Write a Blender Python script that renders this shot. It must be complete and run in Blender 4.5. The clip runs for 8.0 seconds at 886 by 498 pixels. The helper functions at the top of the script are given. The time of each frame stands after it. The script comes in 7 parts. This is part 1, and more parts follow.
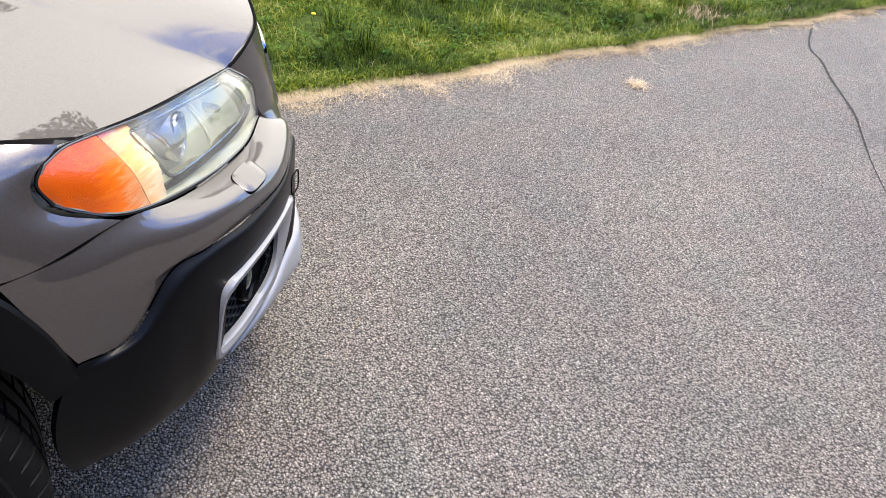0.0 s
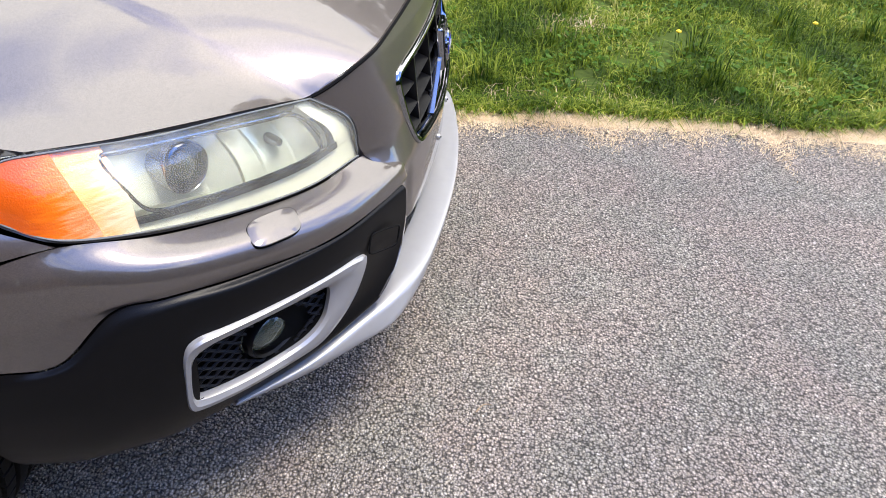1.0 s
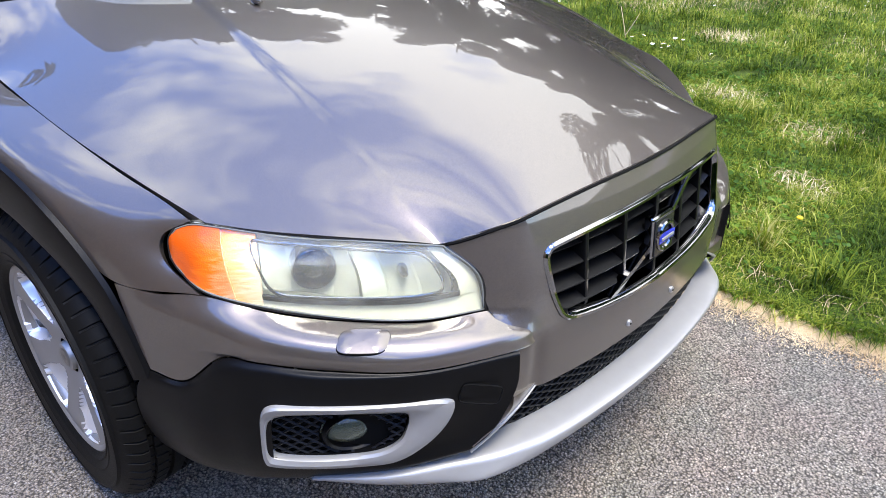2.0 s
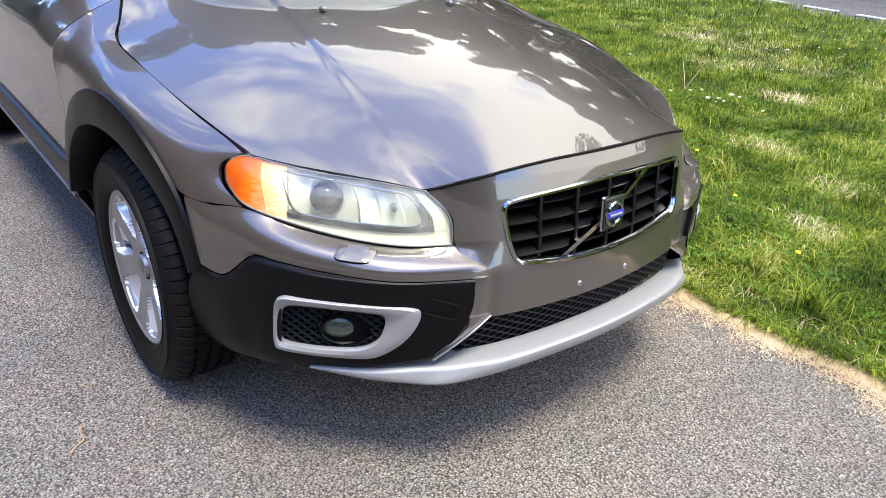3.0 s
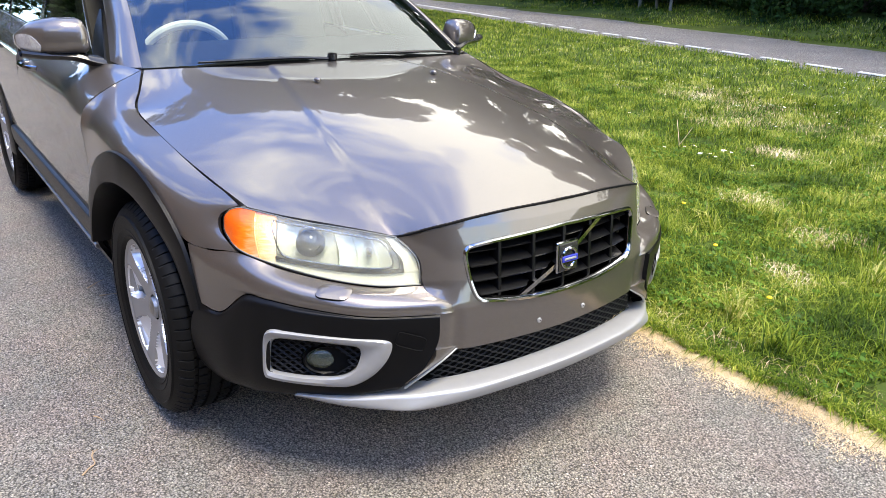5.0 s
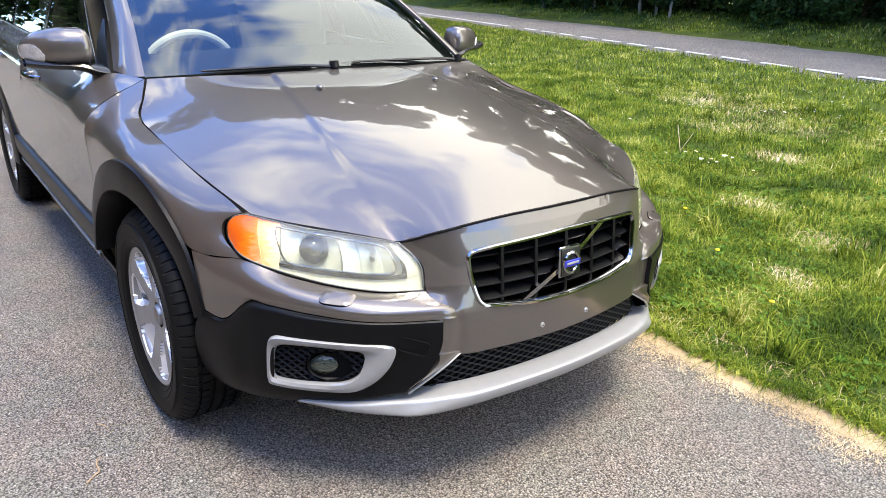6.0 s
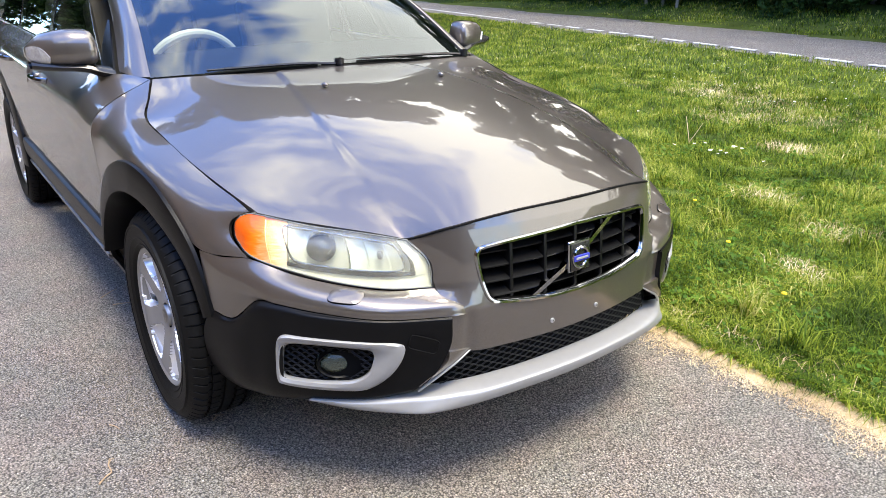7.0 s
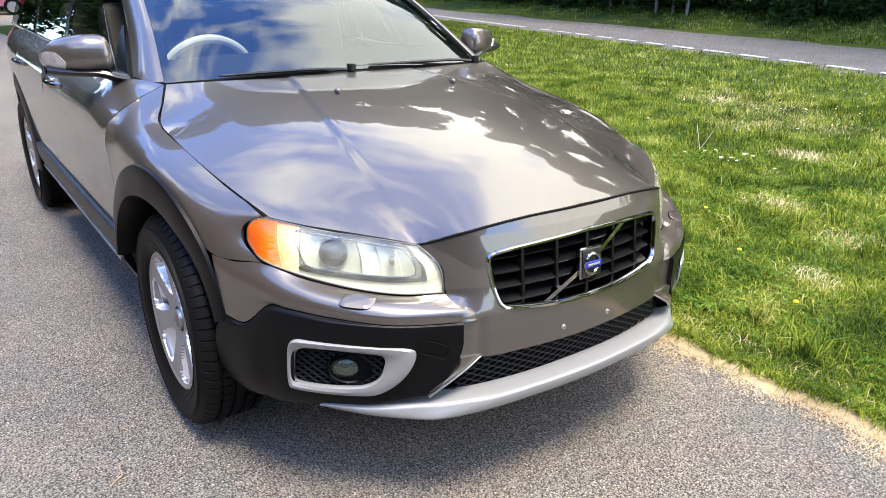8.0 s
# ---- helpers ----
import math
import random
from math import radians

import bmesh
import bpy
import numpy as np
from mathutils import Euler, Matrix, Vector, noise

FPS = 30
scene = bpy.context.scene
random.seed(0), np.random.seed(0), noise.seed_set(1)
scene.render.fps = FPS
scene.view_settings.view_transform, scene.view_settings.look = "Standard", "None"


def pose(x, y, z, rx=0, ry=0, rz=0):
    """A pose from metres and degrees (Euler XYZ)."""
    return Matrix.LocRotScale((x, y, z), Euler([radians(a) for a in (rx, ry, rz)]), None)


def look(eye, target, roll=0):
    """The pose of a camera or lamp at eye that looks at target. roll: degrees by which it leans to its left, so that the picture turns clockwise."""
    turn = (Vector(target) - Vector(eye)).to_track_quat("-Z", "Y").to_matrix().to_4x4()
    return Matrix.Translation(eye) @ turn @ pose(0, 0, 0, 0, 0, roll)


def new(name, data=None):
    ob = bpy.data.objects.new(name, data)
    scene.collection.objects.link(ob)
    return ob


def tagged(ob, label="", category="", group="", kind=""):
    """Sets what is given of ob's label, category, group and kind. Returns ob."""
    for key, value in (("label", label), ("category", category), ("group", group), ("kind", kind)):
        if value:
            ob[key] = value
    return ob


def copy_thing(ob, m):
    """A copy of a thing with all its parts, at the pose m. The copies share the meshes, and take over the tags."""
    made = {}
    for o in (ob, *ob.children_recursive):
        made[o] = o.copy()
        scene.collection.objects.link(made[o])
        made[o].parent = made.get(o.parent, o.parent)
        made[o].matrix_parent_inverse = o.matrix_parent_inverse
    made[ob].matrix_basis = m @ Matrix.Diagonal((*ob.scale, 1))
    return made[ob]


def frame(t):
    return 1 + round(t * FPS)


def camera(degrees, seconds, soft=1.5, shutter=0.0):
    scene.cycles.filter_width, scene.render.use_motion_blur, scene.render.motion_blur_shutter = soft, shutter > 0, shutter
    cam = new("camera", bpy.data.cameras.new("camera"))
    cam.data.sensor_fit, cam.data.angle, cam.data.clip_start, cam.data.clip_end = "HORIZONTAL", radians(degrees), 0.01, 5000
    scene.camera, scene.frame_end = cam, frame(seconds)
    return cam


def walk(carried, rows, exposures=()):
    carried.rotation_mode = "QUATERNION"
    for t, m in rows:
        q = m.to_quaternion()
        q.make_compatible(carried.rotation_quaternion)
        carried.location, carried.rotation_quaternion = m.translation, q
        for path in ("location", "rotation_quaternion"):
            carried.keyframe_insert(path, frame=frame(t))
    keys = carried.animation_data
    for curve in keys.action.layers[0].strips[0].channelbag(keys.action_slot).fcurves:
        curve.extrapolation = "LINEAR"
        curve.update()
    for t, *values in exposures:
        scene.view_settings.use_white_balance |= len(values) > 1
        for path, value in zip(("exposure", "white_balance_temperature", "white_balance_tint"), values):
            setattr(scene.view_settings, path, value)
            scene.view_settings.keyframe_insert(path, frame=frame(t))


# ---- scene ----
cam = camera(63.1, 8.0, soft=0.7)
PATH = [
    (0, (0.395, -1.616, 1.224), (1.346, -0.294, 0.063), 7.4),
    (0.2, (0.513, -1.586, 1.221), (1.237, -0.172, 0.004), 6.3),
    (0.5, (0.713, -1.564, 1.242), (1.051, -0.039, -0.007), 3.2),
    (0.8, (0.875, -1.49, 1.241), (0.927, 0.071, -0.007), 1.7),
    (1, (1.01, -1.393, 1.216), (0.901, 0.164, -0.035), 1.5),
    (1.2, (1.124, -1.301, 1.218), (0.841, 0.256, -0.004), 1.4),
    (1.5, (1.214, -1.212, 1.247), (0.529, 0.267, 0.088), 0.1),
    (1.8, (1.346, -1.17, 1.258), (0.289, 0.145, 0.183), -0.9),
    (2, (1.46, -1.188, 1.286), (0.243, 0.07, 0.318), -0.6),
    (2.2, (1.545, -1.229, 1.287), (0.257, 0.016, 0.399), 0.1),
    (3.3, (2.011, -1.337, 1.271), (0.601, -0.211, 0.408), 3.4),
    (3.5, (2.067, -1.323, 1.282), (0.66, -0.196, 0.415), 3.6),
    (4, (2.106, -1.355, 1.309), (0.668, -0.234, 0.486), 3.1),
    (4.5, (2.128, -1.357, 1.334), (0.657, -0.232, 0.58), 2.3),
    (6, (2.143, -1.367, 1.33), (0.649, -0.236, 0.632), 1.4),
    (6.5, (2.143, -1.367, 1.332), (0.641, -0.25, 0.628), 0.7),
    (7, (2.135, -1.358, 1.328), (0.629, -0.249, 0.618), 0.3),
    (7.5, (2.134, -1.361, 1.331), (0.622, -0.258, 0.625), 0.3),
    (8, (2.131, -1.366, 1.327), (0.607, -0.272, 0.633), 0.4),
]
walk(cam, [(t, look(eye, target, roll)) for t, eye, target, roll in PATH], [(0.0, 1.96, 7500, 7), (1.0, 2.17, 7300, 8), (2.2, 2.31, 7000, 6), (3.5, 2.43, 7650, 5), (8.0, 2.47, 7800, 4)])

# ---- light ----
SUN_ELEV, SUN_AZ = 71.0, 348.0      # azimuth in degrees from +x, counted to the left
world = bpy.data.worlds.new("sky")
scene.world = world
world.use_nodes = True
wt = world.node_tree
for n in list(wt.nodes):
    wt.nodes.remove(n)
w_out = wt.nodes.new("ShaderNodeOutputWorld")
w_bg = wt.nodes.new("ShaderNodeBackground")
w_sky = wt.nodes.new("ShaderNodeTexSky")
w_sky.sky_type = "NISHITA"
w_sky.sun_disc = False
w_sky.sun_elevation = radians(SUN_ELEV)
w_sky.sun_rotation = radians(90 - SUN_AZ)
w_sky.air_density, w_sky.dust_density, w_sky.ozone_density = 1.1, 0.1, 2.5
w_co = wt.nodes.new("ShaderNodeTexCoord")
w_map = wt.nodes.new("ShaderNodeMapping")
w_map.inputs["Location"].default_value = (0.9, 0.35, 0.6)
w_map.inputs["Scale"].default_value = (1.0, 1.0, 1.7)
w_noise = wt.nodes.new("ShaderNodeTexNoise")
w_noise.inputs["Scale"].default_value = 3.6
w_noise.inputs["Detail"].default_value = 9.0
w_noise.inputs["Roughness"].default_value = 0.56
w_ramp = wt.nodes.new("ShaderNodeValToRGB")
w_ramp.color_ramp.elements[0].color = (0.0, 0.0, 0.0, 1)     # thin veil
w_ramp.color_ramp.elements[0].position = 0.40
w_ramp.color_ramp.elements[1].position = 0.66
w_mix = wt.nodes.new("ShaderNodeMix")
w_mix.data_type = "RGBA"
# cloud shines more the nearer it stands to the sun
w_dot = wt.nodes.new("ShaderNodeVectorMath")
w_dot.operation = "DOT_PRODUCT"
w_dot.inputs[1].default_value = (math.cos(radians(SUN_AZ)) * math.cos(radians(SUN_ELEV)), math.sin(radians(SUN_AZ)) * math.cos(radians(SUN_ELEV)), math.sin(radians(SUN_ELEV)))
w_rng = wt.nodes.new("ShaderNodeMapRange")
w_rng.inputs["From Min"].default_value, w_rng.inputs["From Max"].default_value = 0.2, 1.0
w_rng.inputs["To Min"].default_value, w_rng.inputs["To Max"].default_value = 0.95, 1.25
w_rng.interpolation_type = "SMOOTHSTEP"
w_mul = wt.nodes.new("ShaderNodeVectorMath")
w_mul.operation = "SCALE"
w_mul.inputs[0].default_value = (4.9, 5.05, 5.5)     # sunlit cloud, in the sky's own units
wt.links.new(w_co.outputs["Generated"], w_dot.inputs[0])
wt.links.new(w_dot.outputs["Value"], w_rng.inputs["Value"])
wt.links.new(w_rng.outputs["Result"], w_mul.inputs["Scale"])
wt.links.new(w_mul.outputs["Vector"], w_mix.inputs["B"])
wt.links.new(w_co.outputs["Generated"], w_map.inputs["Vector"])
wt.links.new(w_map.outputs["Vector"], w_noise.inputs["Vector"])
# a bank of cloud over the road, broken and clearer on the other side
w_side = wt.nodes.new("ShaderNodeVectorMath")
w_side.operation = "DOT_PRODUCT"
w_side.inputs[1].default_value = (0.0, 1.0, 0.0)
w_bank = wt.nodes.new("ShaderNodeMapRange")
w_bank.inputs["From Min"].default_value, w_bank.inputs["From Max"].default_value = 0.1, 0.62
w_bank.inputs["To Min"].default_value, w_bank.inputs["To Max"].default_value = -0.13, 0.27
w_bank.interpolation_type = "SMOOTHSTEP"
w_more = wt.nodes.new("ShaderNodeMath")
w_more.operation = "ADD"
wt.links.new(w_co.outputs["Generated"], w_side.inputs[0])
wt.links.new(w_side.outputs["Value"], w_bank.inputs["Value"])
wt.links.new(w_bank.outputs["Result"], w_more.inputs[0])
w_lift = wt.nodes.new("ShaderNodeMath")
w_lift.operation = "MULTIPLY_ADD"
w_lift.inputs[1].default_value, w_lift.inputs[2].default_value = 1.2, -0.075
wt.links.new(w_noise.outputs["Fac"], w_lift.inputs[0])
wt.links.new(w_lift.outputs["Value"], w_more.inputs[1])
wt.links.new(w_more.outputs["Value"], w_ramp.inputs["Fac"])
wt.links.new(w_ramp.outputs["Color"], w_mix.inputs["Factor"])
w_blue = wt.nodes.new("ShaderNodeVectorMath")
w_blue.operation = "MULTIPLY"
w_blue.inputs[1].default_value = (0.43, 0.65, 1.15)
wt.links.new(w_sky.outputs["Color"], w_blue.inputs[0])
wt.links.new(w_blue.outputs["Vector"], w_mix.inputs["A"])
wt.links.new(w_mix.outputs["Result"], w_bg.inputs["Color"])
w_bg.inputs["Strength"].default_value = 0.15
wt.links.new(w_bg.outputs["Background"], w_out.inputs["Surface"])

sun = new("sun", bpy.data.lights.new("sun", "SUN"))
sun.data.energy, sun.data.angle, sun.data.color = 1.35, radians(21), (1.0, 0.95, 0.88)
a, e = radians(SUN_AZ), radians(SUN_ELEV)
sun.matrix_world = look((30 * math.cos(a) * math.cos(e), 30 * math.sin(a) * math.cos(e), 30 * math.sin(e)), (0, 0, 0))


# ---- materials ----
def material(name, color, rough=0.5, metal=0.0, vary=0.0, scale=20.0, bump=0.0, bump_scale=60.0, coat=0.0, spec=0.5, object_random=0.0):
    """A Principled material whose base colour wanders by two noises (fine and coarse) and which has a fine relief."""
    m = bpy.data.materials.new(name)
    m.use_nodes = True
    t = m.node_tree
    b = t.nodes["Principled BSDF"]
    b.inputs["Base Color"].default_value = (*color, 1)
    b.inputs["Roughness"].default_value, b.inputs["Metallic"].default_value = rough, metal
    b.inputs["Coat Weight"].default_value, b.inputs["Coat Roughness"].default_value = coat, 0.015
    b.inputs["Specular IOR Level"].default_value = spec
    co = t.nodes.new("ShaderNodeTexCoord")
    if vary:
        fine, wide = t.nodes.new("ShaderNodeTexNoise"), t.nodes.new("ShaderNodeTexNoise")
        fine.inputs["Scale"].default_value, wide.inputs["Scale"].default_value = scale, scale / 12
        fine.inputs["Detail"].default_value = wide.inputs["Detail"].default_value = 5
        add = t.nodes.new("ShaderNodeMath")
        add.operation = "ADD"
        rng = t.nodes.new("ShaderNodeMapRange")
        rng.inputs["From Min"].default_value, rng.inputs["From Max"].default_value = 0.6, 1.4
        rng.inputs["To Min"].default_value, rng.inputs["To Max"].default_value = 1 - vary, 1 + vary
        mul = t.nodes.new("ShaderNodeMix")
        mul.data_type, mul.blend_type = "RGBA", "MULTIPLY"
        mul.inputs["Factor"].default_value = 1
        mul.inputs["A"].default_value = (*color, 1)
        for n in (fine, wide):
            t.links.new(co.outputs["Object"], n.inputs["Vector"])
        t.links.new(fine.outputs["Fac"], add.inputs[0])
        t.links.new(wide.outputs["Fac"], add.inputs[1])
        t.links.new(add.outputs[0], rng.inputs["Value"])
        t.links.new(rng.outputs["Result"], mul.inputs["B"])
        t.links.new(mul.outputs["Result"], b.inputs["Base Color"])
    if bump:
        bn, bp = t.nodes.new("ShaderNodeTexNoise"), t.nodes.new("ShaderNodeBump")
        bn.inputs["Scale"].default_value, bn.inputs["Detail"].default_value = bump_scale, 4
        bp.inputs["Strength"].default_value, bp.inputs["Distance"].default_value = bump, 0.002
        t.links.new(co.outputs["Object"], bn.inputs["Vector"])
        t.links.new(bn.outputs["Fac"], bp.inputs["Height"])
        t.links.new(bp.outputs["Normal"], b.inputs["Normal"])
    return m


def ramp(tree, socket, stops):
    r = tree.nodes.new("ShaderNodeValToRGB")
    while len(r.color_ramp.elements) < len(stops):
        r.color_ramp.elements.new(0.5)
    for el, (pos, col) in zip(r.color_ramp.elements, stops):
        el.position, el.color = pos, (*col, 1)
    tree.links.new(socket, r.inputs["Fac"])
    return r.outputs["Color"]


def glass(name, color, rough=0.0, ior=1.45, haze=0.0):
    """Clear plastic or glass, if asked with a patchy milky haze."""
    m = bpy.data.materials.new(name)
    m.use_nodes = True
    b = m.node_tree.nodes["Principled BSDF"]
    b.inputs["Base Color"].default_value = (*color, 1)
    b.inputs["Transmission Weight"].default_value = 1
    b.inputs["Roughness"].default_value, b.inputs["IOR"].default_value = rough, ior
    if haze:
        t = m.node_tree
        co, cloud, rng = (t.nodes.new(k) for k in ("ShaderNodeTexCoord", "ShaderNodeTexNoise", "ShaderNodeMapRange"))
        cloud.inputs["Scale"].default_value, cloud.inputs["Detail"].default_value = 16, 6
        rng.inputs["From Min"].default_value, rng.inputs["From Max"].default_value = 0.3, 0.7
        rng.inputs["To Min"].default_value, rng.inputs["To Max"].default_value = 1 - 0.4 * haze, 1 - 1.6 * haze
        t.links.new(co.outputs["Object"], cloud.inputs["Vector"])
        t.links.new(cloud.outputs["Fac"], rng.inputs["Value"])
        t.links.new(rng.outputs["Result"], b.inputs["Transmission Weight"])
    return m


def pane(name, tint, ior):
    """Thin window glass: tinted see-through, with a mirror on it that grows towards a grazing view."""
    m = bpy.data.materials.new(name)
    m.use_nodes = True
    t = m.node_tree
    t.nodes.remove(t.nodes["Principled BSDF"])
    clear, gloss = t.nodes.new("ShaderNodeBsdfTransparent"), t.nodes.new("ShaderNodeBsdfGlossy")
    clear.inputs["Color"].default_value = (*tint, 1)
    gloss.inputs["Roughness"].default_value = 0.0
    gloss.inputs["Color"].default_value = (0.88, 0.95, 1.0, 1)      # mirror tinted blue, to deepen the reflected sky
    fr, mx = t.nodes.new("ShaderNodeFresnel"), t.nodes.new("ShaderNodeMixShader")
    fr.inputs["IOR"].default_value = ior
    t.links.new(fr.outputs["Fac"], mx.inputs["Fac"])
    t.links.new(clear.outputs["BSDF"], mx.inputs[1])
    t.links.new(gloss.outputs["BSDF"], mx.inputs[2])
    t.links.new(mx.outputs["Shader"], t.nodes["Material Output"].inputs["Surface"])
    return m


def asphalt(name, dark, light, scale=105.0):
    """Rounded chips of stone pressed into bitumen: a tone for each chip, dark gaps between them with shade painted in,
    stained and worn patches.
    """
    m = bpy.data.materials.new(name)
    m.use_nodes = True
    t = m.node_tree
    b = t.nodes["Principled BSDF"]
    co = t.nodes.new("ShaderNodeTexCoord")
    warp = t.nodes.new("ShaderNodeTexNoise")
    warp.inputs["Scale"].default_value, warp.inputs["Detail"].default_value = scale * 0.7, 3
    vm = t.nodes.new("ShaderNodeVectorMath")
    vm.operation = "MULTIPLY_ADD"
    vm.inputs[1].default_value = (0.8 / scale, 0.8 / scale, 0.8 / scale)
    t.links.new(co.outputs["Object"], warp.inputs["Vector"])
    t.links.new(warp.outputs["Color"], vm.inputs[0])
    t.links.new(co.outputs["Object"], vm.inputs[2])
    cell, small = t.nodes.new("ShaderNodeTexVoronoi"), t.nodes.new("ShaderNodeTexVoronoi")
    cell.inputs["Scale"].default_value, small.inputs["Scale"].default_value = scale, scale * 1.9
    for n in (cell, small):
        t.links.new(vm.outputs[0], n.inputs["Vector"])
    sep = t.nodes.new("ShaderNodeSeparateColor")
    t.links.new(cell.outputs["Color"], sep.inputs["Color"])
    mid = tuple(0.5 * (p + q) for p, q in zip(dark, light))
    chips = ramp(t, sep.outputs["Red"], [(0.0, dark), (0.3, mid), (0.85, light), (1.0, tuple(1.45 * v for v in light))])
    # chips stand proud at their middles; some lie deeper than others
    low = t.nodes.new("ShaderNodeMath")
    low.operation = "MULTIPLY_ADD"
    low.inputs[1].default_value = 0.24
    t.links.new(sep.outputs["Green"], low.inputs[0])
    t.links.new(cell.outputs["Distance"], low.inputs[2])
    # painted shade: the colour darkens with depth between the chips
    pit_shade = ramp(t, low.outputs[0], [(0.38, (1.06, 1.06, 1.06)), (0.60, (0.74, 0.74, 0.74)), (0.84, (0.20, 0.20, 0.20))])
    grain = ramp(t, small.outputs["Distance"], [(0.2, (1.18, 1.18, 1.18)), (0.75, (0.66, 0.66, 0.66))])
    wide, tint = t.nodes.new("ShaderNodeTexNoise"), t.nodes.new("ShaderNodeTexNoise")
    wide.inputs["Scale"].default_value, wide.inputs["Detail"].default_value = 1.3, 7
    tint.inputs["Scale"].default_value, tint.inputs["Detail"].default_value = 5.0, 4
    for n in (wide, tint):
        t.links.new(co.outputs["Object"], n.inputs["Vector"])
    patch_col = ramp(t, wide.outputs["Fac"], [(0.3, (0.84, 0.84, 0.86)), (0.7, (1.12, 1.10, 1.07))])
    stain = ramp(t, tint.outputs["Fac"], [(0.35, (0.95, 1.0, 0.99)), (0.65, (1.04, 0.99, 0.99))])
    last = chips
    for c in (pit_shade, grain, patch_col, stain):
        mul = t.nodes.new("ShaderNodeMix")
        mul.data_type, mul.blend_type = "RGBA", "MULTIPLY"
        mul.inputs["Factor"].default_value = 1
        t.links.new(last, mul.inputs["A"])
        t.links.new(c, mul.inputs["B"])
        last = mul.outputs["Result"]
    t.links.new(last, b.inputs["Base Color"])
    b.inputs["Roughness"].default_value = 0.64
    b.inputs["Specular IOR Level"].default_value = 0.45
    dome = t.nodes.new("ShaderNodeMath")
    dome.operation = "MULTIPLY_ADD"
    dome.inputs[1].default_value = 0.35
    t.links.new(small.outputs["Distance"], dome.inputs[0])
    t.links.new(low.outputs[0], dome.inputs[2])
    bp = t.nodes.new("ShaderNodeBump")
    bp.invert = True
    bp.inputs["Strength"].default_value, bp.inputs["Distance"].default_value = 1.0, 1.3 / scale
    t.links.new(dome.outputs[0], bp.inputs["Height"])
    t.links.new(bp.outputs["Normal"], b.inputs["Normal"])
    return m


def foliage(name, stops, rough=0.55, through_light=0.35, spread=0.55):
    """Leaves or blades: a colour for each island, some light passing through."""
    m = bpy.data.materials.new(name)
    m.use_nodes = True
    t = m.node_tree
    b = t.nodes["Principled BSDF"]
    g = t.nodes.new("ShaderNodeNewGeometry")
    co = t.nodes.new("ShaderNodeTexCoord")
    wide = t.nodes.new("ShaderNodeTexNoise")
    wide.inputs["Scale"].default_value, wide.inputs["Detail"].default_value = 2.3, 6
    t.links.new(co.outputs["Object"], wide.inputs["Vector"])
    mixf = t.nodes.new("ShaderNodeMath")
    mixf.operation = "MULTIPLY_ADD"
    mixf.inputs[1].default_value = spread
    sub = t.nodes.new("ShaderNodeMath")
    sub.operation = "MULTIPLY_ADD"
    sub.inputs[1].default_value, sub.inputs[2].default_value = 2.0, -0.80 - 0.5 * (spread - 0.55)
    t.links.new(wide.outputs["Fac"], sub.inputs[0])
    t.links.new(g.outputs["Random Per Island"], mixf.inputs[0])
    t.links.new(sub.outputs[0], mixf.inputs[2])
    col = ramp(t, mixf.outputs[0], stops)
    t.links.new(col, b.inputs["Base Color"])
    b.inputs["Roughness"].default_value = rough
    b.inputs["Specular IOR Level"].default_value = 0.14
    tr = t.nodes.new("ShaderNodeBsdfTranslucent")
    t.links.new(col, tr.inputs["Color"])
    mx = t.nodes.new("ShaderNodeMixShader")
    mx.inputs["Fac"].default_value = through_light
    t.links.new(b.outputs["BSDF"], mx.inputs[1])
    t.links.new(tr.outputs["BSDF"], mx.inputs[2])
    t.links.new(mx.outputs["Shader"], t.nodes["Material Output"].inputs["Surface"])
    return m


def car_paint():
    m = material("taupe_metallic_paint", (0.07, 0.06, 0.054), 0.39, 0.65, coat=1.0)
    t = m.node_tree
    b = t.nodes["Principled BSDF"]
    co = t.nodes.new("ShaderNodeTexCoord")
    flake = t.nodes.new("ShaderNodeTexVoronoi")
    flake.inputs["Scale"].default_value = 1400
    t.links.new(co.outputs["Object"], flake.inputs["Vector"])
    sep = t.nodes.new("ShaderNodeSeparateColor")
    t.links.new(flake.outputs["Color"], sep.inputs["Color"])
    col = ramp(t, sep.outputs["Red"], [(0.0, (0.076, 0.065, 0.058)), (1.0, (0.138, 0.118, 0.105))])
    t.links.new(col, b.inputs["Base Color"])
    b.inputs["Coat IOR"].default_value = 1.70
    dust = t.nodes.new("ShaderNodeTexNoise")
    dust.inputs["Scale"].default_value, dust.inputs["Detail"].default_value = 9, 6
    t.links.new(co.outputs["Object"], dust.inputs["Vector"])
    cr = t.nodes.new("ShaderNodeMapRange")
    cr.inputs["From Min"].default_value, cr.inputs["From Max"].default_value = 0.4, 0.75
    cr.inputs["To Min"].default_value, cr.inputs["To Max"].default_value = 0.006, 0.03
    t.links.new(dust.outputs["Fac"], cr.inputs["Value"])
    t.links.new(cr.outputs["Result"], b.inputs["Coat Roughness"])
    return m


PAINT = car_paint()
CLAD = material("black_plastic", (0.0030, 0.0031, 0.0036), 0.34, spec=0.15, vary=0.12, scale=60, bump=0.12, bump_scale=900)
BLACK = material("black_gloss", (0.012, 0.012, 0.013), 0.25, vary=0.1)
MESH = material("black_mesh", (0.006, 0.006, 0.007), 0.5, spec=0.2, vary=0.2, scale=60)
LINER = material("black_liner", (0.004, 0.004, 0.004), 0.85, vary=0.2, spec=0.1)
SILVER = material("silver_plastic", (0.315, 0.315, 0.315), 0.36, 0.35, vary=0.05, scale=40, coat=0.2)
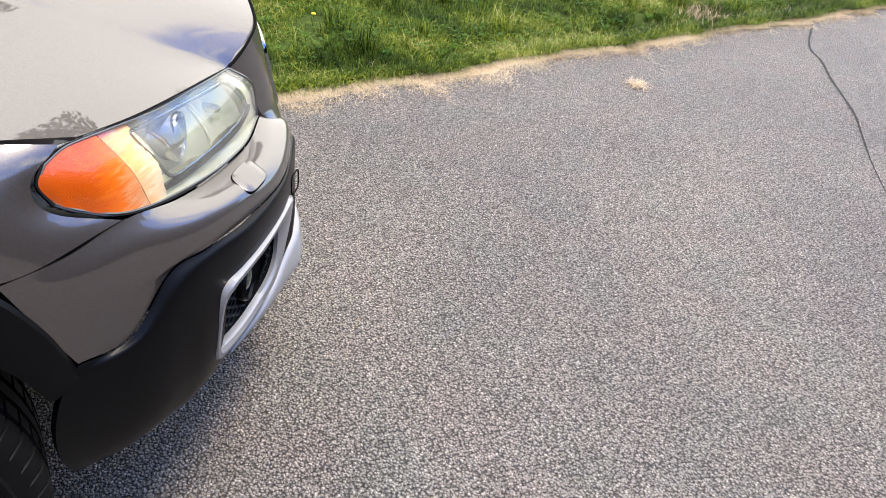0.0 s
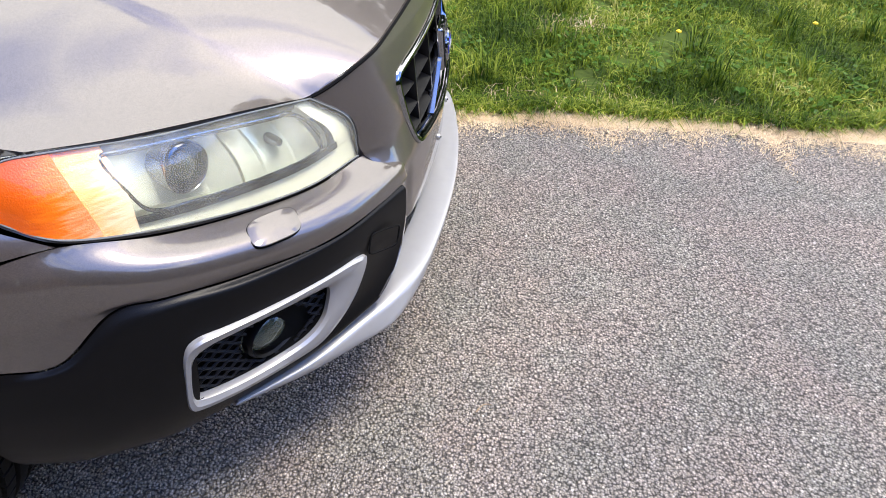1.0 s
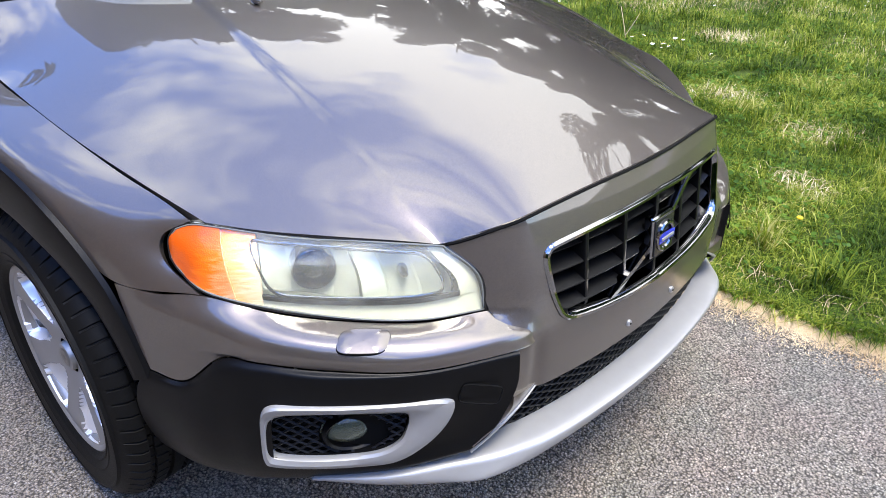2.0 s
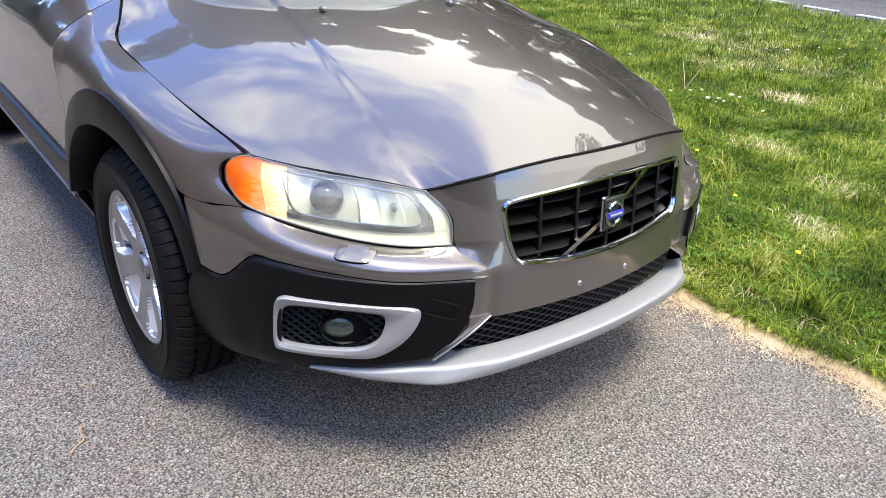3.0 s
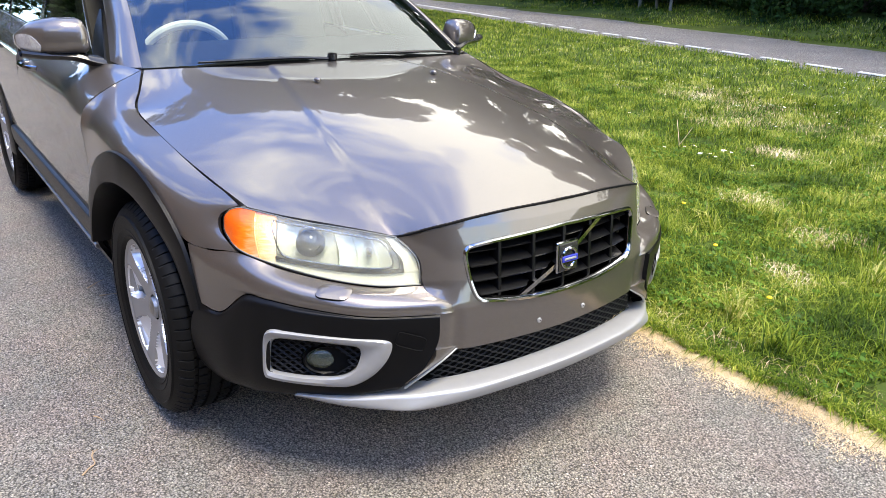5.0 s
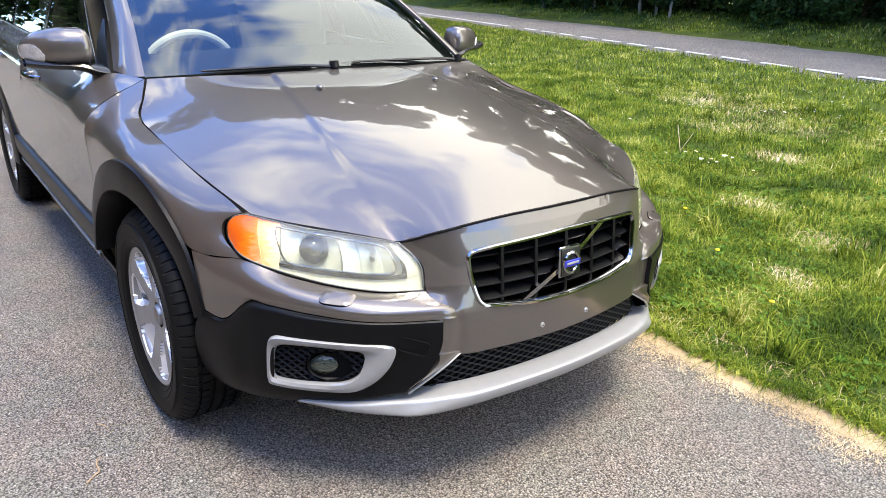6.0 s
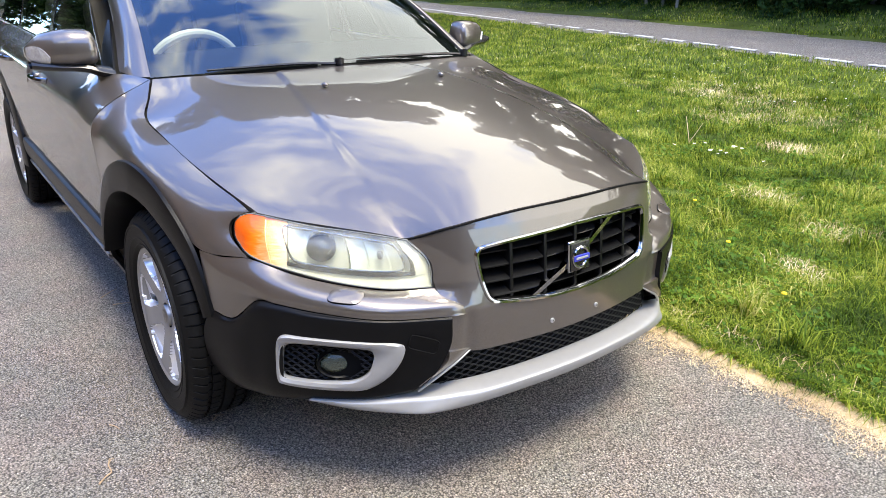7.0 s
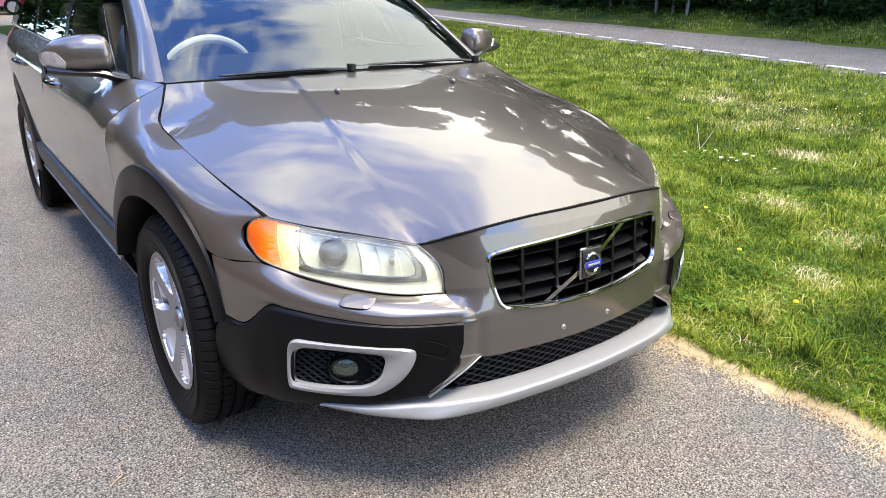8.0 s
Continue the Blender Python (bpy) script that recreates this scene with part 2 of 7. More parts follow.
CHROME = material("chrome", (0.31, 0.315, 0.33), 0.07, 1.0)
ALLOY = material("alloy", (0.31, 0.31, 0.312), 0.38, 0.6, vary=0.04, scale=30, coat=0.3)
POLISHED = material("polished_alloy", (0.80, 0.80, 0.82), 0.30, 0.55, vary=0.03, scale=30)
RUBBER = material("rubber", (0.004, 0.004, 0.004), 0.55, spec=0.13, vary=0.25, scale=40, bump=0.2, bump_scale=300)
STEEL = material("steel", (0.35, 0.34, 0.33), 0.4, 1.0, vary=0.2)
LAMP_GLASS = glass("hazed_polycarbonate", (0.93, 0.94, 0.88), 0.005, 1.40, 0.06)
LAMP_GLASS.node_tree.nodes["Principled BSDF"].inputs["Transmission Weight"].default_value = 0.96
PANE = pane("window_glass", (0.44, 0.54, 0.58), 1.85)
REFLECTOR = material("lamp_reflector", (0.63, 0.66, 0.59), 0.35, 0.0, vary=0.05)
SEAT = material("seat_leather", (0.025, 0.024, 0.022), 0.55, vary=0.06, bump=0.1)
CREAM = material("cream_leather", (0.80, 0.77, 0.62), 0.5, vary=0.06, bump=0.1)
DASH = material("dashboard_plastic", (0.03, 0.032, 0.036), 0.7, vary=0.1, bump=0.1)
BLUE = material("blue_enamel", (0.02, 0.03, 0.32), 0.25, coat=0.6)
WHITE = material("white_road_paint", (0.58, 0.58, 0.56), 0.8, vary=0.25, scale=25)
DRIVE = asphalt("drive_asphalt", (0.228, 0.204, 0.176), (0.394, 0.351, 0.305), 160)
ROAD = asphalt("road_asphalt", (0.17, 0.16, 0.153), (0.36, 0.34, 0.326), 70)
SOIL = material("turf_soil", (0.055, 0.078, 0.018), 0.95, vary=0.5, scale=14, spec=0.05)
STRAW_BED = material("dry_clippings", (0.56, 0.43, 0.285), 0.95, vary=0.6, scale=45, bump=0.9, bump_scale=160)
GRASS = foliage("grass_blades", [(0.0, (0.020, 0.046, 0.007)), (0.3, (0.072, 0.130, 0.013)), (0.6, (0.188, 0.252, 0.027)), (0.85, (0.37, 0.400, 0.066)), (1.0, (0.55, 0.51, 0.19))], 0.55, 0.42, 0.75)
STRAW = foliage("straw", [(0.0, (0.34, 0.23, 0.125)), (0.5, (0.70, 0.545, 0.35)), (1.0, (0.86, 0.72, 0.49))], 0.7, 0.15)
LEAF = foliage("hedge_leaves", [(0.0, (0.008, 0.022, 0.006)), (0.5, (0.022, 0.055, 0.012)), (0.85, (0.050, 0.095, 0.020)), (1.0, (0.11, 0.12, 0.04))])
CRACK = material("crack_dark", (0.035, 0.032, 0.028), 0.95, vary=0.3, scale=40)
BARK = material("bark", (0.10, 0.08, 0.06), 0.9, vary=0.4, scale=14, bump=1.0, bump_scale=30)
TWIG = material("dry_wood", (0.34, 0.24, 0.15), 0.8, vary=0.3, scale=60)
POST = material("weathered_wood", (0.24, 0.21, 0.17), 0.9, vary=0.3, scale=20)
RED = material("red_car_paint", (0.30, 0.012, 0.015), 0.3, 0.2, coat=1.0)
PETAL = material("white_petals", (0.85, 0.85, 0.82), 0.7)
YELLOW = material("yellow_petals", (0.80, 0.55, 0.02), 0.6)


# ---- mesh tools ----
def arrays(name, verts, faces, mats, parent=None, label="", smooth=True, sharp=35, index=None):
    """Links vertices and faces as one mesh object."""
    me = bpy.data.meshes.new(name)
    me.from_pydata([tuple(map(float, v)) for v in verts], [], [tuple(map(int, f)) for f in faces])
    for m in (mats if isinstance(mats, (list, tuple)) else [mats]):
        me.materials.append(m)
    if index is not None:
        me.polygons.foreach_set("material_index", np.asarray(index, np.int32))
    if smooth:
        me.polygons.foreach_set("use_smooth", np.ones(len(me.polygons), bool))
        me.set_sharp_from_angle(angle=radians(sharp))
    me.update()
    ob = new(name, me)
    if parent:
        ob.parent = parent
    if label:
        ob["label"] = label
    return ob


def part(name, bm, mat, parent=None, label="", smooth=True, sharp=35):
    """Links a bmesh as one mesh object under a thing or a part."""
    me = bpy.data.meshes.new(name)
    bm.to_mesh(me)
    bm.free()
    me.materials.append(mat)
    if smooth:
        me.polygons.foreach_set("use_smooth", np.ones(len(me.polygons), bool))
        me.set_sharp_from_angle(angle=radians(sharp))
    ob = new(name, me)
    if parent:
        ob.parent = parent
    if label:
        ob["label"] = label
    return ob


def spline(points, n, closed=False):
    """n points along the smooth curve through the given ones."""
    p = np.asarray(points, float)
    k = len(p)
    if k == 2 and not closed:
        return p[0] + np.linspace(0, 1, n)[:, None] * (p[1] - p[0])
    if closed:
        p = np.concatenate([p[-1:], p, p[:2]])
        s = np.linspace(0, k, n, endpoint=False)
    else:
        p = np.concatenate([2 * p[:1] - p[1:2], p, 2 * p[-1:] - p[-2:-1]])
        s = np.linspace(0, k - 1, n)
    i = np.minimum(s.astype(int), len(p) - 4)
    f = (s - i)[:, None]
    a, b, c, d = p[i], p[i + 1], p[i + 2], p[i + 3]
    return 0.5 * (2 * b + (c - a) * f + (2 * a - 5 * b + 4 * c - d) * f**2 + (3 * b - a - 3 * c + d) * f**3)


def even(points, n):
    """n points at even steps along a polyline."""
    p = np.asarray(points, float)
    s = np.r_[0, np.cumsum(np.linalg.norm(np.diff(p, axis=0), axis=1))]
    q = np.linspace(0, s[-1], n)
    return np.stack([np.interp(q, s, p[:, c]) for c in range(p.shape[1])], 1)


def grid_of(rows, nu, nv):
    """A smooth grid through rows of control points."""
    fine = np.array([spline(r, nv) for r in rows])
    return np.stack([spline(fine[:, j], nu) for j in range(nv)], 1)


CAR_CENTRE = np.array([-1.3, 0.0, 0.6])


def panel_mesh(g, gap=0.002, fold=0.014, hole=None, centre=CAR_CENTRE, sides="uUvV"):
    """Vertices and faces of a sheet of metal over a grid of points: its edges drawn in by a gap and folded inwards. hole: tells which cells are cut away."""
    g = g.copy()
    du, dv = np.gradient(g, axis=0), np.gradient(g, axis=1)
    nrm = np.cross(du, dv)
    nrm /= np.linalg.norm(nrm, axis=2, keepdims=True) + 1e-9
    flip = (nrm * (g - centre)).sum() < 0
    if flip:
        nrm = -nrm
    unit = lambda v: v / (np.linalg.norm(v, axis=-1, keepdims=True) + 1e-9)
    if "u" in sides:
        g[0] += gap * unit(g[1] - g[0])
    if "U" in sides:
        g[-1] += gap * unit(g[-2] - g[-1])
    if "v" in sides:
        g[:, 0] += gap * unit(g[:, 1] - g[:, 0])
    if "V" in sides:
        g[:, -1] += gap * unit(g[:, -2] - g[:, -1])
    nu, nv = g.shape[:2]
    verts = list(g.reshape(-1, 3))
    ids = np.arange(nu * nv).reshape(nu, nv)
    faces = []
    for i in range(nu - 1):
        for j in range(nv - 1):
            if hole is not None and hole(g[i : i + 2, j : j + 2].reshape(-1, 3).mean(0)):
                continue
            f = (ids[i, j], ids[i + 1, j], ids[i + 1, j + 1], ids[i, j + 1])
            faces.append(f[::-1] if flip else f)
    if fold:
        edges = {"u": [(0, j) for j in range(nv)], "U": [(nu - 1, j) for j in range(nv)][::-1], "v": [(i, 0) for i in range(nu)][::-1], "V": [(i, nv - 1) for i in range(nu)]}
        for key in sides:
            line = edges[key]
            base = len(verts)
            for ij in line:
                verts.append(g[ij] - fold * nrm[ij])
            for k in range(len(line) - 1):
                f = (ids[line[k]], ids[line[k + 1]], base + k + 1, base + k)
                faces.append(f[::-1] if flip else f)
    return verts, faces


def shell_mesh(g, thick, centre=CAR_CENTRE):
    """Vertices and faces of a closed pane: an outer and an inner face with a rim."""
    nrm = np.cross(np.gradient(g, axis=0), np.gradient(g, axis=1))
    nrm /= np.linalg.norm(nrm, axis=2, keepdims=True) + 1e-9
    flip = (nrm * (g - centre)).sum() < 0
    if flip:
        nrm = -nrm
    nu, nv = g.shape[:2]
    n = nu * nv
    ids = np.arange(n).reshape(nu, nv)
    verts = list(g.reshape(-1, 3)) + list((g - thick * nrm).reshape(-1, 3))
    faces = []
    for i in range(nu - 1):
        for j in range(nv - 1):
            f = (ids[i, j], ids[i + 1, j], ids[i + 1, j + 1], ids[i, j + 1])
            faces += [f, tuple(n + k for k in f[::-1])]
    rim = [ids[0, j] for j in range(nv)] + [ids[i, -1] for i in range(1, nu)] + [ids[-1, j] for j in range(nv - 2, -1, -1)] + [ids[i, 0] for i in range(nu - 2, 0, -1)]
    for k in range(len(rim)):
        a, b = rim[k], rim[(k + 1) % len(rim)]
        faces.append((a, b, n + b, n + a))
    return verts, [f[::-1] for f in faces] if flip else faces


def relaxed(g, times):
    """The same grid with the waves between its stations evened out; its edges stay."""
    g = g.copy()
    for k in range(times):
        g[1:-1, 1:-1] = 0.5 * g[1:-1, 1:-1] + 0.125 * (g[:-2, 1:-1] + g[2:, 1:-1] + g[1:-1, :-2] + g[1:-1, 2:])
    return g


def least_bent(g, hold):
    """The grid with the same edges and as little bending between them as its stations allow (hold: how firmly each point pulls)."""
    n, m = g.shape[:2]
    hold = hold.ravel()
    ids = np.arange(n * m).reshape(n, m)
    rows = []
    rows += [((ids[i - 1, j], 1.0), (ids[i, j], -2.0), (ids[i + 1, j], 1.0)) for i in range(1, n - 1) for j in range(m)]
    rows += [((ids[i, j - 1], 1.0), (ids[i, j], -2.0), (ids[i, j + 1], 1.0)) for i in range(n) for j in range(1, m - 1)]
    rows += [((ids[i, j], 1.41), (ids[i + 1, j], -1.41), (ids[i, j + 1], -1.41), (ids[i + 1, j + 1], 1.41)) for i in range(n - 1) for j in range(m - 1)]
    normal = np.diag(hold)
    for row in rows:
        for a, u in row:
            for b, w in row:
                normal[a, b] += u * w
    right = hold[:, None] * g.reshape(-1, 3)
    rim = np.zeros((n, m), bool)
    rim[0], rim[-1], rim[:, 0], rim[:, -1] = True, True, True, True
    rim = rim.ravel()
    flat = g.reshape(-1, 3).copy()
    flat[~rim] = np.linalg.solve(normal[np.ix_(~rim, ~rim)], right[~rim] - normal[np.ix_(~rim, rim)] @ flat[rim])
    return flat.reshape(n, m, 3)


def flipped(verts, faces):
    return [(v[0], -v[1], v[2]) for v in verts], [tuple(f)[::-1] for f in faces]


def both_sides(name, rows, nu, nv, mat, parents, label="", ease=0, **kw):
    """The same panel on the car's right and left."""
    v, f = panel_mesh(relaxed(grid_of(rows, nu, nv), ease), **kw)
    made = [arrays(name, v, f, mat, parents[0], label)]
    v, f = flipped(v, f)
    made.append(arrays(name, v, f, mat, parents[1], label))
    return made


def across(rows):
    """Rows from the middle to the right, carried on to the left."""
    return [[(x, -y, z) for x, y, z in r[:0:-1]] + list(r) for r in rows]


def inside(poly, y, z):
    hit, n = False, len(poly)
    for i in range(n):
        (y1, z1), (y2, z2) = poly[i], poly[(i + 1) % n]
        if (z1 > z) != (z2 > z) and y < (y2 - y1) * (z - z1) / (z2 - z1) + y1:
            hit = not hit
    return hit


def tube(points, radius, sides=8, closed=False, taper=None):
    """Vertices and faces of a round bar along points."""
    p = np.asarray(points, float)
    n = len(p)
    t = np.gradient(p, axis=0) if not closed else np.roll(p, -1, 0) - np.roll(p, 1, 0)
    t /= np.linalg.norm(t, axis=1, keepdims=True) + 1e-9
    up = np.array([0.13, 0.21, 0.97])
    a = np.cross(t, up)
    a /= np.linalg.norm(a, axis=1, keepdims=True) + 1e-9
    b = np.cross(a, t)
    r = np.full(n, radius) if taper is None else np.linspace(radius, taper, n)
    ang = np.linspace(0, 2 * math.pi, sides, endpoint=False)
    verts = (p[:, None] + r[:, None, None] * (np.cos(ang)[None, :, None] * a[:, None] + np.sin(ang)[None, :, None] * b[:, None])).reshape(-1, 3)
    faces = []
    for i in range(n if closed else n - 1):
        k = (i + 1) % n
        for s in range(sides):
            u = (s + 1) % sides
            faces.append((i * sides + s, i * sides + u, k * sides + u, k * sides + s))
    if not closed:
        faces += [tuple(range(sides))[::-1], tuple((n - 1) * sides + s for s in range(sides))]
    return verts, faces


def lathe(profile, steps, axis="y"):
    """Vertices and faces of a profile of (radius, along) turned about the y axis."""
    verts, faces, k = [], [], len(profile)
    for i in range(steps):
        a = 2 * math.pi * i / steps
        for r, y in profile:
            verts.append((r * math.cos(a), y, r * math.sin(a)))
    for i in range(steps):
        n = (i + 1) % steps
        for j in range(k - 1):
            faces.append((i * k + j, i * k + j + 1, n * k + j + 1, n * k + j))
    return verts, faces


def sheet_of(loops):
    """Vertices and faces of closed loops of equal length, joined one to the next."""
    k = len(loops[0])
    verts = [v for l in loops for v in l]
    faces = [(i * k + j, i * k + (j + 1) % k, (i + 1) * k + (j + 1) % k, (i + 1) * k + j) for i in range(len(loops) - 1) for j in range(k)]
    return verts, faces


def box(bm, size, m=None):
    out = bmesh.ops.create_cube(bm, size=1.0, matrix=(m or Matrix()) @ Matrix.Diagonal((*size, 1)))
    return out["verts"]


def block(name, size, m, mat, parent=None, label="", bevel=0.004, segments=2):
    bm = bmesh.new()
    box(bm, size, m)
    if bevel:
        bmesh.ops.bevel(bm, geom=list(bm.edges), offset=bevel, segments=segments, affect="EDGES", profile=0.6)
    return part(name, bm, mat, parent, label)


# ---- ground ----
def drive_edge(x):
    """Where the asphalt of the drive ends, on the car's left."""
    return 0.880 + 0.024 * x + 0.07 * max(0.0, 0.9 - x) * (x > -2) + 0.20 * (x <= -2) + 0.012 * math.sin(4.9 * x + 1.1) + 0.010 * math.sin(11.3 * x) + 0.006 * math.sin(23.0 * x) + 5.0 * min(1.0, max(0.0, (-23 - x) / 4))


def road_near(x):
    return 11.0 - 0.23 * (x + 4)


def ground_height(x, y):
    if y < drive_edge(x) + 0.02 or road_near(x) - 0.1 < y < road_near(x) + 5.1:
        return -0.03
    rise = min(1.0, max(0.0, (y - drive_edge(x) - 0.02) / 0.25))
    far = min(1.0, max(0.0, (y - road_near(x) - 5.4) / 2.5))
    return -0.03 + 0.055 * rise + 0.6 * far + 0.012 * math.sin(3.1 * x + 2 * y) + 0.01 * math.sin(5.3 * y - 1.7 * x)


def lines(near, lo, hi, step, grow):
    """Coordinates, close together inside near and wider and wider outside."""
    c = list(np.arange(near[0], near[1] + 1e-6, step))
    s = step
    while c[-1] < hi:
        s *= grow
        c.append(c[-1] + s)
    s = step
    while c[0] > lo:
        s *= grow
        c.insert(0, c[0] - s)
    return c


gx, gy = lines((-8, 6), -900, 900, 0.12, 1.18), lines((0.5, 2.2), -900, 900, 0.06, 1.10)
verts = [(x, y, ground_height(x, y)) for x in gx for y in gy]
k = len(gy)
faces = [(i * k + j, (i + 1) * k + j, (i + 1) * k + j + 1, i * k + j + 1) for i in range(len(gx) - 1) for j in range(k - 1)]
tagged(arrays("ground", verts, faces, SOIL), "uneven green turf ground beside an asphalt drive", "ground", kind="structure")

xs = np.r_[np.arange(-60, -3, 1.0), np.arange(-3, 6, 0.04), np.arange(6, 40, 1.0)]
verts, faces = [], []
for x in xs:
    e = drive_edge(x)
    ragged = 0.012 * noise.noise((x * 9, 0.3, 0)) + 0.008 * noise.noise((x * 31, 2.3, 0))
    for y in (-9.0, -4.0, -1.0, 0.2, e - 0.15 + ragged, e + 0.06 + ragged):
        verts.append((x, y, 0.0))
faces = [(i * 6 + j, (i + 1) * 6 + j, (i + 1) * 6 + j + 1, i * 6 + j + 1) for i in range(len(xs) - 1) for j in range(5)]
tagged(arrays("drive", verts, faces, DRIVE), "grey asphalt drive with coarse exposed chippings", "road", kind="structure")

xs = np.arange(-90, 60, 1.5)
verts = [(x, road_near(x) + w, -0.004 + h) for x in xs for w, h in ((-0.05, -0.02), (0.1, 0), (2.5, 0.03), (4.85, 0), (5.0, -0.02))]
faces = [(i * 5 + j, (i + 1) * 5 + j, (i + 1) * 5 + j + 1, i * 5 + j + 1) for i in range(len(xs) - 1) for j in range(4)]
road = tagged(arrays("road", verts, faces, ROAD), "grey asphalt public road with dashed white edge marking", "road", kind="structure")

def marking(x0, x1):
    """A painted dash of the road's edge line, with slightly worn ends."""
    n = max(2, int(abs(x1 - x0) / 0.3))
    v = []
    for q in np.linspace(x0, x1, n):
        m = 11.62 - 0.27 * (q + 5)
        worn = 0.008 * noise.noise((q * 7, 1.0, 0))
        v += [(q, m - 0.055 + worn, 0.028), (q, m + 0.055 - worn, 0.028), (q, m - 0.06, 0.012), (q, m + 0.06, 0.012)]
    f = []
    for k in range(n - 1):
        a, b = 4 * k, 4 * k + 4
        f += [(a, b, b + 1, a + 1), (a + 2, b + 2, b, a), (a + 1, b + 1, b + 3, a + 3)]
    arrays("road_marking", v, f, WHITE, road, smooth=False)


for k in range(12):
    marking(-3.68 + 1.0 - 1.02 * k, -4.38 + 1.0 - 1.02 * k)
marking(-15.6, -24.0)


# ---- grass ----
def blades(name, mat, pts, length, width, lean, label, category, seed=3, flat=False, heading=None):
    """One mesh of many bent, tapered blades that stand at pts."""
    rng = np.random.default_rng(seed)
    n = len(pts)
    a = rng.uniform(0, 2 * math.pi, n) if heading is None else rng.normal(heading, 0.6, n) + math.pi * rng.integers(0, 2, n)
    l = length * rng.uniform(0.55, 1.35, n)
    w = width * rng.uniform(0.7, 1.3, n)
    bend = lean * rng.uniform(0.2, 1.6, n)
    side = np.stack([np.cos(a), np.sin(a), 0 * a], 1) * w[:, None] / 2
    ahead = np.stack([-np.sin(a), np.cos(a), 0 * a], 1)
    upward = np.zeros((n, 3))
    upward[:, 2] = 1
    if flat:
        p0, p1, p2 = pts, pts + ahead * l[:, None] * 0.5 + upward * 0.006 * rng.uniform(0, 1.5, n)[:, None], pts + ahead * l[:, None]
    else:
        p0 = pts
        p1 = pts + upward * (l * 0.55)[:, None] + ahead * (l * bend * 0.35)[:, None]
        p2 = pts + upward * (l * np.maximum(0.25, 1.0 - 0.4 * bend))[:, None] + ahead * (l * bend)[:, None]
    v = np.stack([p0 - side, p0 + side, p1 + side * 0.8, p1 - side * 0.8, p2], 1).reshape(-1, 3)
    me = bpy.data.meshes.new(name)
    me.vertices.add(5 * n)
    me.vertices.foreach_set("co", v.astype(np.float32).ravel())
    base = 5 * np.arange(n)[:, None]
    loops = np.concatenate([base + [0, 1, 2, 3], base + [3, 2, 4]], 1).ravel()
    me.loops.add(7 * n)
    me.loops.foreach_set("vertex_index", loops.astype(np.int32))
    me.polygons.add(2 * n)
    me.polygons.foreach_set("loop_start", (7 * np.arange(n)[:, None] + [0, 4]).ravel().astype(np.int32))
    me.materials.append(mat)
    me.update(calc_edges=True)
    me.polygons.foreach_set("use_smooth", np.ones(2 * n, bool))
    return tagged(new(name, me), label, category, kind="stuff")


def scatter(n, x0, x1, y0, y1, power, seed):
    """Points on the verge, thicker towards its edge at the drive, in tufts."""
    rng = np.random.default_rng(seed)
    x = rng.uniform(x0, x1, n)
    y = y0 + (y1 - y0) * rng.uniform(0, 1, n) ** power
    keep = []
    for i in range(n):
        c = noise.noise((x[i] * 3.1, y[i] * 3.1, 0.5)) + 0.6 * noise.noise((x[i] * 9, y[i] * 9, 3.5))
        lim = drive_edge(x[i]) - 0.012 + 0.035 * c
        keep.append(lim < y[i] < road_near(x[i]) - 0.05 and c > -0.75 + 0.5 * rng.uniform())
    x, y = x[keep], y[keep]
    z = np.array([ground_height(p, q) for p, q in zip(x, y)]) - 0.004
    return np.stack([x, y, z], 1)


blades("grass", GRASS, scatter(190000, -1.5, 5.5, 0.85, 3.6, 1.25, 1), 0.050, 0.0042, 1.0, "bright green mown grass with tufts and clover", "grass", 1)
blades("grass", GRASS, scatter(60000, -7.5, -1.4, 0.9, 3.2, 1.1, 14), 0.075, 0.0065, 0.9, "bright green mown grass with tufts and clover", "grass", 14)
blades("grass", GRASS, scatter(26000, 5.3, 9.0, 0.95, 3.8, 1.1, 15), 0.075, 0.0065, 0.9, "bright green mown grass with tufts and clover", "grass", 15)
blades("grass", GRASS, scatter(14000, -1.5, 5.5, 0.85, 3.6, 1.25, 6), 0.085, 0.0036, 1.2, "longer arching grass blades", "grass", 6)
blades("grass", GRASS, scatter(150000, -7, 4.5, 2.6, 7.5, 1.2, 2), 0.07, 0.006, 1.0, "bright green mown grass with tufts and clover", "grass", 2)
blades("grass", GRASS, scatter(110000, -26, 4, 6.5, 15.5, 1.0, 5), 0.085, 0.011, 0.9, "longer bright green grass beside the road", "grass", 4)

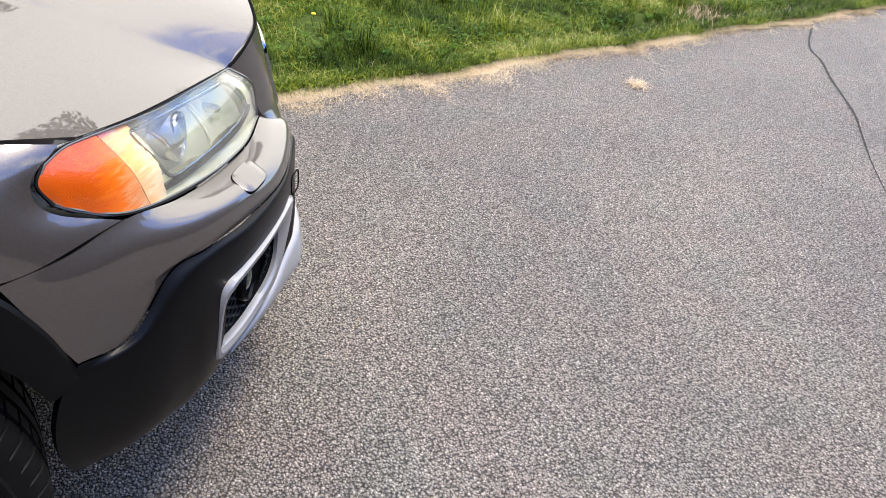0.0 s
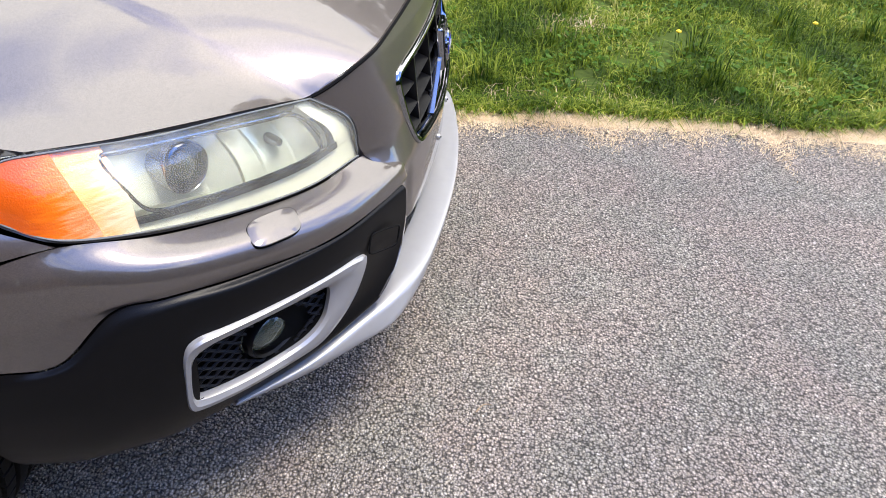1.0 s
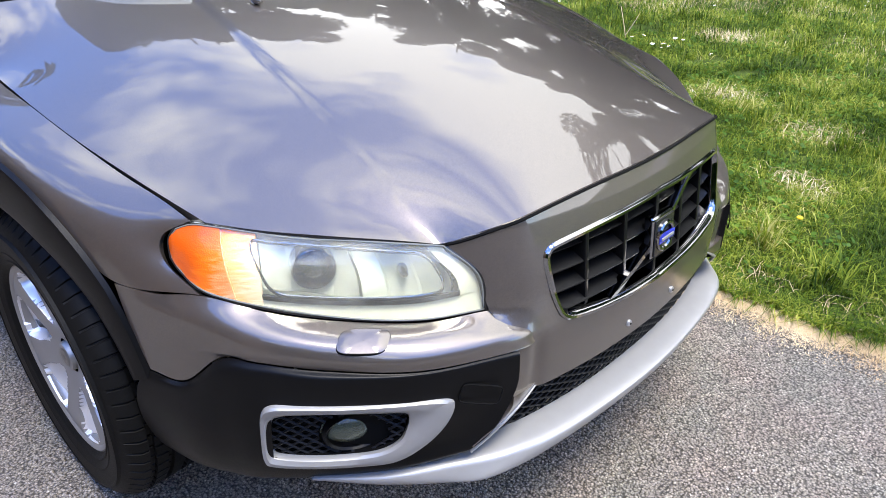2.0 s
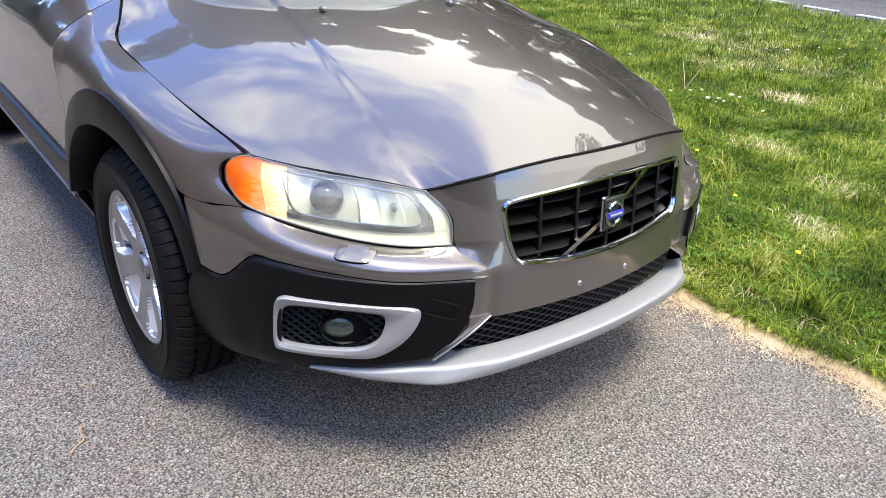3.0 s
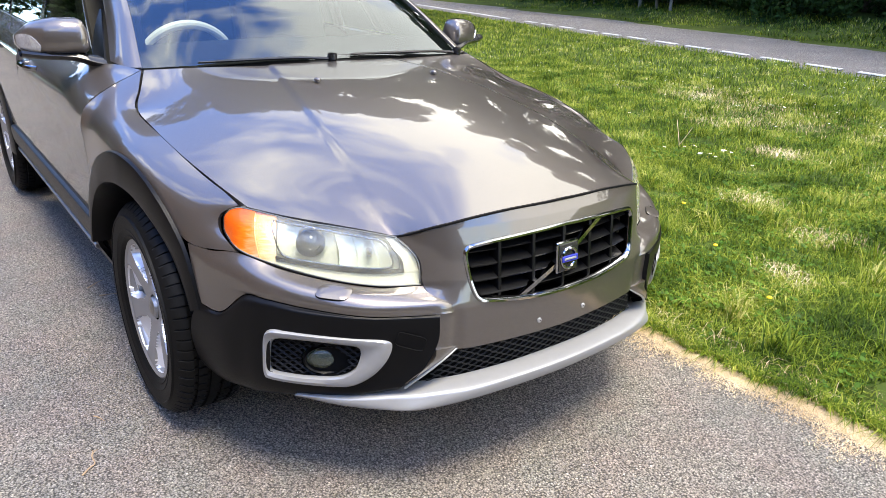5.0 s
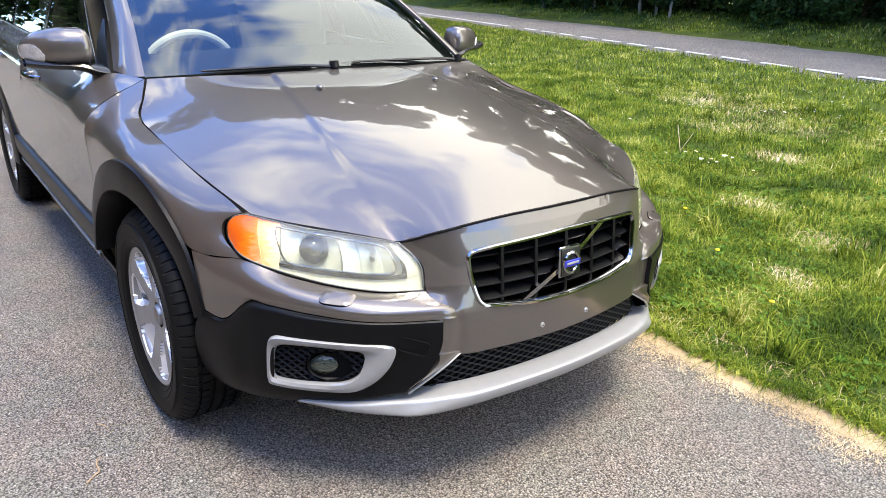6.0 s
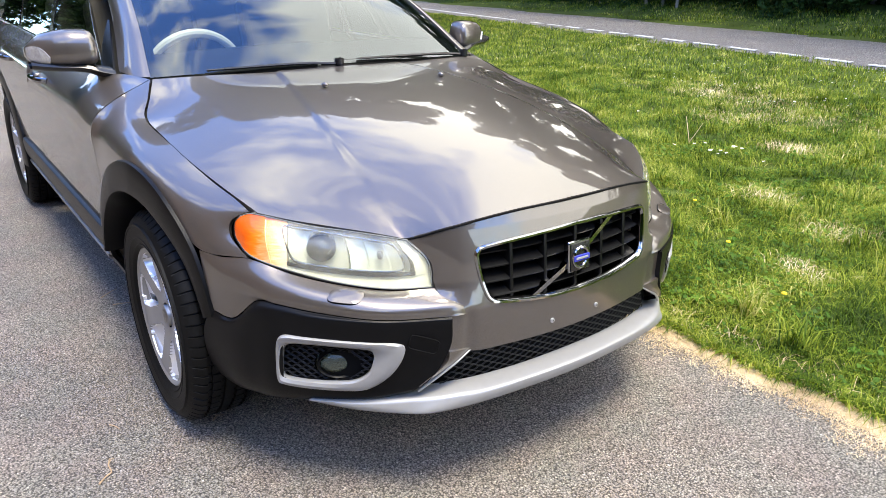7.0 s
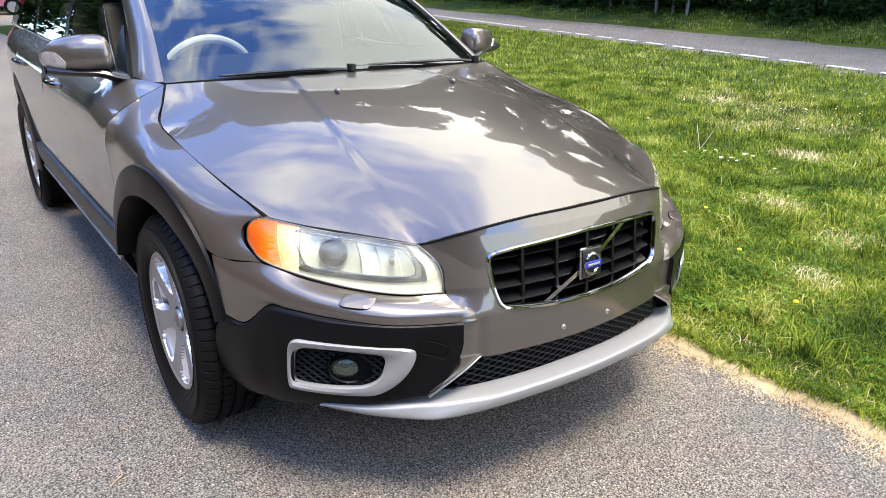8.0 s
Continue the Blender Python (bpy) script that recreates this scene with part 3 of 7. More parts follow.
def clover(n, x0, x1, y0, y1, seed, size):
    """Small round leaves held flat among the blades."""
    r = np.random.default_rng(seed)
    p = scatter(n, x0, x1, y0, y1, 1.2, seed)
    keep = [noise.noise((a * 1.6, b * 1.6, 9.0)) + 0.5 * noise.noise((a * 5, b * 5, 4.0)) > -0.12 for a, b, _ in p]
    p = p[keep]
    k = len(p)
    p[:, 2] += r.uniform(0.02, 0.055, k)
    a = r.uniform(0, 2 * math.pi, k)
    s = size * r.uniform(0.6, 1.4, k)
    tilt = r.normal(0, 0.4, (k, 2))
    v = []
    for q in range(6):
        b = a + q * math.pi / 3
        c, d = np.cos(b) * s, np.sin(b) * s * 0.75
        v.append(np.stack([p[:, 0] + c, p[:, 1] + d, p[:, 2] + tilt[:, 0] * c + tilt[:, 1] * d], 1))
    v = np.stack(v, 1).reshape(-1, 3)
    me = bpy.data.meshes.new("clover")
    me.vertices.add(6 * k)
    me.vertices.foreach_set("co", v.astype(np.float32).ravel())
    me.loops.add(6 * k)
    me.loops.foreach_set("vertex_index", np.arange(6 * k, dtype=np.int32))
    me.polygons.add(k)
    me.polygons.foreach_set("loop_start", (6 * np.arange(k)).astype(np.int32))
    me.materials.append(CLOVER)
    me.update(calc_edges=True)
    return tagged(new("clover", me), "small round clover leaves among the grass", "clover", kind="stuff")


CLOVER = foliage("clover_leaves", [(0.0, (0.030, 0.075, 0.010)), (0.5, (0.070, 0.150, 0.018)), (1.0, (0.17, 0.27, 0.035))], 0.5, 0.35)
clover(26000, -1.5, 5.5, 0.95, 3.6, 41, 0.0085)
clover(16000, -6, 4.0, 3.0, 7.0, 42, 0.011)

# dry clippings along the edge of the drive
def straw_width(x):
    """How far the clippings reach from the turf over the asphalt: a ragged band with a few tongues."""
    w = 0.088 + 0.05 * noise.noise((x * 1.3, 7.0, 0)) + 0.07 * noise.noise((x * 4.0, 1.0, 0)) + 0.055 * noise.noise((x * 11.0, 4.0, 0)) + 0.02 * noise.noise((x * 37.0, 2.0, 0))
    for at, reach, wide in ((1.37, 0.05, 0.05), (1.96, 0.10, 0.05), (2.31, 0.09, 0.10), (1.44, 0.04, 0.03)):
        w += reach * math.exp(-(((x - at) / wide) ** 2))
    return max(0.015, w * (0.75 if x > 2.6 else 1.0))


xs = np.arange(-4, 6.6, 0.012)
verts = []
for x in xs:
    m, w = drive_edge(x), straw_width(x)
    for f, h in ((-0.60, 0.001), (-0.5, 0.003), (-0.3, 0.004), (-0.1, 0.006), (0.0, 0.010)):
        verts.append((x, m + f * w + (0.012 if f == 0 else 0.0) + 0.006 * noise.noise((x * 60, f * 3, 0)), h + 0.004 * noise.noise((x * 40, f * 9, 2)) * (f > -0.9)))
faces = [(i * 5 + j, (i + 1) * 5 + j, (i + 1) * 5 + j + 1, i * 5 + j + 1) for i in range(len(xs) - 1) for j in range(4)]
tagged(arrays("dry_clippings", verts, faces, STRAW_BED), "ragged band of dry straw-coloured grass clippings along the asphalt", "clippings", kind="stuff")
r = np.random.default_rng(31)
x = r.uniform(-3, 6.4, 80000)
y = np.array([drive_edge(p) - straw_width(p) * q for p, q in zip(x, np.clip(r.normal(0.38, 0.46, len(x)), -0.6, 1.7))])
z = 0.006 + r.uniform(0, 0.006, len(x))
blades("straw", STRAW, np.stack([x, y, z], 1), 0.021, 0.0017, 0.5, "loose dry straw stalks lying on the drive's edge", "straw", 32, flat=True)
# crumbs blown a little further out
x = r.uniform(-1, 5.5, 5000)
y = np.array([drive_edge(p) - straw_width(p) - 0.05 * q for p, q in zip(x, np.abs(r.normal(0, 1.0, len(x))))])
blades("straw_crumbs", STRAW, np.stack([x, y, np.full(len(x), 0.002)], 1), 0.008, 0.0022, 0.5, "scattered crumbs of dry straw on the asphalt", "straw", 34, flat=True)
# pale stalks leaning over the edge of the turf
x = r.uniform(-2.5, 6.0, 15000)
y = np.array([drive_edge(p) - 0.035 * max(0.0, noise.noise((p * 6.0, 3.0, 0)) + 0.1) for p in x]) + 0.03 * np.abs(r.normal(0, 1.0, len(x)))
blades("edge_grass", GRASS, np.stack([x, y, np.full(len(x), 0.002)], 1), 0.062, 0.0038, 1.3, "long grass blades hanging over the turf's edge", "grass", 35)
x = r.uniform(-3, 6.4, 1800)
y = np.array([drive_edge(p) for p in x]) + np.abs(r.normal(0.05, 0.09, len(x)))
blades("dry_grass", STRAW, np.stack([x, y, np.full(len(x), 0.004)], 1), 0.045, 0.0019, 1.3, "pale dry stalks among the turf's edge", "dry grass", 33)


# ---- the estate car: front axle at x = 0, nose towards +x ----
car = tagged(new("estate_car"), "taupe metallic estate car with black plastic cladding, parked on asphalt", "car")

HL_TOP, HL_IN, SEAM, ARCH_SEAM = (0.745, -0.440, 0.720), (0.804, -0.405, 0.604), (0.501, -0.752, 0.664), (0.341, -0.829, 0.656)

# nose panel round the grille
def nose_x(y, z):
    c = np.interp(z, [0.40, 0.44, 0.50, 0.56, 0.62, 0.66, 0.707, 0.75, 0.778], [0.900, 0.903, 0.907, 0.908, 0.903, 0.897, 0.888, 0.878, 0.869])
    d = 0.5 * (abs(y) - 0.335 + math.hypot(abs(y) - 0.335, 0.026))
    bow, pocket = np.interp(z, [0.55, 0.62], [0.28, 0.40]), np.interp(z, [0.560, 0.605, 0.68], [0.0, 6.6, 5.7])
    crease = 0.006 * np.interp(z, [0.53, 0.56], [1.0, 0.0]) * math.exp(-(((abs(y) - 0.345) / 0.014) ** 2))
    return float(c - bow * y * y - pocket * d * d - crease)


NOSE_OUT = [(0, 0.781), (-0.20, 0.776), (-0.36, 0.756), (-0.440, 0.720), (-0.414, 0.672), (-0.404, 0.601), (-0.402, 0.552), (-0.404, 0.50), (-0.404, 0.462), (-0.380, 0.441), (-0.335, 0.434), (-0.17, 0.428), (0, 0.425)]
front_edge = spline(NOSE_OUT[:4], 80)
# bonnet: its four edges (nose and lamp line, side, windscreen) and its middle line
nose_line = [(nose_x(y, z) - 0.001, y, z + 0.003) for y, z in front_edge]
LAMP_LINE = spline([HL_TOP, (0.693, -0.505, 0.735), (0.622, -0.583, 0.748), (0.545, -0.655, 0.758), (0.468, -0.710, 0.767)], 40)
HOOD_FRONT = even(np.concatenate([nose_line, LAMP_LINE[1:]]), 26)
HOOD_SIDE = even(spline([(0.468, -0.710, 0.767), (0.300, -0.738, 0.801), (0.130, -0.765, 0.841), (-0.080, -0.776, 0.880), (-0.240, -0.768, 0.903), (-0.33, -0.728, 0.955), (-0.415, -0.690, 1.000)], 200), 36)
HOOD_MID = even(spline([nose_line[0], (0.790, 0, 0.824), (0.640, 0, 0.876), (0.420, 0, 0.927), (0.220, 0, 0.957), (-0.030, 0, 0.981), (-0.200, 0, 0.994), (-0.360, 0, 1.003)], 200), 36)
HOOD_REAR = even(np.array([(-0.36 - 0.055 * f**2.2, -0.690 * f, 1.003 - 0.003 * f) for f in np.linspace(0, 1, 60)]), 26)
hu, hv = np.linspace(0, 1, 36)[:, None, None], np.linspace(0, 1, 26)[None, :, None]
half = (1 - hu) * HOOD_FRONT[None] + hu * HOOD_REAR[None] + (1 - hv) * HOOD_MID[:, None] + hv * HOOD_SIDE[:, None] - (1 - hu) * (1 - hv) * HOOD_FRONT[0] - (1 - hu) * hv * HOOD_FRONT[-1] - hu * (1 - hv) * HOOD_REAR[0] - hu * hv * HOOD_REAR[-1]
# towards the windscreen the top stays flat and rolls over at a shoulder
f = hv[..., 0]
flat_z = HOOD_MID[:, None, 2] + (HOOD_SIDE[:, None, 2] - HOOD_MID[:, None, 2]) * f**6.0
back = np.clip((hu[..., 0] - 0.45) / 0.3, 0, 1)
half[:, :, 2] = half[:, :, 2] * (1 - back) + flat_z * back
whole = np.concatenate([half[:, :0:-1] * [1, -1, 1], half], 1)
pull = np.full((36, 51), 0.00004)
pull[:, 25] = 0.5
pull += 0.004 * np.clip((hu[..., 0] - 0.55) / 0.3, 0, 1)


g = grid_of(least_bent(whole, pull), 90, 240)
# two ridges run along the bonnet, sharp at the back and fading towards the nose
hx, hy = g[:, :, 0], np.abs(g[:, :, 1])
strength = np.clip((0.78 - hx) / 0.60, 0, 1)
d = hy - (0.350 + 0.20 * hx - 0.10 * hx**2)
step = np.clip((d + 0.010) / 0.026, 0, 1)
g[:, :, 2] -= strength * 0.0052 * (step * step * (3 - 2 * step)) * np.exp(-np.maximum(d, 0) / 0.16)
bonnet = arrays("bonnet", *panel_mesh(g, 0.003, 0.02), PAINT, car, "taupe metallic bonnet reflecting clouds and trees")
# black tube for the shade in the gap between bonnet's front edge and nose
gap = [(nose_x(y, z) + 0.0005, y, z + 0.0012) for y, z in [(-a, b) for a, b in front_edge[:0:-1]] + [tuple(q) for q in front_edge]]
arrays("bonnet_gap_shade", *tube(gap, 0.0028, 6), LINER, bonnet)
GRILLE = [(0, 0.724), (-0.16, 0.718), (-0.285, 0.709), (-0.312, 0.698), (-0.318, 0.676), (-0.312, 0.63), (-0.302, 0.588), (-0.288, 0.565), (-0.255, 0.552), (-0.13, 0.535), (0, 0.530)]


def ring(half, n):
    """A closed loop of n (y, z) points from its right half, top to bottom."""
    half = np.asarray(half)
    a = even(spline(half, 200), n // 2 + 1)
    b = (a * [-1, 1])[::-1]
    return np.concatenate([a, b[1:-1]])


def by_angle(loop, n, centre=(0.0, 0.61)):
    """The loop's crossing points with n rays from a centre."""
    p = loop - centre
    ang = np.unwrap(np.arctan2(p[:, 1], p[:, 0]))
    want = math.pi / 2 + 2 * math.pi * np.arange(n) / n
    if ang[-1] < ang[0]:
        p, ang = p[::-1], ang[::-1]
    ang = np.r_[ang, ang[:1] + 2 * math.pi]
    p = np.concatenate([p, p[:1]])
    rad = np.hypot(p[:, 0], p[:, 1])
    w = (want - ang[0]) % (2 * math.pi) + ang[0]
    r = np.interp(w, ang, rad)
    return np.stack([np.cos(want), np.sin(want)], 1) * r[:, None] + centre


N = 400
outer, inner = by_angle(ring(NOSE_OUT, 600), N), by_angle(ring(GRILLE, 600), N)
loops = []
for f in np.linspace(0, 1, 30):
    yz = outer * (1 - f) + inner * f
    loops.append([(nose_x(y, z), y, z) for y, z in yz])
loops.insert(0, [(x - 0.016, y * 0.995, z) for x, y, z in loops[0]])
loops.append([(x - 0.03, y * 0.985, 0.62 + (z - 0.62) * 0.985) for x, y, z in loops[-1]])
v, f = sheet_of(loops)
arrays("nose_panel", v, f, PAINT, car)

# grille: chrome surround, egg-crate of black bars, diagonal bar, badge
inwards = np.roll(inner, -1, 0) - np.roll(inner, 1, 0)
inwards = np.stack([-inwards[:, 1], inwards[:, 0]], 1)
inwards /= np.linalg.norm(inwards, axis=1, keepdims=True) + 1e-9
if (inwards * ((0, 0.622) - inner)).sum() < 0:
    inwards = -inwards
grille = arrays("grille", *sheet_of([[(nose_x(y, z) - d, y, z) for y, z in inner + w * inwards] for w, d in ((0.0, 0.006), (0.0006, -0.002), (0.004, -0.0055), (0.009, -0.0050), (0.0140, 0.001), (0.0160, 0.010), (0.0160, 0.035))]), CHROME, car, "chrome-framed black grille with diagonal bar")
opening = by_angle(ring(GRILLE, 600), N)


def grille_span(z):
    """Half the opening's width at a height."""
    right = opening[opening[:, 0] <= 0]
    right = right[np.argsort(right[:, 1])]
    return float(np.interp(z, right[:, 1], -right[:, 0])) * 0.925


def grille_low(y):
    low = opening[opening[:, 1] < 0.61]
    low = low[np.argsort(low[:, 0])]
    return 0.622 + (float(np.interp(y, low[:, 0], low[:, 1])) - 0.622) * 0.925


def grille_high(y):
    top = opening[opening[:, 1] >= 0.61]
    top = top[np.argsort(top[:, 0])]
    return 0.622 + (float(np.interp(y, top[:, 0], top[:, 1])) - 0.622) * 0.925


for i in range(-2, 3):
    y = 0.106 * i
    z0, z1 = grille_low(y), grille_high(y)
    x = nose_x(y, 0.62)
    block("grille_bar", (0.045, 0.011, z1 - z0), pose(x - 0.034, y, (z0 + z1) / 2, 0, -5, 0), CLAD, grille, bevel=0.003)
for z in (0.570, 0.607, 0.645, 0.683):
    w = grille_span(z)
    rows = [[(nose_x(y, z) - dx, y, z + dz) for y in np.linspace(-w, w, 15)] for dx, dz in ((0.013, -0.003), (0.011, 0.001), (0.016, 0.004), (0.06, 0.022), (0.06, 0.014), (0.015, -0.004))]
    v = [p for r in rows for p in r]
    f = [(a * 15 + b, a * 15 + b + 1, (a + 1) % 6 * 15 + b + 1, (a + 1) % 6 * 15 + b) for a in range(6) for b in range(14)]
    arrays("grille_slat", v, f, CLAD, grille)
v, f = sheet_of([[(nose_x(y, z) - 0.075, y * s, 0.622 + (z - 0.622) * s) for y, z in inner] for s in (1.0, 0.5, 0.02)])
arrays("grille_backing", v, f, LINER, grille)
ends = np.array([(nose_x(-0.15, 0.55) - 0.007, -0.155, 0.548), (nose_x(0, 0.62) - 0.006, 0.0, 0.630), (nose_x(0.14, 0.71) - 0.005, 0.150, 0.712)])
bm = bmesh.new()
p = spline(ends, 9)
for i in range(9):
    for dz, dx in ((0.0084, -0.012), (0.0080, 0.005), (-0.0072, 0.0032), (-0.0080, -0.002), (-0.0084, -0.012)):
        bm.verts.new(p[i] + (dx, -0.47 * dz, 0.88 * dz))
bm.verts.ensure_lookup_table()
for i in range(8):
    for j in range(4):
        bm.faces.new([bm.verts[i * 5 + j], bm.verts[i * 5 + j + 1], bm.verts[i * 5 + j + 6], bm.verts[i * 5 + j + 5]])
part("diagonal_bar", bm, CHROME, grille, "chrome diagonal bar")
bx = nose_x(0, 0.63) - 0.006
badge = block("badge", (0.022, 0.082, 0.088), pose(bx, 0, 0.630, 0, -4, 0), CHROME, grille, "square chrome badge with a ring and a blue band", bevel=0.008, segments=3)
block("badge_field", (0.004, 0.070, 0.076), pose(bx + 0.0115, 0, 0.630, 0, -4, 0), BLACK, badge, bevel=0.0015)
a = np.linspace(0, 2 * math.pi, 40, endpoint=False)
arrays("badge_ring", *tube([(bx + 0.0145, 0.027 * math.cos(t), 0.628 + 0.028 * math.sin(t)) for t in a], 0.0052, 8, True), CHROME, badge)
block("badge_band", (0.005, 0.058, 0.017), pose(bx + 0.018, 0, 0.628, 0, -4, 0), BLUE, badge, "blue enamel band", bevel=0.0015)
block("badge_bar", (0.003, 0.044, 0.006), pose(bx + 0.0206, 0, 0.628, 0, -4, 0), SILVER, badge, bevel=0.001)
for y in (-0.085, 0.085):
    v, f = lathe([(0.0, -0.004), (0.0065, -0.003), (0.0072, 0.0), (0.0072, 0.004)], 16)
    screw = arrays("plate_fixing", v, f, SILVER, car)
    screw.matrix_basis = Matrix.Translation((nose_x(y, 0.462) + 0.001, y, 0.462)) @ pose(0, 0, 0, 0, 0, 90)
    block("slot", (0.003, 0.002, 0.003), pose(0, -0.0045, 0), LINER, screw, bevel=0)

# painted bumper under the headlights and back to the wheel
BUMPER = [
    [(0.828, -0.352, 0.590), HL_IN, (0.748, -0.498, 0.600), (0.665, -0.592, 0.610), (0.585, -0.678, 0.632), SEAM, (0.42, -0.797, 0.655), ARCH_SEAM],
    [(0.846, -0.344, 0.574), (0.838, -0.402, 0.586), (0.775, -0.530, 0.594), (0.690, -0.640, 0.604), (0.605, -0.716, 0.618), (0.512, -0.772, 0.628), (0.43, -0.807, 0.622), (0.358, -0.831, 0.615)],
    [(0.862, -0.338, 0.562), (0.862, -0.398, 0.574), (0.793, -0.548, 0.575), (0.694, -0.660, 0.583), (0.606, -0.732, 0.590), (0.515, -0.781, 0.580), (0.44, -0.812, 0.572), (0.380, -0.831, 0.560)],
    [(0.866, -0.334, 0.540), (0.871, -0.396, 0.548), (0.794, -0.551, 0.551), (0.690, -0.664, 0.562), (0.605, -0.733, 0.572), (0.545, -0.762, 0.568), (0.474, -0.800, 0.502), (0.403, -0.827, 0.503)],
]
both_sides("bumper", BUMPER, 40, 90, PAINT, (car, car), "taupe painted bumper section", ease=14, sides="uUV")

# black cladding below it, with an opening for the fog lamp
FOG_OUT = [(0.629, -0.736, 0.500), (0.66, -0.706, 0.501), (0.715, -0.648, 0.498), (0.770, -0.578, 0.494), (0.811, -0.521, 0.490), (0.820, -0.502, 0.474), (0.809, -0.510, 0.430), (0.785, -0.535, 0.385), (0.752, -0.572, 0.352), (0.715, -0.612, 0.344), (0.655, -0.680, 0.346), (0.605, -0.730, 0.352), (0.592, -0.741, 0.365), (0.598, -0.744, 0.42), (0.610, -0.744, 0.478)]
FOG_IN = [(0.635, -0.716, 0.474), (0.66, -0.692, 0.476), (0.70, -0.650, 0.475), (0.74, -0.606, 0.472), (0.768, -0.574, 0.468), (0.773, -0.564, 0.455), (0.770, -0.566, 0.430), (0.762, -0.576, 0.402), (0.742, -0.598, 0.381), (0.71, -0.630, 0.371), (0.66, -0.682, 0.369), (0.615, -0.722, 0.372), (0.603, -0.730, 0.382), (0.606, -0.731, 0.42), (0.615, -0.728, 0.458)]
CLADDING = [
    BUMPER[-1][1:],
    [(0.877, -0.399, 0.535), (0.799, -0.553, 0.538), (0.702, -0.672, 0.545), (0.616, -0.742, 0.548), (0.557, -0.778, 0.537), (0.486, -0.810, 0.492), (0.376, -0.842, 0.474)],
    [(0.874, -0.402, 0.470), (0.794, -0.550, 0.462), (0.694, -0.670, 0.455), (0.612, -0.748, 0.450), (0.553, -0.784, 0.440), (0.483, -0.816, 0.425), (0.356, -0.848, 0.418)],
    [(0.858, -0.440, 0.394), (0.768, -0.552, 0.372), (0.672, -0.668, 0.365), (0.597, -0.745, 0.358), (0.540, -0.779, 0.350), (0.470, -0.810, 0.340), (0.352, -0.840, 0.352)],
    [(0.828, -0.480, 0.350), (0.745, -0.572, 0.318), (0.640, -0.672, 0.300), (0.565, -0.735, 0.290), (0.508, -0.768, 0.288), (0.440, -0.798, 0.286), (0.364, -0.822, 0.300)],
    [(0.78, -0.475, 0.322), (0.690, -0.565, 0.292), (0.590, -0.650, 0.272), (0.515, -0.705, 0.264), (0.46, -0.735, 0.260), (0.42, -0.765, 0.258), (0.388, -0.785, 0.264)],
]
fog_hole = [(y, z) for _, y, z in (np.array(FOG_OUT) * 0.5 + np.array(FOG_IN) * 0.5)]
both_sides("bumper_cladding", CLADDING, 70, 90, CLAD, (car, car), "black grained plastic lower bumper", hole=lambda c: inside(fog_hole, -abs(c[1]), c[2]))


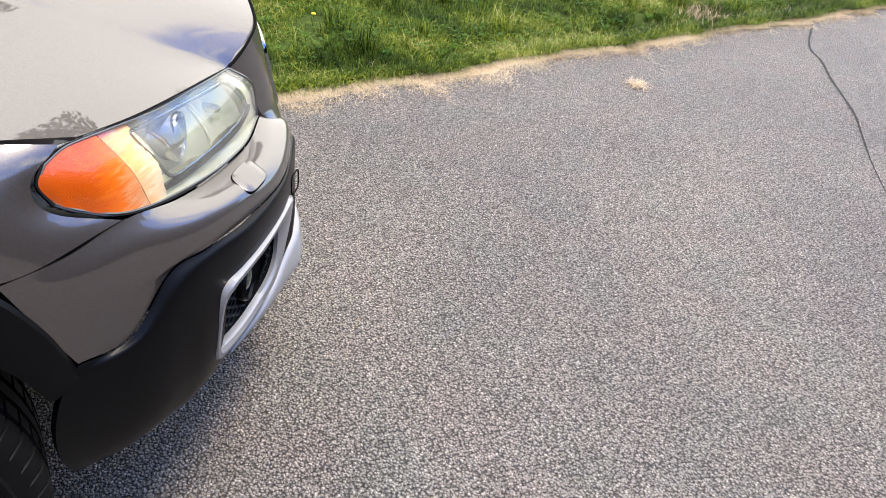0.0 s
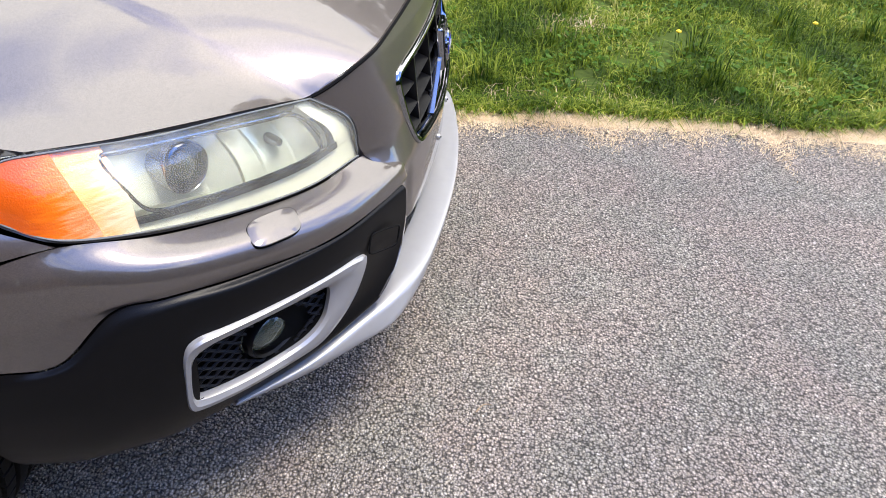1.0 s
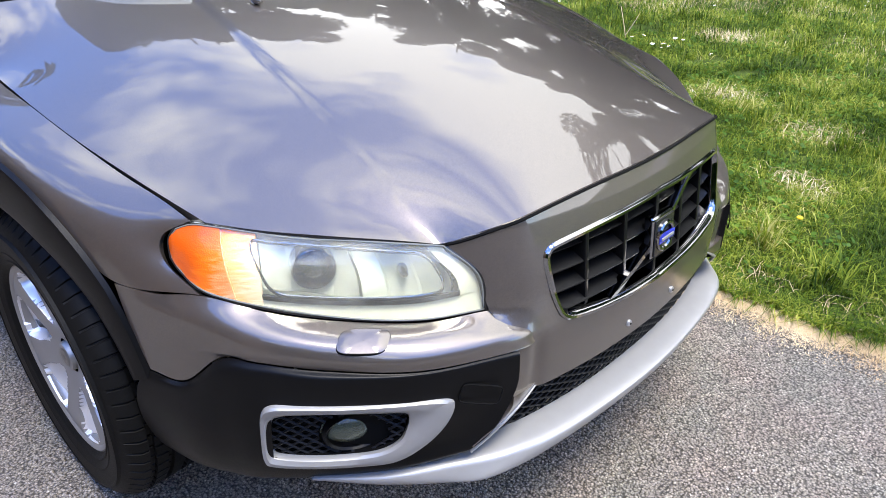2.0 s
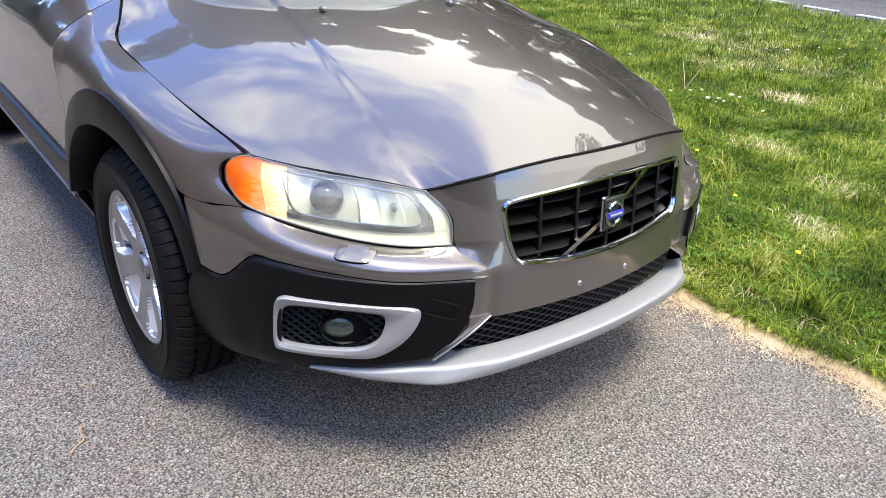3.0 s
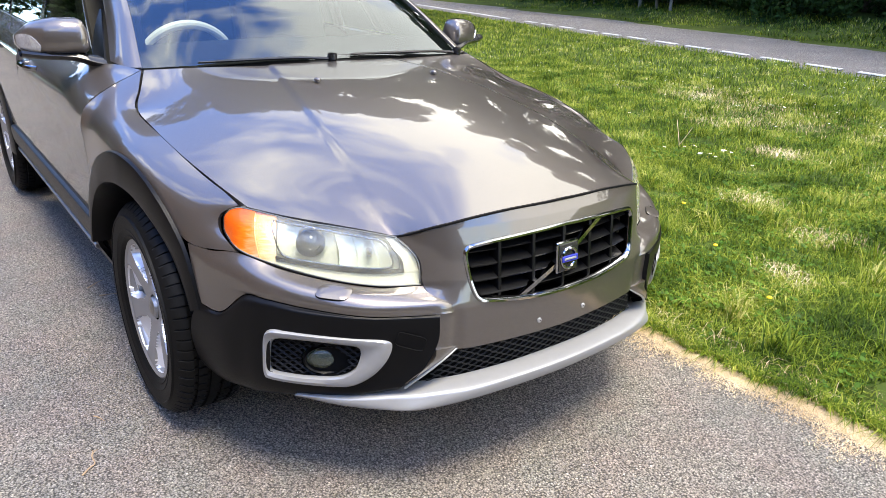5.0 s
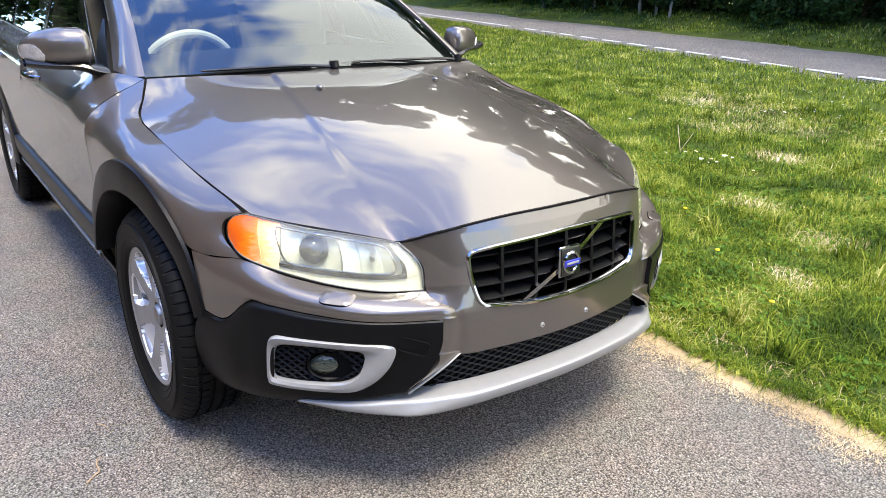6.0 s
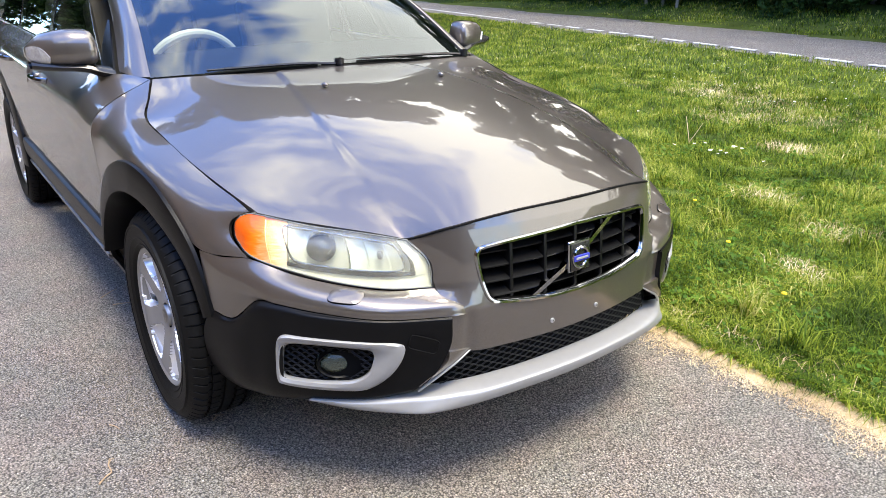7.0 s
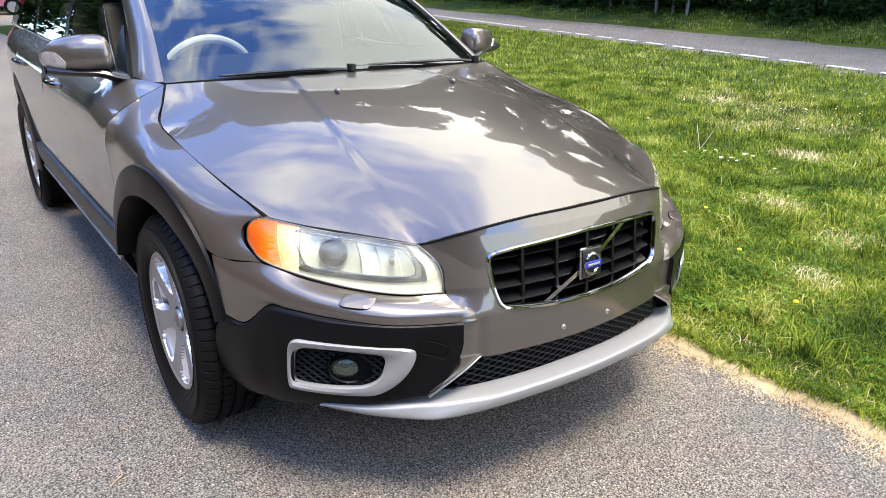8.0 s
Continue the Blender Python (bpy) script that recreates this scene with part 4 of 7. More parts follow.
def fog_unit(side):
    """Silver surround, honeycomb mesh and lamp in the cladding."""
    mir = (lambda v: v) if side < 0 else (lambda v: [(x, -y, z) for x, y, z in v])
    turn = (lambda f: f) if side < 0 else (lambda f: [tuple(q)[::-1] for q in f])
    o, i = spline(FOG_OUT, 90, True), spline(FOG_IN, 90, True)
    out = np.array([0.72, -0.69, 0.0])
    loops = [o - 0.014 * out, o + 0.008 * out, o * 0.9 + i * 0.1 + 0.013 * out, o * 0.5 + i * 0.5 + 0.015 * out, o * 0.12 + i * 0.88 + 0.010 * out, i + 0.004 * out, i - 0.035 * out]
    v, f = sheet_of(loops)
    unit = arrays("fog_lamp_surround", mir(v), turn(f), SILVER, car, "satin silver fog lamp surround")
    mid = i.mean(0)
    # black lining added over the silver inner wall, darkening the recess
    v, f = sheet_of([i - 0.003 * out + (mid - i) * 0.012, i - 0.034 * out + (mid - i) * 0.012])
    arrays("fog_well", mir(v), turn(f), LINER, unit)
    v, f = sheet_of([mid + s * (i - mid) * 1.0 - 0.017 * out for s in (1.0, 0.5, 0.02)])
    arrays("fog_backing", mir(v), turn(f), LINER, unit)
    along = np.array([0.69, 0.72, 0.0])
    # honeycomb: wavy bars, one above the other
    poly = [(p @ along, p[2]) for p in i]
    lamp_c = np.array([0.703, -0.630, 0.413])
    la = lamp_c @ along
    v, f = [], []
    for r in range(12):
        z0 = 0.374 + 0.0095 * r
        pts = []
        for s in np.linspace(-0.16, 0.16, 97):
            q = mid @ along + s
            z = z0 + 0.0034 * math.sin(2 * math.pi * s / 0.026 + math.pi * (r % 2))
            ok = inside(poly, q, z) and ((q - la) / 0.060) ** 2 + ((z - 0.413) / 0.040) ** 2 > 1
            if ok:
                pts.append(mid + along * s + (0, 0, z - mid[2]) - 0.010 * out)
            if (not ok or s > 0.159) and len(pts) > 2:
                a, b = tube(pts, 0.0029, 5)
                f += [tuple(len(v) + k for k in q2) for q2 in b]
                v += list(a)
            if not ok:
                pts = []
    arrays("fog_mesh", mir(v), turn(f), MESH, unit, "black honeycomb mesh")
    lamp_pose = Matrix.Translation(lamp_c - 0.022 * out) @ pose(0, 0, 0, 0, 0, 62)
    def placed(v):
        return mir([tuple(lamp_pose @ Vector(p)) for p in v])
    v, f = lathe([(0.047, 0.03), (0.052, -0.012), (0.049, -0.018), (0.045, -0.014), (0.043, 0.02)], 40)
    v = [(x * 1.12, y, z * 0.78) for x, y, z in v]
    lamp = arrays("fog_lamp", placed(v), turn(f), CLAD, unit, "recessed oval fog lamp")
    v, f = lathe([(0.0, 0.040), (0.02, 0.036), (0.043, 0.018)], 32)
    arrays("reflector", placed([(x * 1.1, y, z * 0.76) for x, y, z in v]), turn(f), STEEL, lamp)
    v, f = lathe([(0.0, -0.020), (0.012, -0.018), (0.024, -0.010), (0.033, 0.004)], 32)
    lens = arrays("fog_lens", placed([(x * 1.62 - 0.006, y, z * 1.06) for x, y, z in v]), turn(f), FOG_GLASS, lamp, "greenish glass lens")
    lens.visible_shadow = False


FOG_GLASS = glass("fog_glass", (0.20, 0.22, 0.15), 0.08, 1.45)
FOG_GLASS.node_tree.nodes["Principled BSDF"].inputs["Transmission Weight"].default_value = 0.6
fog_unit(-1)
fog_unit(1)

# headlights
LENS = [
    [HL_TOP, (0.795, -0.410, 0.672), HL_IN],
    [(0.693, -0.505, 0.733), (0.735, -0.500, 0.672), (0.748, -0.498, 0.602)],
    [(0.622, -0.583, 0.746), (0.660, -0.588, 0.685), (0.667, -0.592, 0.612)],
    [(0.545, -0.655, 0.757), (0.578, -0.673, 0.704), (0.585, -0.678, 0.634)],
    [(0.480, -0.706, 0.765), (0.497, -0.735, 0.720), (0.505, -0.748, 0.665)],
    [(0.446, -0.727, 0.765), (0.436, -0.750, 0.735), (0.452, -0.760, 0.688)],
    [(0.420, -0.743, 0.754), (0.410, -0.752, 0.732), (0.422, -0.760, 0.706)],
]


def headlight(side):
    mir = (lambda v: v) if side < 0 else (lambda v: [(x, -y, z) for x, y, z in v])
    turn = (lambda f: f) if side < 0 else (lambda f: [tuple(q)[::-1] for q in f])
    g = grid_of(LENS, 60, 24)
    out = np.array([0.66, -0.66, 0.35])

    def at(i, j, deep):
        """A point behind the lens: along it, down it, and in."""
        a, b = min(int(i), 58), min(int(j), 22)
        u, w = i - a, j - b
        return (1 - u) * (1 - w) * g[a, b] + u * (1 - w) * g[a + 1, b] + (1 - u) * w * g[a, b + 1] + u * w * g[a + 1, b + 1] - deep * out

    def ledge_row(i):
        return float(np.interp(i, [3, 6, 20, 31], [16.2, 16.5, 18.2, 19.6]))

    def bar(name, pts, high, deep_by, mat, parent, label=""):
        """A strip with a rounded face along points."""
        v = []
        for p in pts:
            v += [p + (0, 0, high), p + deep_by * out + (0, 0, high * 0.7), p + deep_by * out - (0, 0, high * 0.7), p - (0, 0, high)]
        f = [(4 * i + k, 4 * i + (k + 1) % 4, 4 * i + 4 + (k + 1) % 4, 4 * i + 4 + k) for i in range(len(pts) - 1) for k in range(4)]
        return arrays(name, mir(v), turn(f), mat, parent, label)

    v, f = panel_mesh(g - 0.066 * out, 0.0, 0.0)
    light = arrays("headlight", mir(v), turn(f), REFLECTOR, car, "hazed clear headlight with orange indicator")
    rim = np.array([g[0, j] for j in range(24)] + [g[i, -1] for i in range(1, 60)] + [g[-1, j] for j in range(22, -1, -1)] + [g[i, 0] for i in range(58, 0, -1)])
    v, f = sheet_of([rim - 0.004 * out, rim - 0.068 * out])
    arrays("housing", mir(v), turn(f), REFLECTOR, light)
    c = rim.mean(0)
    inward = (c - rim) / np.linalg.norm(c - rim, axis=1, keepdims=True)
    v, f = sheet_of([rim - 0.010 * out, rim - 0.0005 * out, rim + 0.0035 * inward + 0.0005 * out, rim + 0.0035 * inward - 0.008 * out])
    arrays("gasket", mir(v), turn(f), BLACK, light, "black rubber gasket")
    v, f = tube(rim + 0.0055 * inward, 0.0017, 6, True)
    arrays("lens_edge", mir(v), turn(f), LENS_EDGE, light, "pale moulded edge of the lens")
    split = [(37.5 - 3.0 * j / 23) / 59 for j in range(24)]
    cut = lambda a, b, n: np.stack([np.stack([np.interp(np.linspace(a[j], b[j], n) * 59, np.arange(60), g[:, j, c]) for c in range(3)], 1) for j in range(24)], 1)
    v, f = shell_mesh(cut([0.002] * 24, split, 48) - 0.001 * out, 0.003)
    lens = arrays("lens", mir(v), turn(f), LAMP_GLASS, light, "slightly yellowed clear lens")
    lens.visible_shadow = False
    # indicator at the outer end, its prisms turning from orange to clear
    v, f = panel_mesh(cut(split, [1.0] * 24, 40) - 0.002 * out, 0.0005, 0.02)
    arrays("indicator", mir(v), turn(f), AMBER, light, "orange indicator fading to clear prisms")
    s = cut([31.0 / 59] * 24, [q + 0.01 for q in split], 12) - 0.007 * out
    s = s + out * (0.0008 * np.sin(np.arange(24) * 2.6))[None, :, None]
    v, f = panel_mesh(s, 0.0, 0.006)
    arrays("flutes", mir(v), turn(f), AMBER, light, "clear vertical prisms")
    # pale trim below the ledge and at the inner end
    low = np.array([[at(i, ledge_row(i) + (23 - ledge_row(i)) * k, 0.013 - 0.007 * k) for k in np.linspace(0, 0.97, 8)] for i in np.linspace(0.6, 36, 40)])
    v, f = panel_mesh(low, 0.0, 0.004)
    arrays("lower_trim", mir(v), turn(f), LAMP_TRIM, light, "pale trim below the reflectors")
    end = np.array([[at(i, j, 0.011) for j in np.linspace(1.0, 17.0, 14)] for i in np.linspace(0.5, 4.6, 6)])
    v, f = panel_mesh(end, 0.0, 0.02)
    arrays("end_trim", mir(v), turn(f), LAMP_TRIM, light)
    # dark ledge with a hook at its inner end
    bar("ledge", [at(i, ledge_row(i), 0.012) for i in np.linspace(4, 31, 24)], 0.0062, 0.006, LEDGE, light, "dark ledge under the reflectors")
    hook = [at(4.9 - 0.5 * math.sin(math.pi * k), 6.5 + 10.5 * k, 0.010) for k in np.linspace(0, 1, 10)]
    v = []
    for k, p in enumerate(hook):
        w = 0.003 + 0.0055 * k / 9
        v += [p - w * np.array([0.6, 0.7, 0]) - 0.003 * out, p - 0.5 * w * np.array([0.6, 0.7, 0]), p + 0.5 * w * np.array([0.6, 0.7, 0]), p + w * np.array([0.6, 0.7, 0]) - 0.003 * out]
    arrays("ledge_end", mir(v), turn([(4 * i + k, 4 * i + (k + 1) % 4, 4 * i + 4 + (k + 1) % 4, 4 * i + 4 + k) for i in range(9) for k in range(4)]), LEDGE, light)
    # thin moulded frame round the reflectors
    frame_pts = [at(i, 3.6 - 0.5 * math.sin(math.pi * (i - 6) / 25), 0.008) for i in np.linspace(31.6, 7.5, 12)] + [at(6.2, j, 0.008) for j in (5.5, 9, 12.5)] + [at(7.0, 15.2, 0.008)] + [at(i, ledge_row(i) - 1.0, 0.008) for i in np.linspace(10, 28, 9)] + [at(29.8, 17.0, 0.008), at(31.0, 12.5, 0.008), at(31.9, 7, 0.008)]
    v, f = tube(spline(np.array(frame_pts), 120, True), 0.0017, 6, True)
    arrays("bezel", mir(v), turn(f), LEDGE, light, "dark thin frame")
    v, f = tube(spline(np.array(frame_pts) + (0, 0, 0.0035), 120, True), 0.0016, 6, True)
    arrays("bezel_edge", mir(v), turn(f), CHROME, light, "bright inner edge of the frame")
    # reflector shells stepped in facets behind the frame
    for name, a, b, lift in (("projector_shell", 18.2, 31, 0.004), ("beam_shell", 6.5, 17.8, 0.007)):
        cells = []
        for i in np.linspace(a, b, 26):
            row = []
            for j in np.linspace(3.6, 17.5, 18):
                bowl = 1 - min(1.0, ((i - (a + b) / 2) / (0.5 * (b - a))) ** 2) * 0.75 - min(1.0, ((j - 9.5) / 8.5) ** 2) * 0.2
                row.append(at(i, j, 0.012 + 0.034 * max(0.0, bowl) + lift * 0.3 * math.floor(2.5 * abs(i - (a + b) / 2) / (b - a) + 0.5)))
            cells.append(row)
        v, f = panel_mesh(np.array(cells), 0.0, 0.0)
        arrays(name, mir(v), turn(f), MIRROR_BOWL, light, "bright stepped reflector", sharp=12)
    # projector lens in its rings
    m = Matrix.Translation(at(23.8, 9.6, 0.026)) @ pose(0, 0, 0, 0, 0, 62)
    put = lambda vs: mir([tuple(m @ Vector(p)) for p in vs])
    r = 0.0265
    v, f = lathe([(r * 1.36, 0.03), (r * 1.40, -0.004), (r * 1.34, -0.009), (r * 1.27, -0.006), (r * 1.20, 0.002), (r * 1.16, -0.006), (r * 1.09, -0.009), (r * 1.03, -0.002), (r * 1.0, 0.012)], 48)
    bowl = arrays("projector", put(v), turn(f), CHROME, light, "round projector lamp with chrome rings")
    v, f = lathe([(r * 1.17, 0.006), (r * 1.21, -0.001), (r * 1.26, 0.006)], 40)
    arrays("shroud", put(v), turn(f), LEDGE, bowl, "dark groove between the rings")
    v, f = lathe([(0.0, -0.014), (r * 0.2, -0.0135), (r * 0.45, -0.011), (r * 0.7, -0.006), (r * 0.9, 0.002), (r * 1.02, 0.012)], 40)
    arrays("bulb_lens", put(v), turn(f), BULB, bowl, "glass projector lens")
    m = Matrix.Translation(at(11.5, 9.0, 0.040)) @ pose(0, 0, 0, 0, 0, 60)
    put = lambda vs: mir([tuple(m @ Vector(p)) for p in vs])
    v, f = lathe([(0.0, -0.018), (0.006, -0.016), (0.0085, -0.004), (0.009, 0.02)], 20)
    arrays("bulb_cap", put(v), turn(f), CHROME, light, "bright bulb cap")


LAMP_TRIM = material("pale_lamp_trim", (0.45, 0.47, 0.42), 0.35, vary=0.06, scale=30)
AMBER = material("amber_prisms", (0.86, 0.135, 0.002), 0.3, bump=0.35, bump_scale=420, coat=0.7)
t = AMBER.node_tree
co, sep, add, grain, rng_x = (t.nodes.new(k) for k in ("ShaderNodeTexCoord", "ShaderNodeSeparateXYZ", "ShaderNodeMath", "ShaderNodeTexNoise", "ShaderNodeMapRange"))
grain_map = t.nodes.new("ShaderNodeMapping")
grain_map.inputs["Scale"].default_value = (1.0, 1.0, 7.0)
grain.inputs["Scale"].default_value, grain.inputs["Detail"].default_value = 38, 4
add.operation = "MULTIPLY_ADD"
add.inputs[1].default_value = 0.07
t.links.new(co.outputs["Object"], grain_map.inputs["Vector"])
t.links.new(grain_map.outputs["Vector"], grain.inputs["Vector"])
t.links.new(co.outputs["Object"], sep.inputs[0])
t.links.new(grain.outputs["Fac"], add.inputs[0])
t.links.new(sep.outputs["X"], add.inputs[2])
rng_x.inputs["From Min"].default_value, rng_x.inputs["From Max"].default_value = 0.505, 0.625
t.links.new(add.outputs[0], rng_x.inputs["Value"])
t.links.new(ramp(t, rng_x.outputs["Result"], [(0.0, (0.70, 0.095, 0.002)), (0.28, (0.90, 0.17, 0.008)), (0.50, (0.86, 0.36, 0.14)), (0.75, (0.80, 0.62, 0.46)), (1.0, (0.76, 0.74, 0.66))]), t.nodes["Principled BSDF"].inputs["Base Color"])
LENS_EDGE = material("lens_edge", (0.16, 0.165, 0.15), 0.25, vary=0.1)
LEDGE = material("lamp_ledge", (0.006, 0.006, 0.006), 0.6, vary=0.3, spec=0.2)
BULB = material("projector_glass", (0.02, 0.024, 0.026), 0.04, 0.2, coat=1.0)
MIRROR_BOWL = material("mirror_bowl", (0.54, 0.585, 0.545), 0.22, 0.45)
headlight(-1)
headlight(1)


def on_bumper(y):
    """A place on the bumper's shelf at a distance from the middle line, and its slope."""
    g = grid_of(BUMPER, 30, 70)
    j = int(np.argmin(abs(g[12, :, 1] - y)))
    return g, j


def washer_cover(side):
    g, j = on_bumper(-0.622)
    cells = g[6:14, j - 8 : j + 8]
    mid = cells.reshape(-1, 3).mean(0)
    n = np.cross(g[14, j] - g[6, j], g[10, j + 8] - g[10, j - 8])
    n /= np.linalg.norm(n)
    if n[0] < 0:
        n = -n
    e1 = g[11, j + 8] - g[11, j - 8]
    e1 /= np.linalg.norm(e1)
    e2 = np.cross(n, e1)
    if e2[2] < 0:
        e2 = -e2
    loop = []
    for t in np.linspace(0, 2 * math.pi, 40, endpoint=False):
        c, s = math.cos(t), math.sin(t)
        u, w = 0.041 * abs(c) ** 0.55 * np.sign(c), 0.0235 * abs(s) ** 0.6 * np.sign(s)
        loop.append(mid + (u - 0.25 * w) * e1 + w * e2)
    loop = np.array(loop)
    c = loop.mean(0)
    loops = [loop - 0.004 * n + (loop - c) * 0.03, loop + 0.0003 * n + (loop - c) * 0.018]
    fill = [loop + 0.0005 * n, loop + 0.0012 * n + (c - loop) * 0.03, c + (loop - c) * 0.5 + 0.0022 * n, c + (loop - c) * 0.02 + 0.0025 * n]
    v, f = sheet_of(fill)
    w, h = sheet_of(loops + [loop + 0.0005 * n])
    if side > 0:
        v, f = flipped(v, f)
        w, h = flipped(w, h)
    cover = arrays("washer_cover", v, f, PAINT, car, "taupe headlight washer cover")
    # black strip round the cover stands for the shade in its seam
    arrays("cover_gap_shade", w, h, LINER, cover)


washer_cover(-1)
washer_cover(1)

# silver spoiler lip, and the strut that runs up beside the lower mesh
LIP = [
    [(0.872, 0.000, 0.340), (0.866, -0.160, 0.339), (0.846, -0.300, 0.338), (0.822, -0.385, 0.338), (0.770, -0.470, 0.324), (0.705, -0.570, 0.311), (0.636, -0.672, 0.304)],
    [(0.930, 0.000, 0.336), (0.922, -0.160, 0.335), (0.900, -0.310, 0.333), (0.872, -0.405, 0.334), (0.813, -0.490, 0.323), (0.736, -0.588, 0.308), (0.640, -0.682, 0.302)],
    [(0.939, 0.000, 0.326), (0.931, -0.160, 0.325), (0.909, -0.320, 0.322), (0.876, -0.425, 0.318), (0.816, -0.505, 0.306), (0.738, -0.595, 0.298), (0.638, -0.684, 0.298)],
    [(0.928, 0.000, 0.298), (0.920, -0.160, 0.297), (0.899, -0.330, 0.295), (0.866, -0.452, 0.294), (0.806, -0.518, 0.286), (0.728, -0.597, 0.285), (0.632, -0.680, 0.292)],
    [(0.912, 0.000, 0.289), (0.903, -0.160, 0.288), (0.882, -0.325, 0.286), (0.850, -0.446, 0.285), (0.792, -0.512, 0.279), (0.718, -0.590, 0.280), (0.628, -0.674, 0.290)],
    [(0.860, 0.000, 0.276), (0.850, -0.160, 0.276), (0.830, -0.310, 0.276), (0.800, -0.420, 0.278), (0.750, -0.490, 0.274), (0.690, -0.570, 0.276), (0.620, -0.665, 0.289)],
]
g = grid_of(across(LIP), 24, 120)
arrays("spoiler_lip", *panel_mesh(g, 0.0, 0.01), SILVER, car, "scuffed satin silver spoiler lip")
CHEEK = [
    [(0.866, -0.330, 0.442), (0.862, -0.376, 0.414), (0.852, -0.422, 0.388), (0.836, -0.458, 0.360)],
    [(0.870, -0.365, 0.446), (0.866, -0.390, 0.420), (0.856, -0.430, 0.392), (0.838, -0.466, 0.362)],
    [(0.870, -0.404, 0.452), (0.868, -0.408, 0.426), (0.858, -0.440, 0.396), (0.838, -0.474, 0.362)],
]
both_sides("bumper_cheek", CHEEK, 12, 20, PAINT, (car, car), gap=0.0)
for side in (-1, 1):
    p = spline([(0.866, 0.332 * side, 0.438), (0.863, 0.376 * side, 0.412), (0.853, 0.422 * side, 0.385), (0.838, 0.455 * side, 0.360), (0.828, 0.470 * side, 0.345)], 24)
    arrays("spoiler_strut", *tube(p, 0.0018, 8, taper=0.0050), SILVER, car, "slim silver strut beside the air intake")
# lower mesh: wavy bars, one above the other, touching at their crests
mesh_x = lambda y: 0.894 - 0.30 * y * y
v, f = [], []
for r in range(11):
    pts = []
    for y in np.linspace(-0.42, 0.42, 169):
        z = 0.334 + 0.0098 * r + 0.0046 * math.sin(2 * math.pi * y / 0.040 + math.pi * (r % 2))
        if abs(y) < 0.334 + 0.075 * (1 - r / 10):
            pts.append((mesh_x(y) - 0.026 * (1 - r / 10), y, z))
    a, b = tube(pts, 0.0022, 5)
    f += [tuple(len(v) + k for k in q) for q in b]
    v += list(a)
lower = arrays("lower_mesh", v, f, MESH, car, "black diamond mesh air intake")
v = [(mesh_x(y) - 0.055, y, z) for y in np.linspace(-0.47, 0.47, 17) for z in (0.31, 0.455)]
arrays("mesh_backing", v, [(2 * i, 2 * i + 2, 2 * i + 3, 2 * i + 1) for i in range(16)], LINER, lower)
# lip under the nose panel
rows = [[(nose_x(y, 0.427) - d, y, z) for y in (0, -0.12, -0.24, -0.335)] for d, z in ((0.004, 0.428), (0.012, 0.424), (0.05, 0.432))]
arrays("intake_edge", *panel_mesh(grid_of(across(rows), 5, 40), 0, 0), CHROME, car)


# towing-eye cover in the cladding
def eye_cover(side):
    c, along = np.array([0.846, -0.466, 0.484]), np.array([0.50, 0.80, -0.28])
    along /= np.linalg.norm(along)
    n = np.array([0.86, -0.47, 0.02])
    n -= along * (n @ along)
    n /= np.linalg.norm(n)
    up = np.cross(along, n)
    loop = []
    for t in np.linspace(0, 2 * math.pi, 36, endpoint=False):
        a, b = math.cos(t), math.sin(t)
        loop.append(c + 0.037 * abs(a) ** 0.35 * np.sign(a) * along + 0.019 * abs(b) ** 0.35 * np.sign(b) * up)
    v, f = tube(np.array(loop) + 0.003 * n, 0.0016, 5, True)
    if side > 0:
        v, f = flipped(v, f)
    arrays("towing_eye_cover", v, f, LINER, car, "outlined black towing-eye cover")


eye_cover(-1)
eye_cover(1)

# front wings
WHEEL_Z, WHEEL_R = 0.336, 0.336
def side_y(z):
    """How far the doors stand out, by height."""
    return -float(np.interp(z, [0.22, 0.28, 0.36, 0.45, 0.60, 0.75, 0.84, 0.90, 0.945, 0.985, 1.02], [0.760, 0.810, 0.855, 0.880, 0.893, 0.900, 0.902, 0.892, 0.860, 0.808, 0.770]))


def wing_rear(x, top_y, top_z, low):
    """A station of the wing that falls in with the doors and leans in towards its top edge."""
    row = []
    for k in np.linspace(0, 1, 11):
        z = top_z + (low - top_z) * k**1.6
        row.append((x, side_y(z) + (top_y - side_y(top_z)) * max(0.0, (z - 0.87) / (top_z - 0.87)) ** 1.3, z))
    return row


WING = [
    [(0.448, -0.722, 0.768), (0.406, -0.756, 0.738), (0.420, -0.766, 0.700), (0.500, -0.756, 0.664)],
    [(0.370, -0.729, 0.785), (0.355, -0.785, 0.768), (0.352, -0.815, 0.720), (0.345, -0.828, 0.656)],
    [(0.240, -0.749, 0.813), (0.230, -0.812, 0.800), (0.222, -0.848, 0.778), (0.215, -0.860, 0.735)],
    [(0.020, -0.771, 0.864), (0.005, -0.838, 0.856), (0.0, -0.873, 0.838), (0.0, -0.886, 0.790)],
    [(-0.230, -0.772, 0.902), (-0.225, -0.845, 0.898), (-0.225, -0.890, 0.850), (-0.225, -0.902, 0.740)],
]
WING += [wing_rear(-0.325, -0.733, 0.951, 0.66), wing_rear(-0.42, -0.693, 0.999, 0.50)]
wing_grid = least_bent(grid_of(WING, 40, 20), np.full((40, 20), 0.004))
v, f = panel_mesh(grid_of(wing_grid, 80, 40))
arrays("wing", v, f, PAINT, car, "taupe front wing")
arrays("wing", *flipped(v, f), PAINT, car, "taupe front wing")


def belt(x):
    return 1.005 + 0.018 * (-0.6 - x)


SIDE_Z = (1.0, 0.975, 0.955, 0.93, 0.90, 0.86, 0.80, 0.70, 0.58, 0.46, 0.38, 0.32)


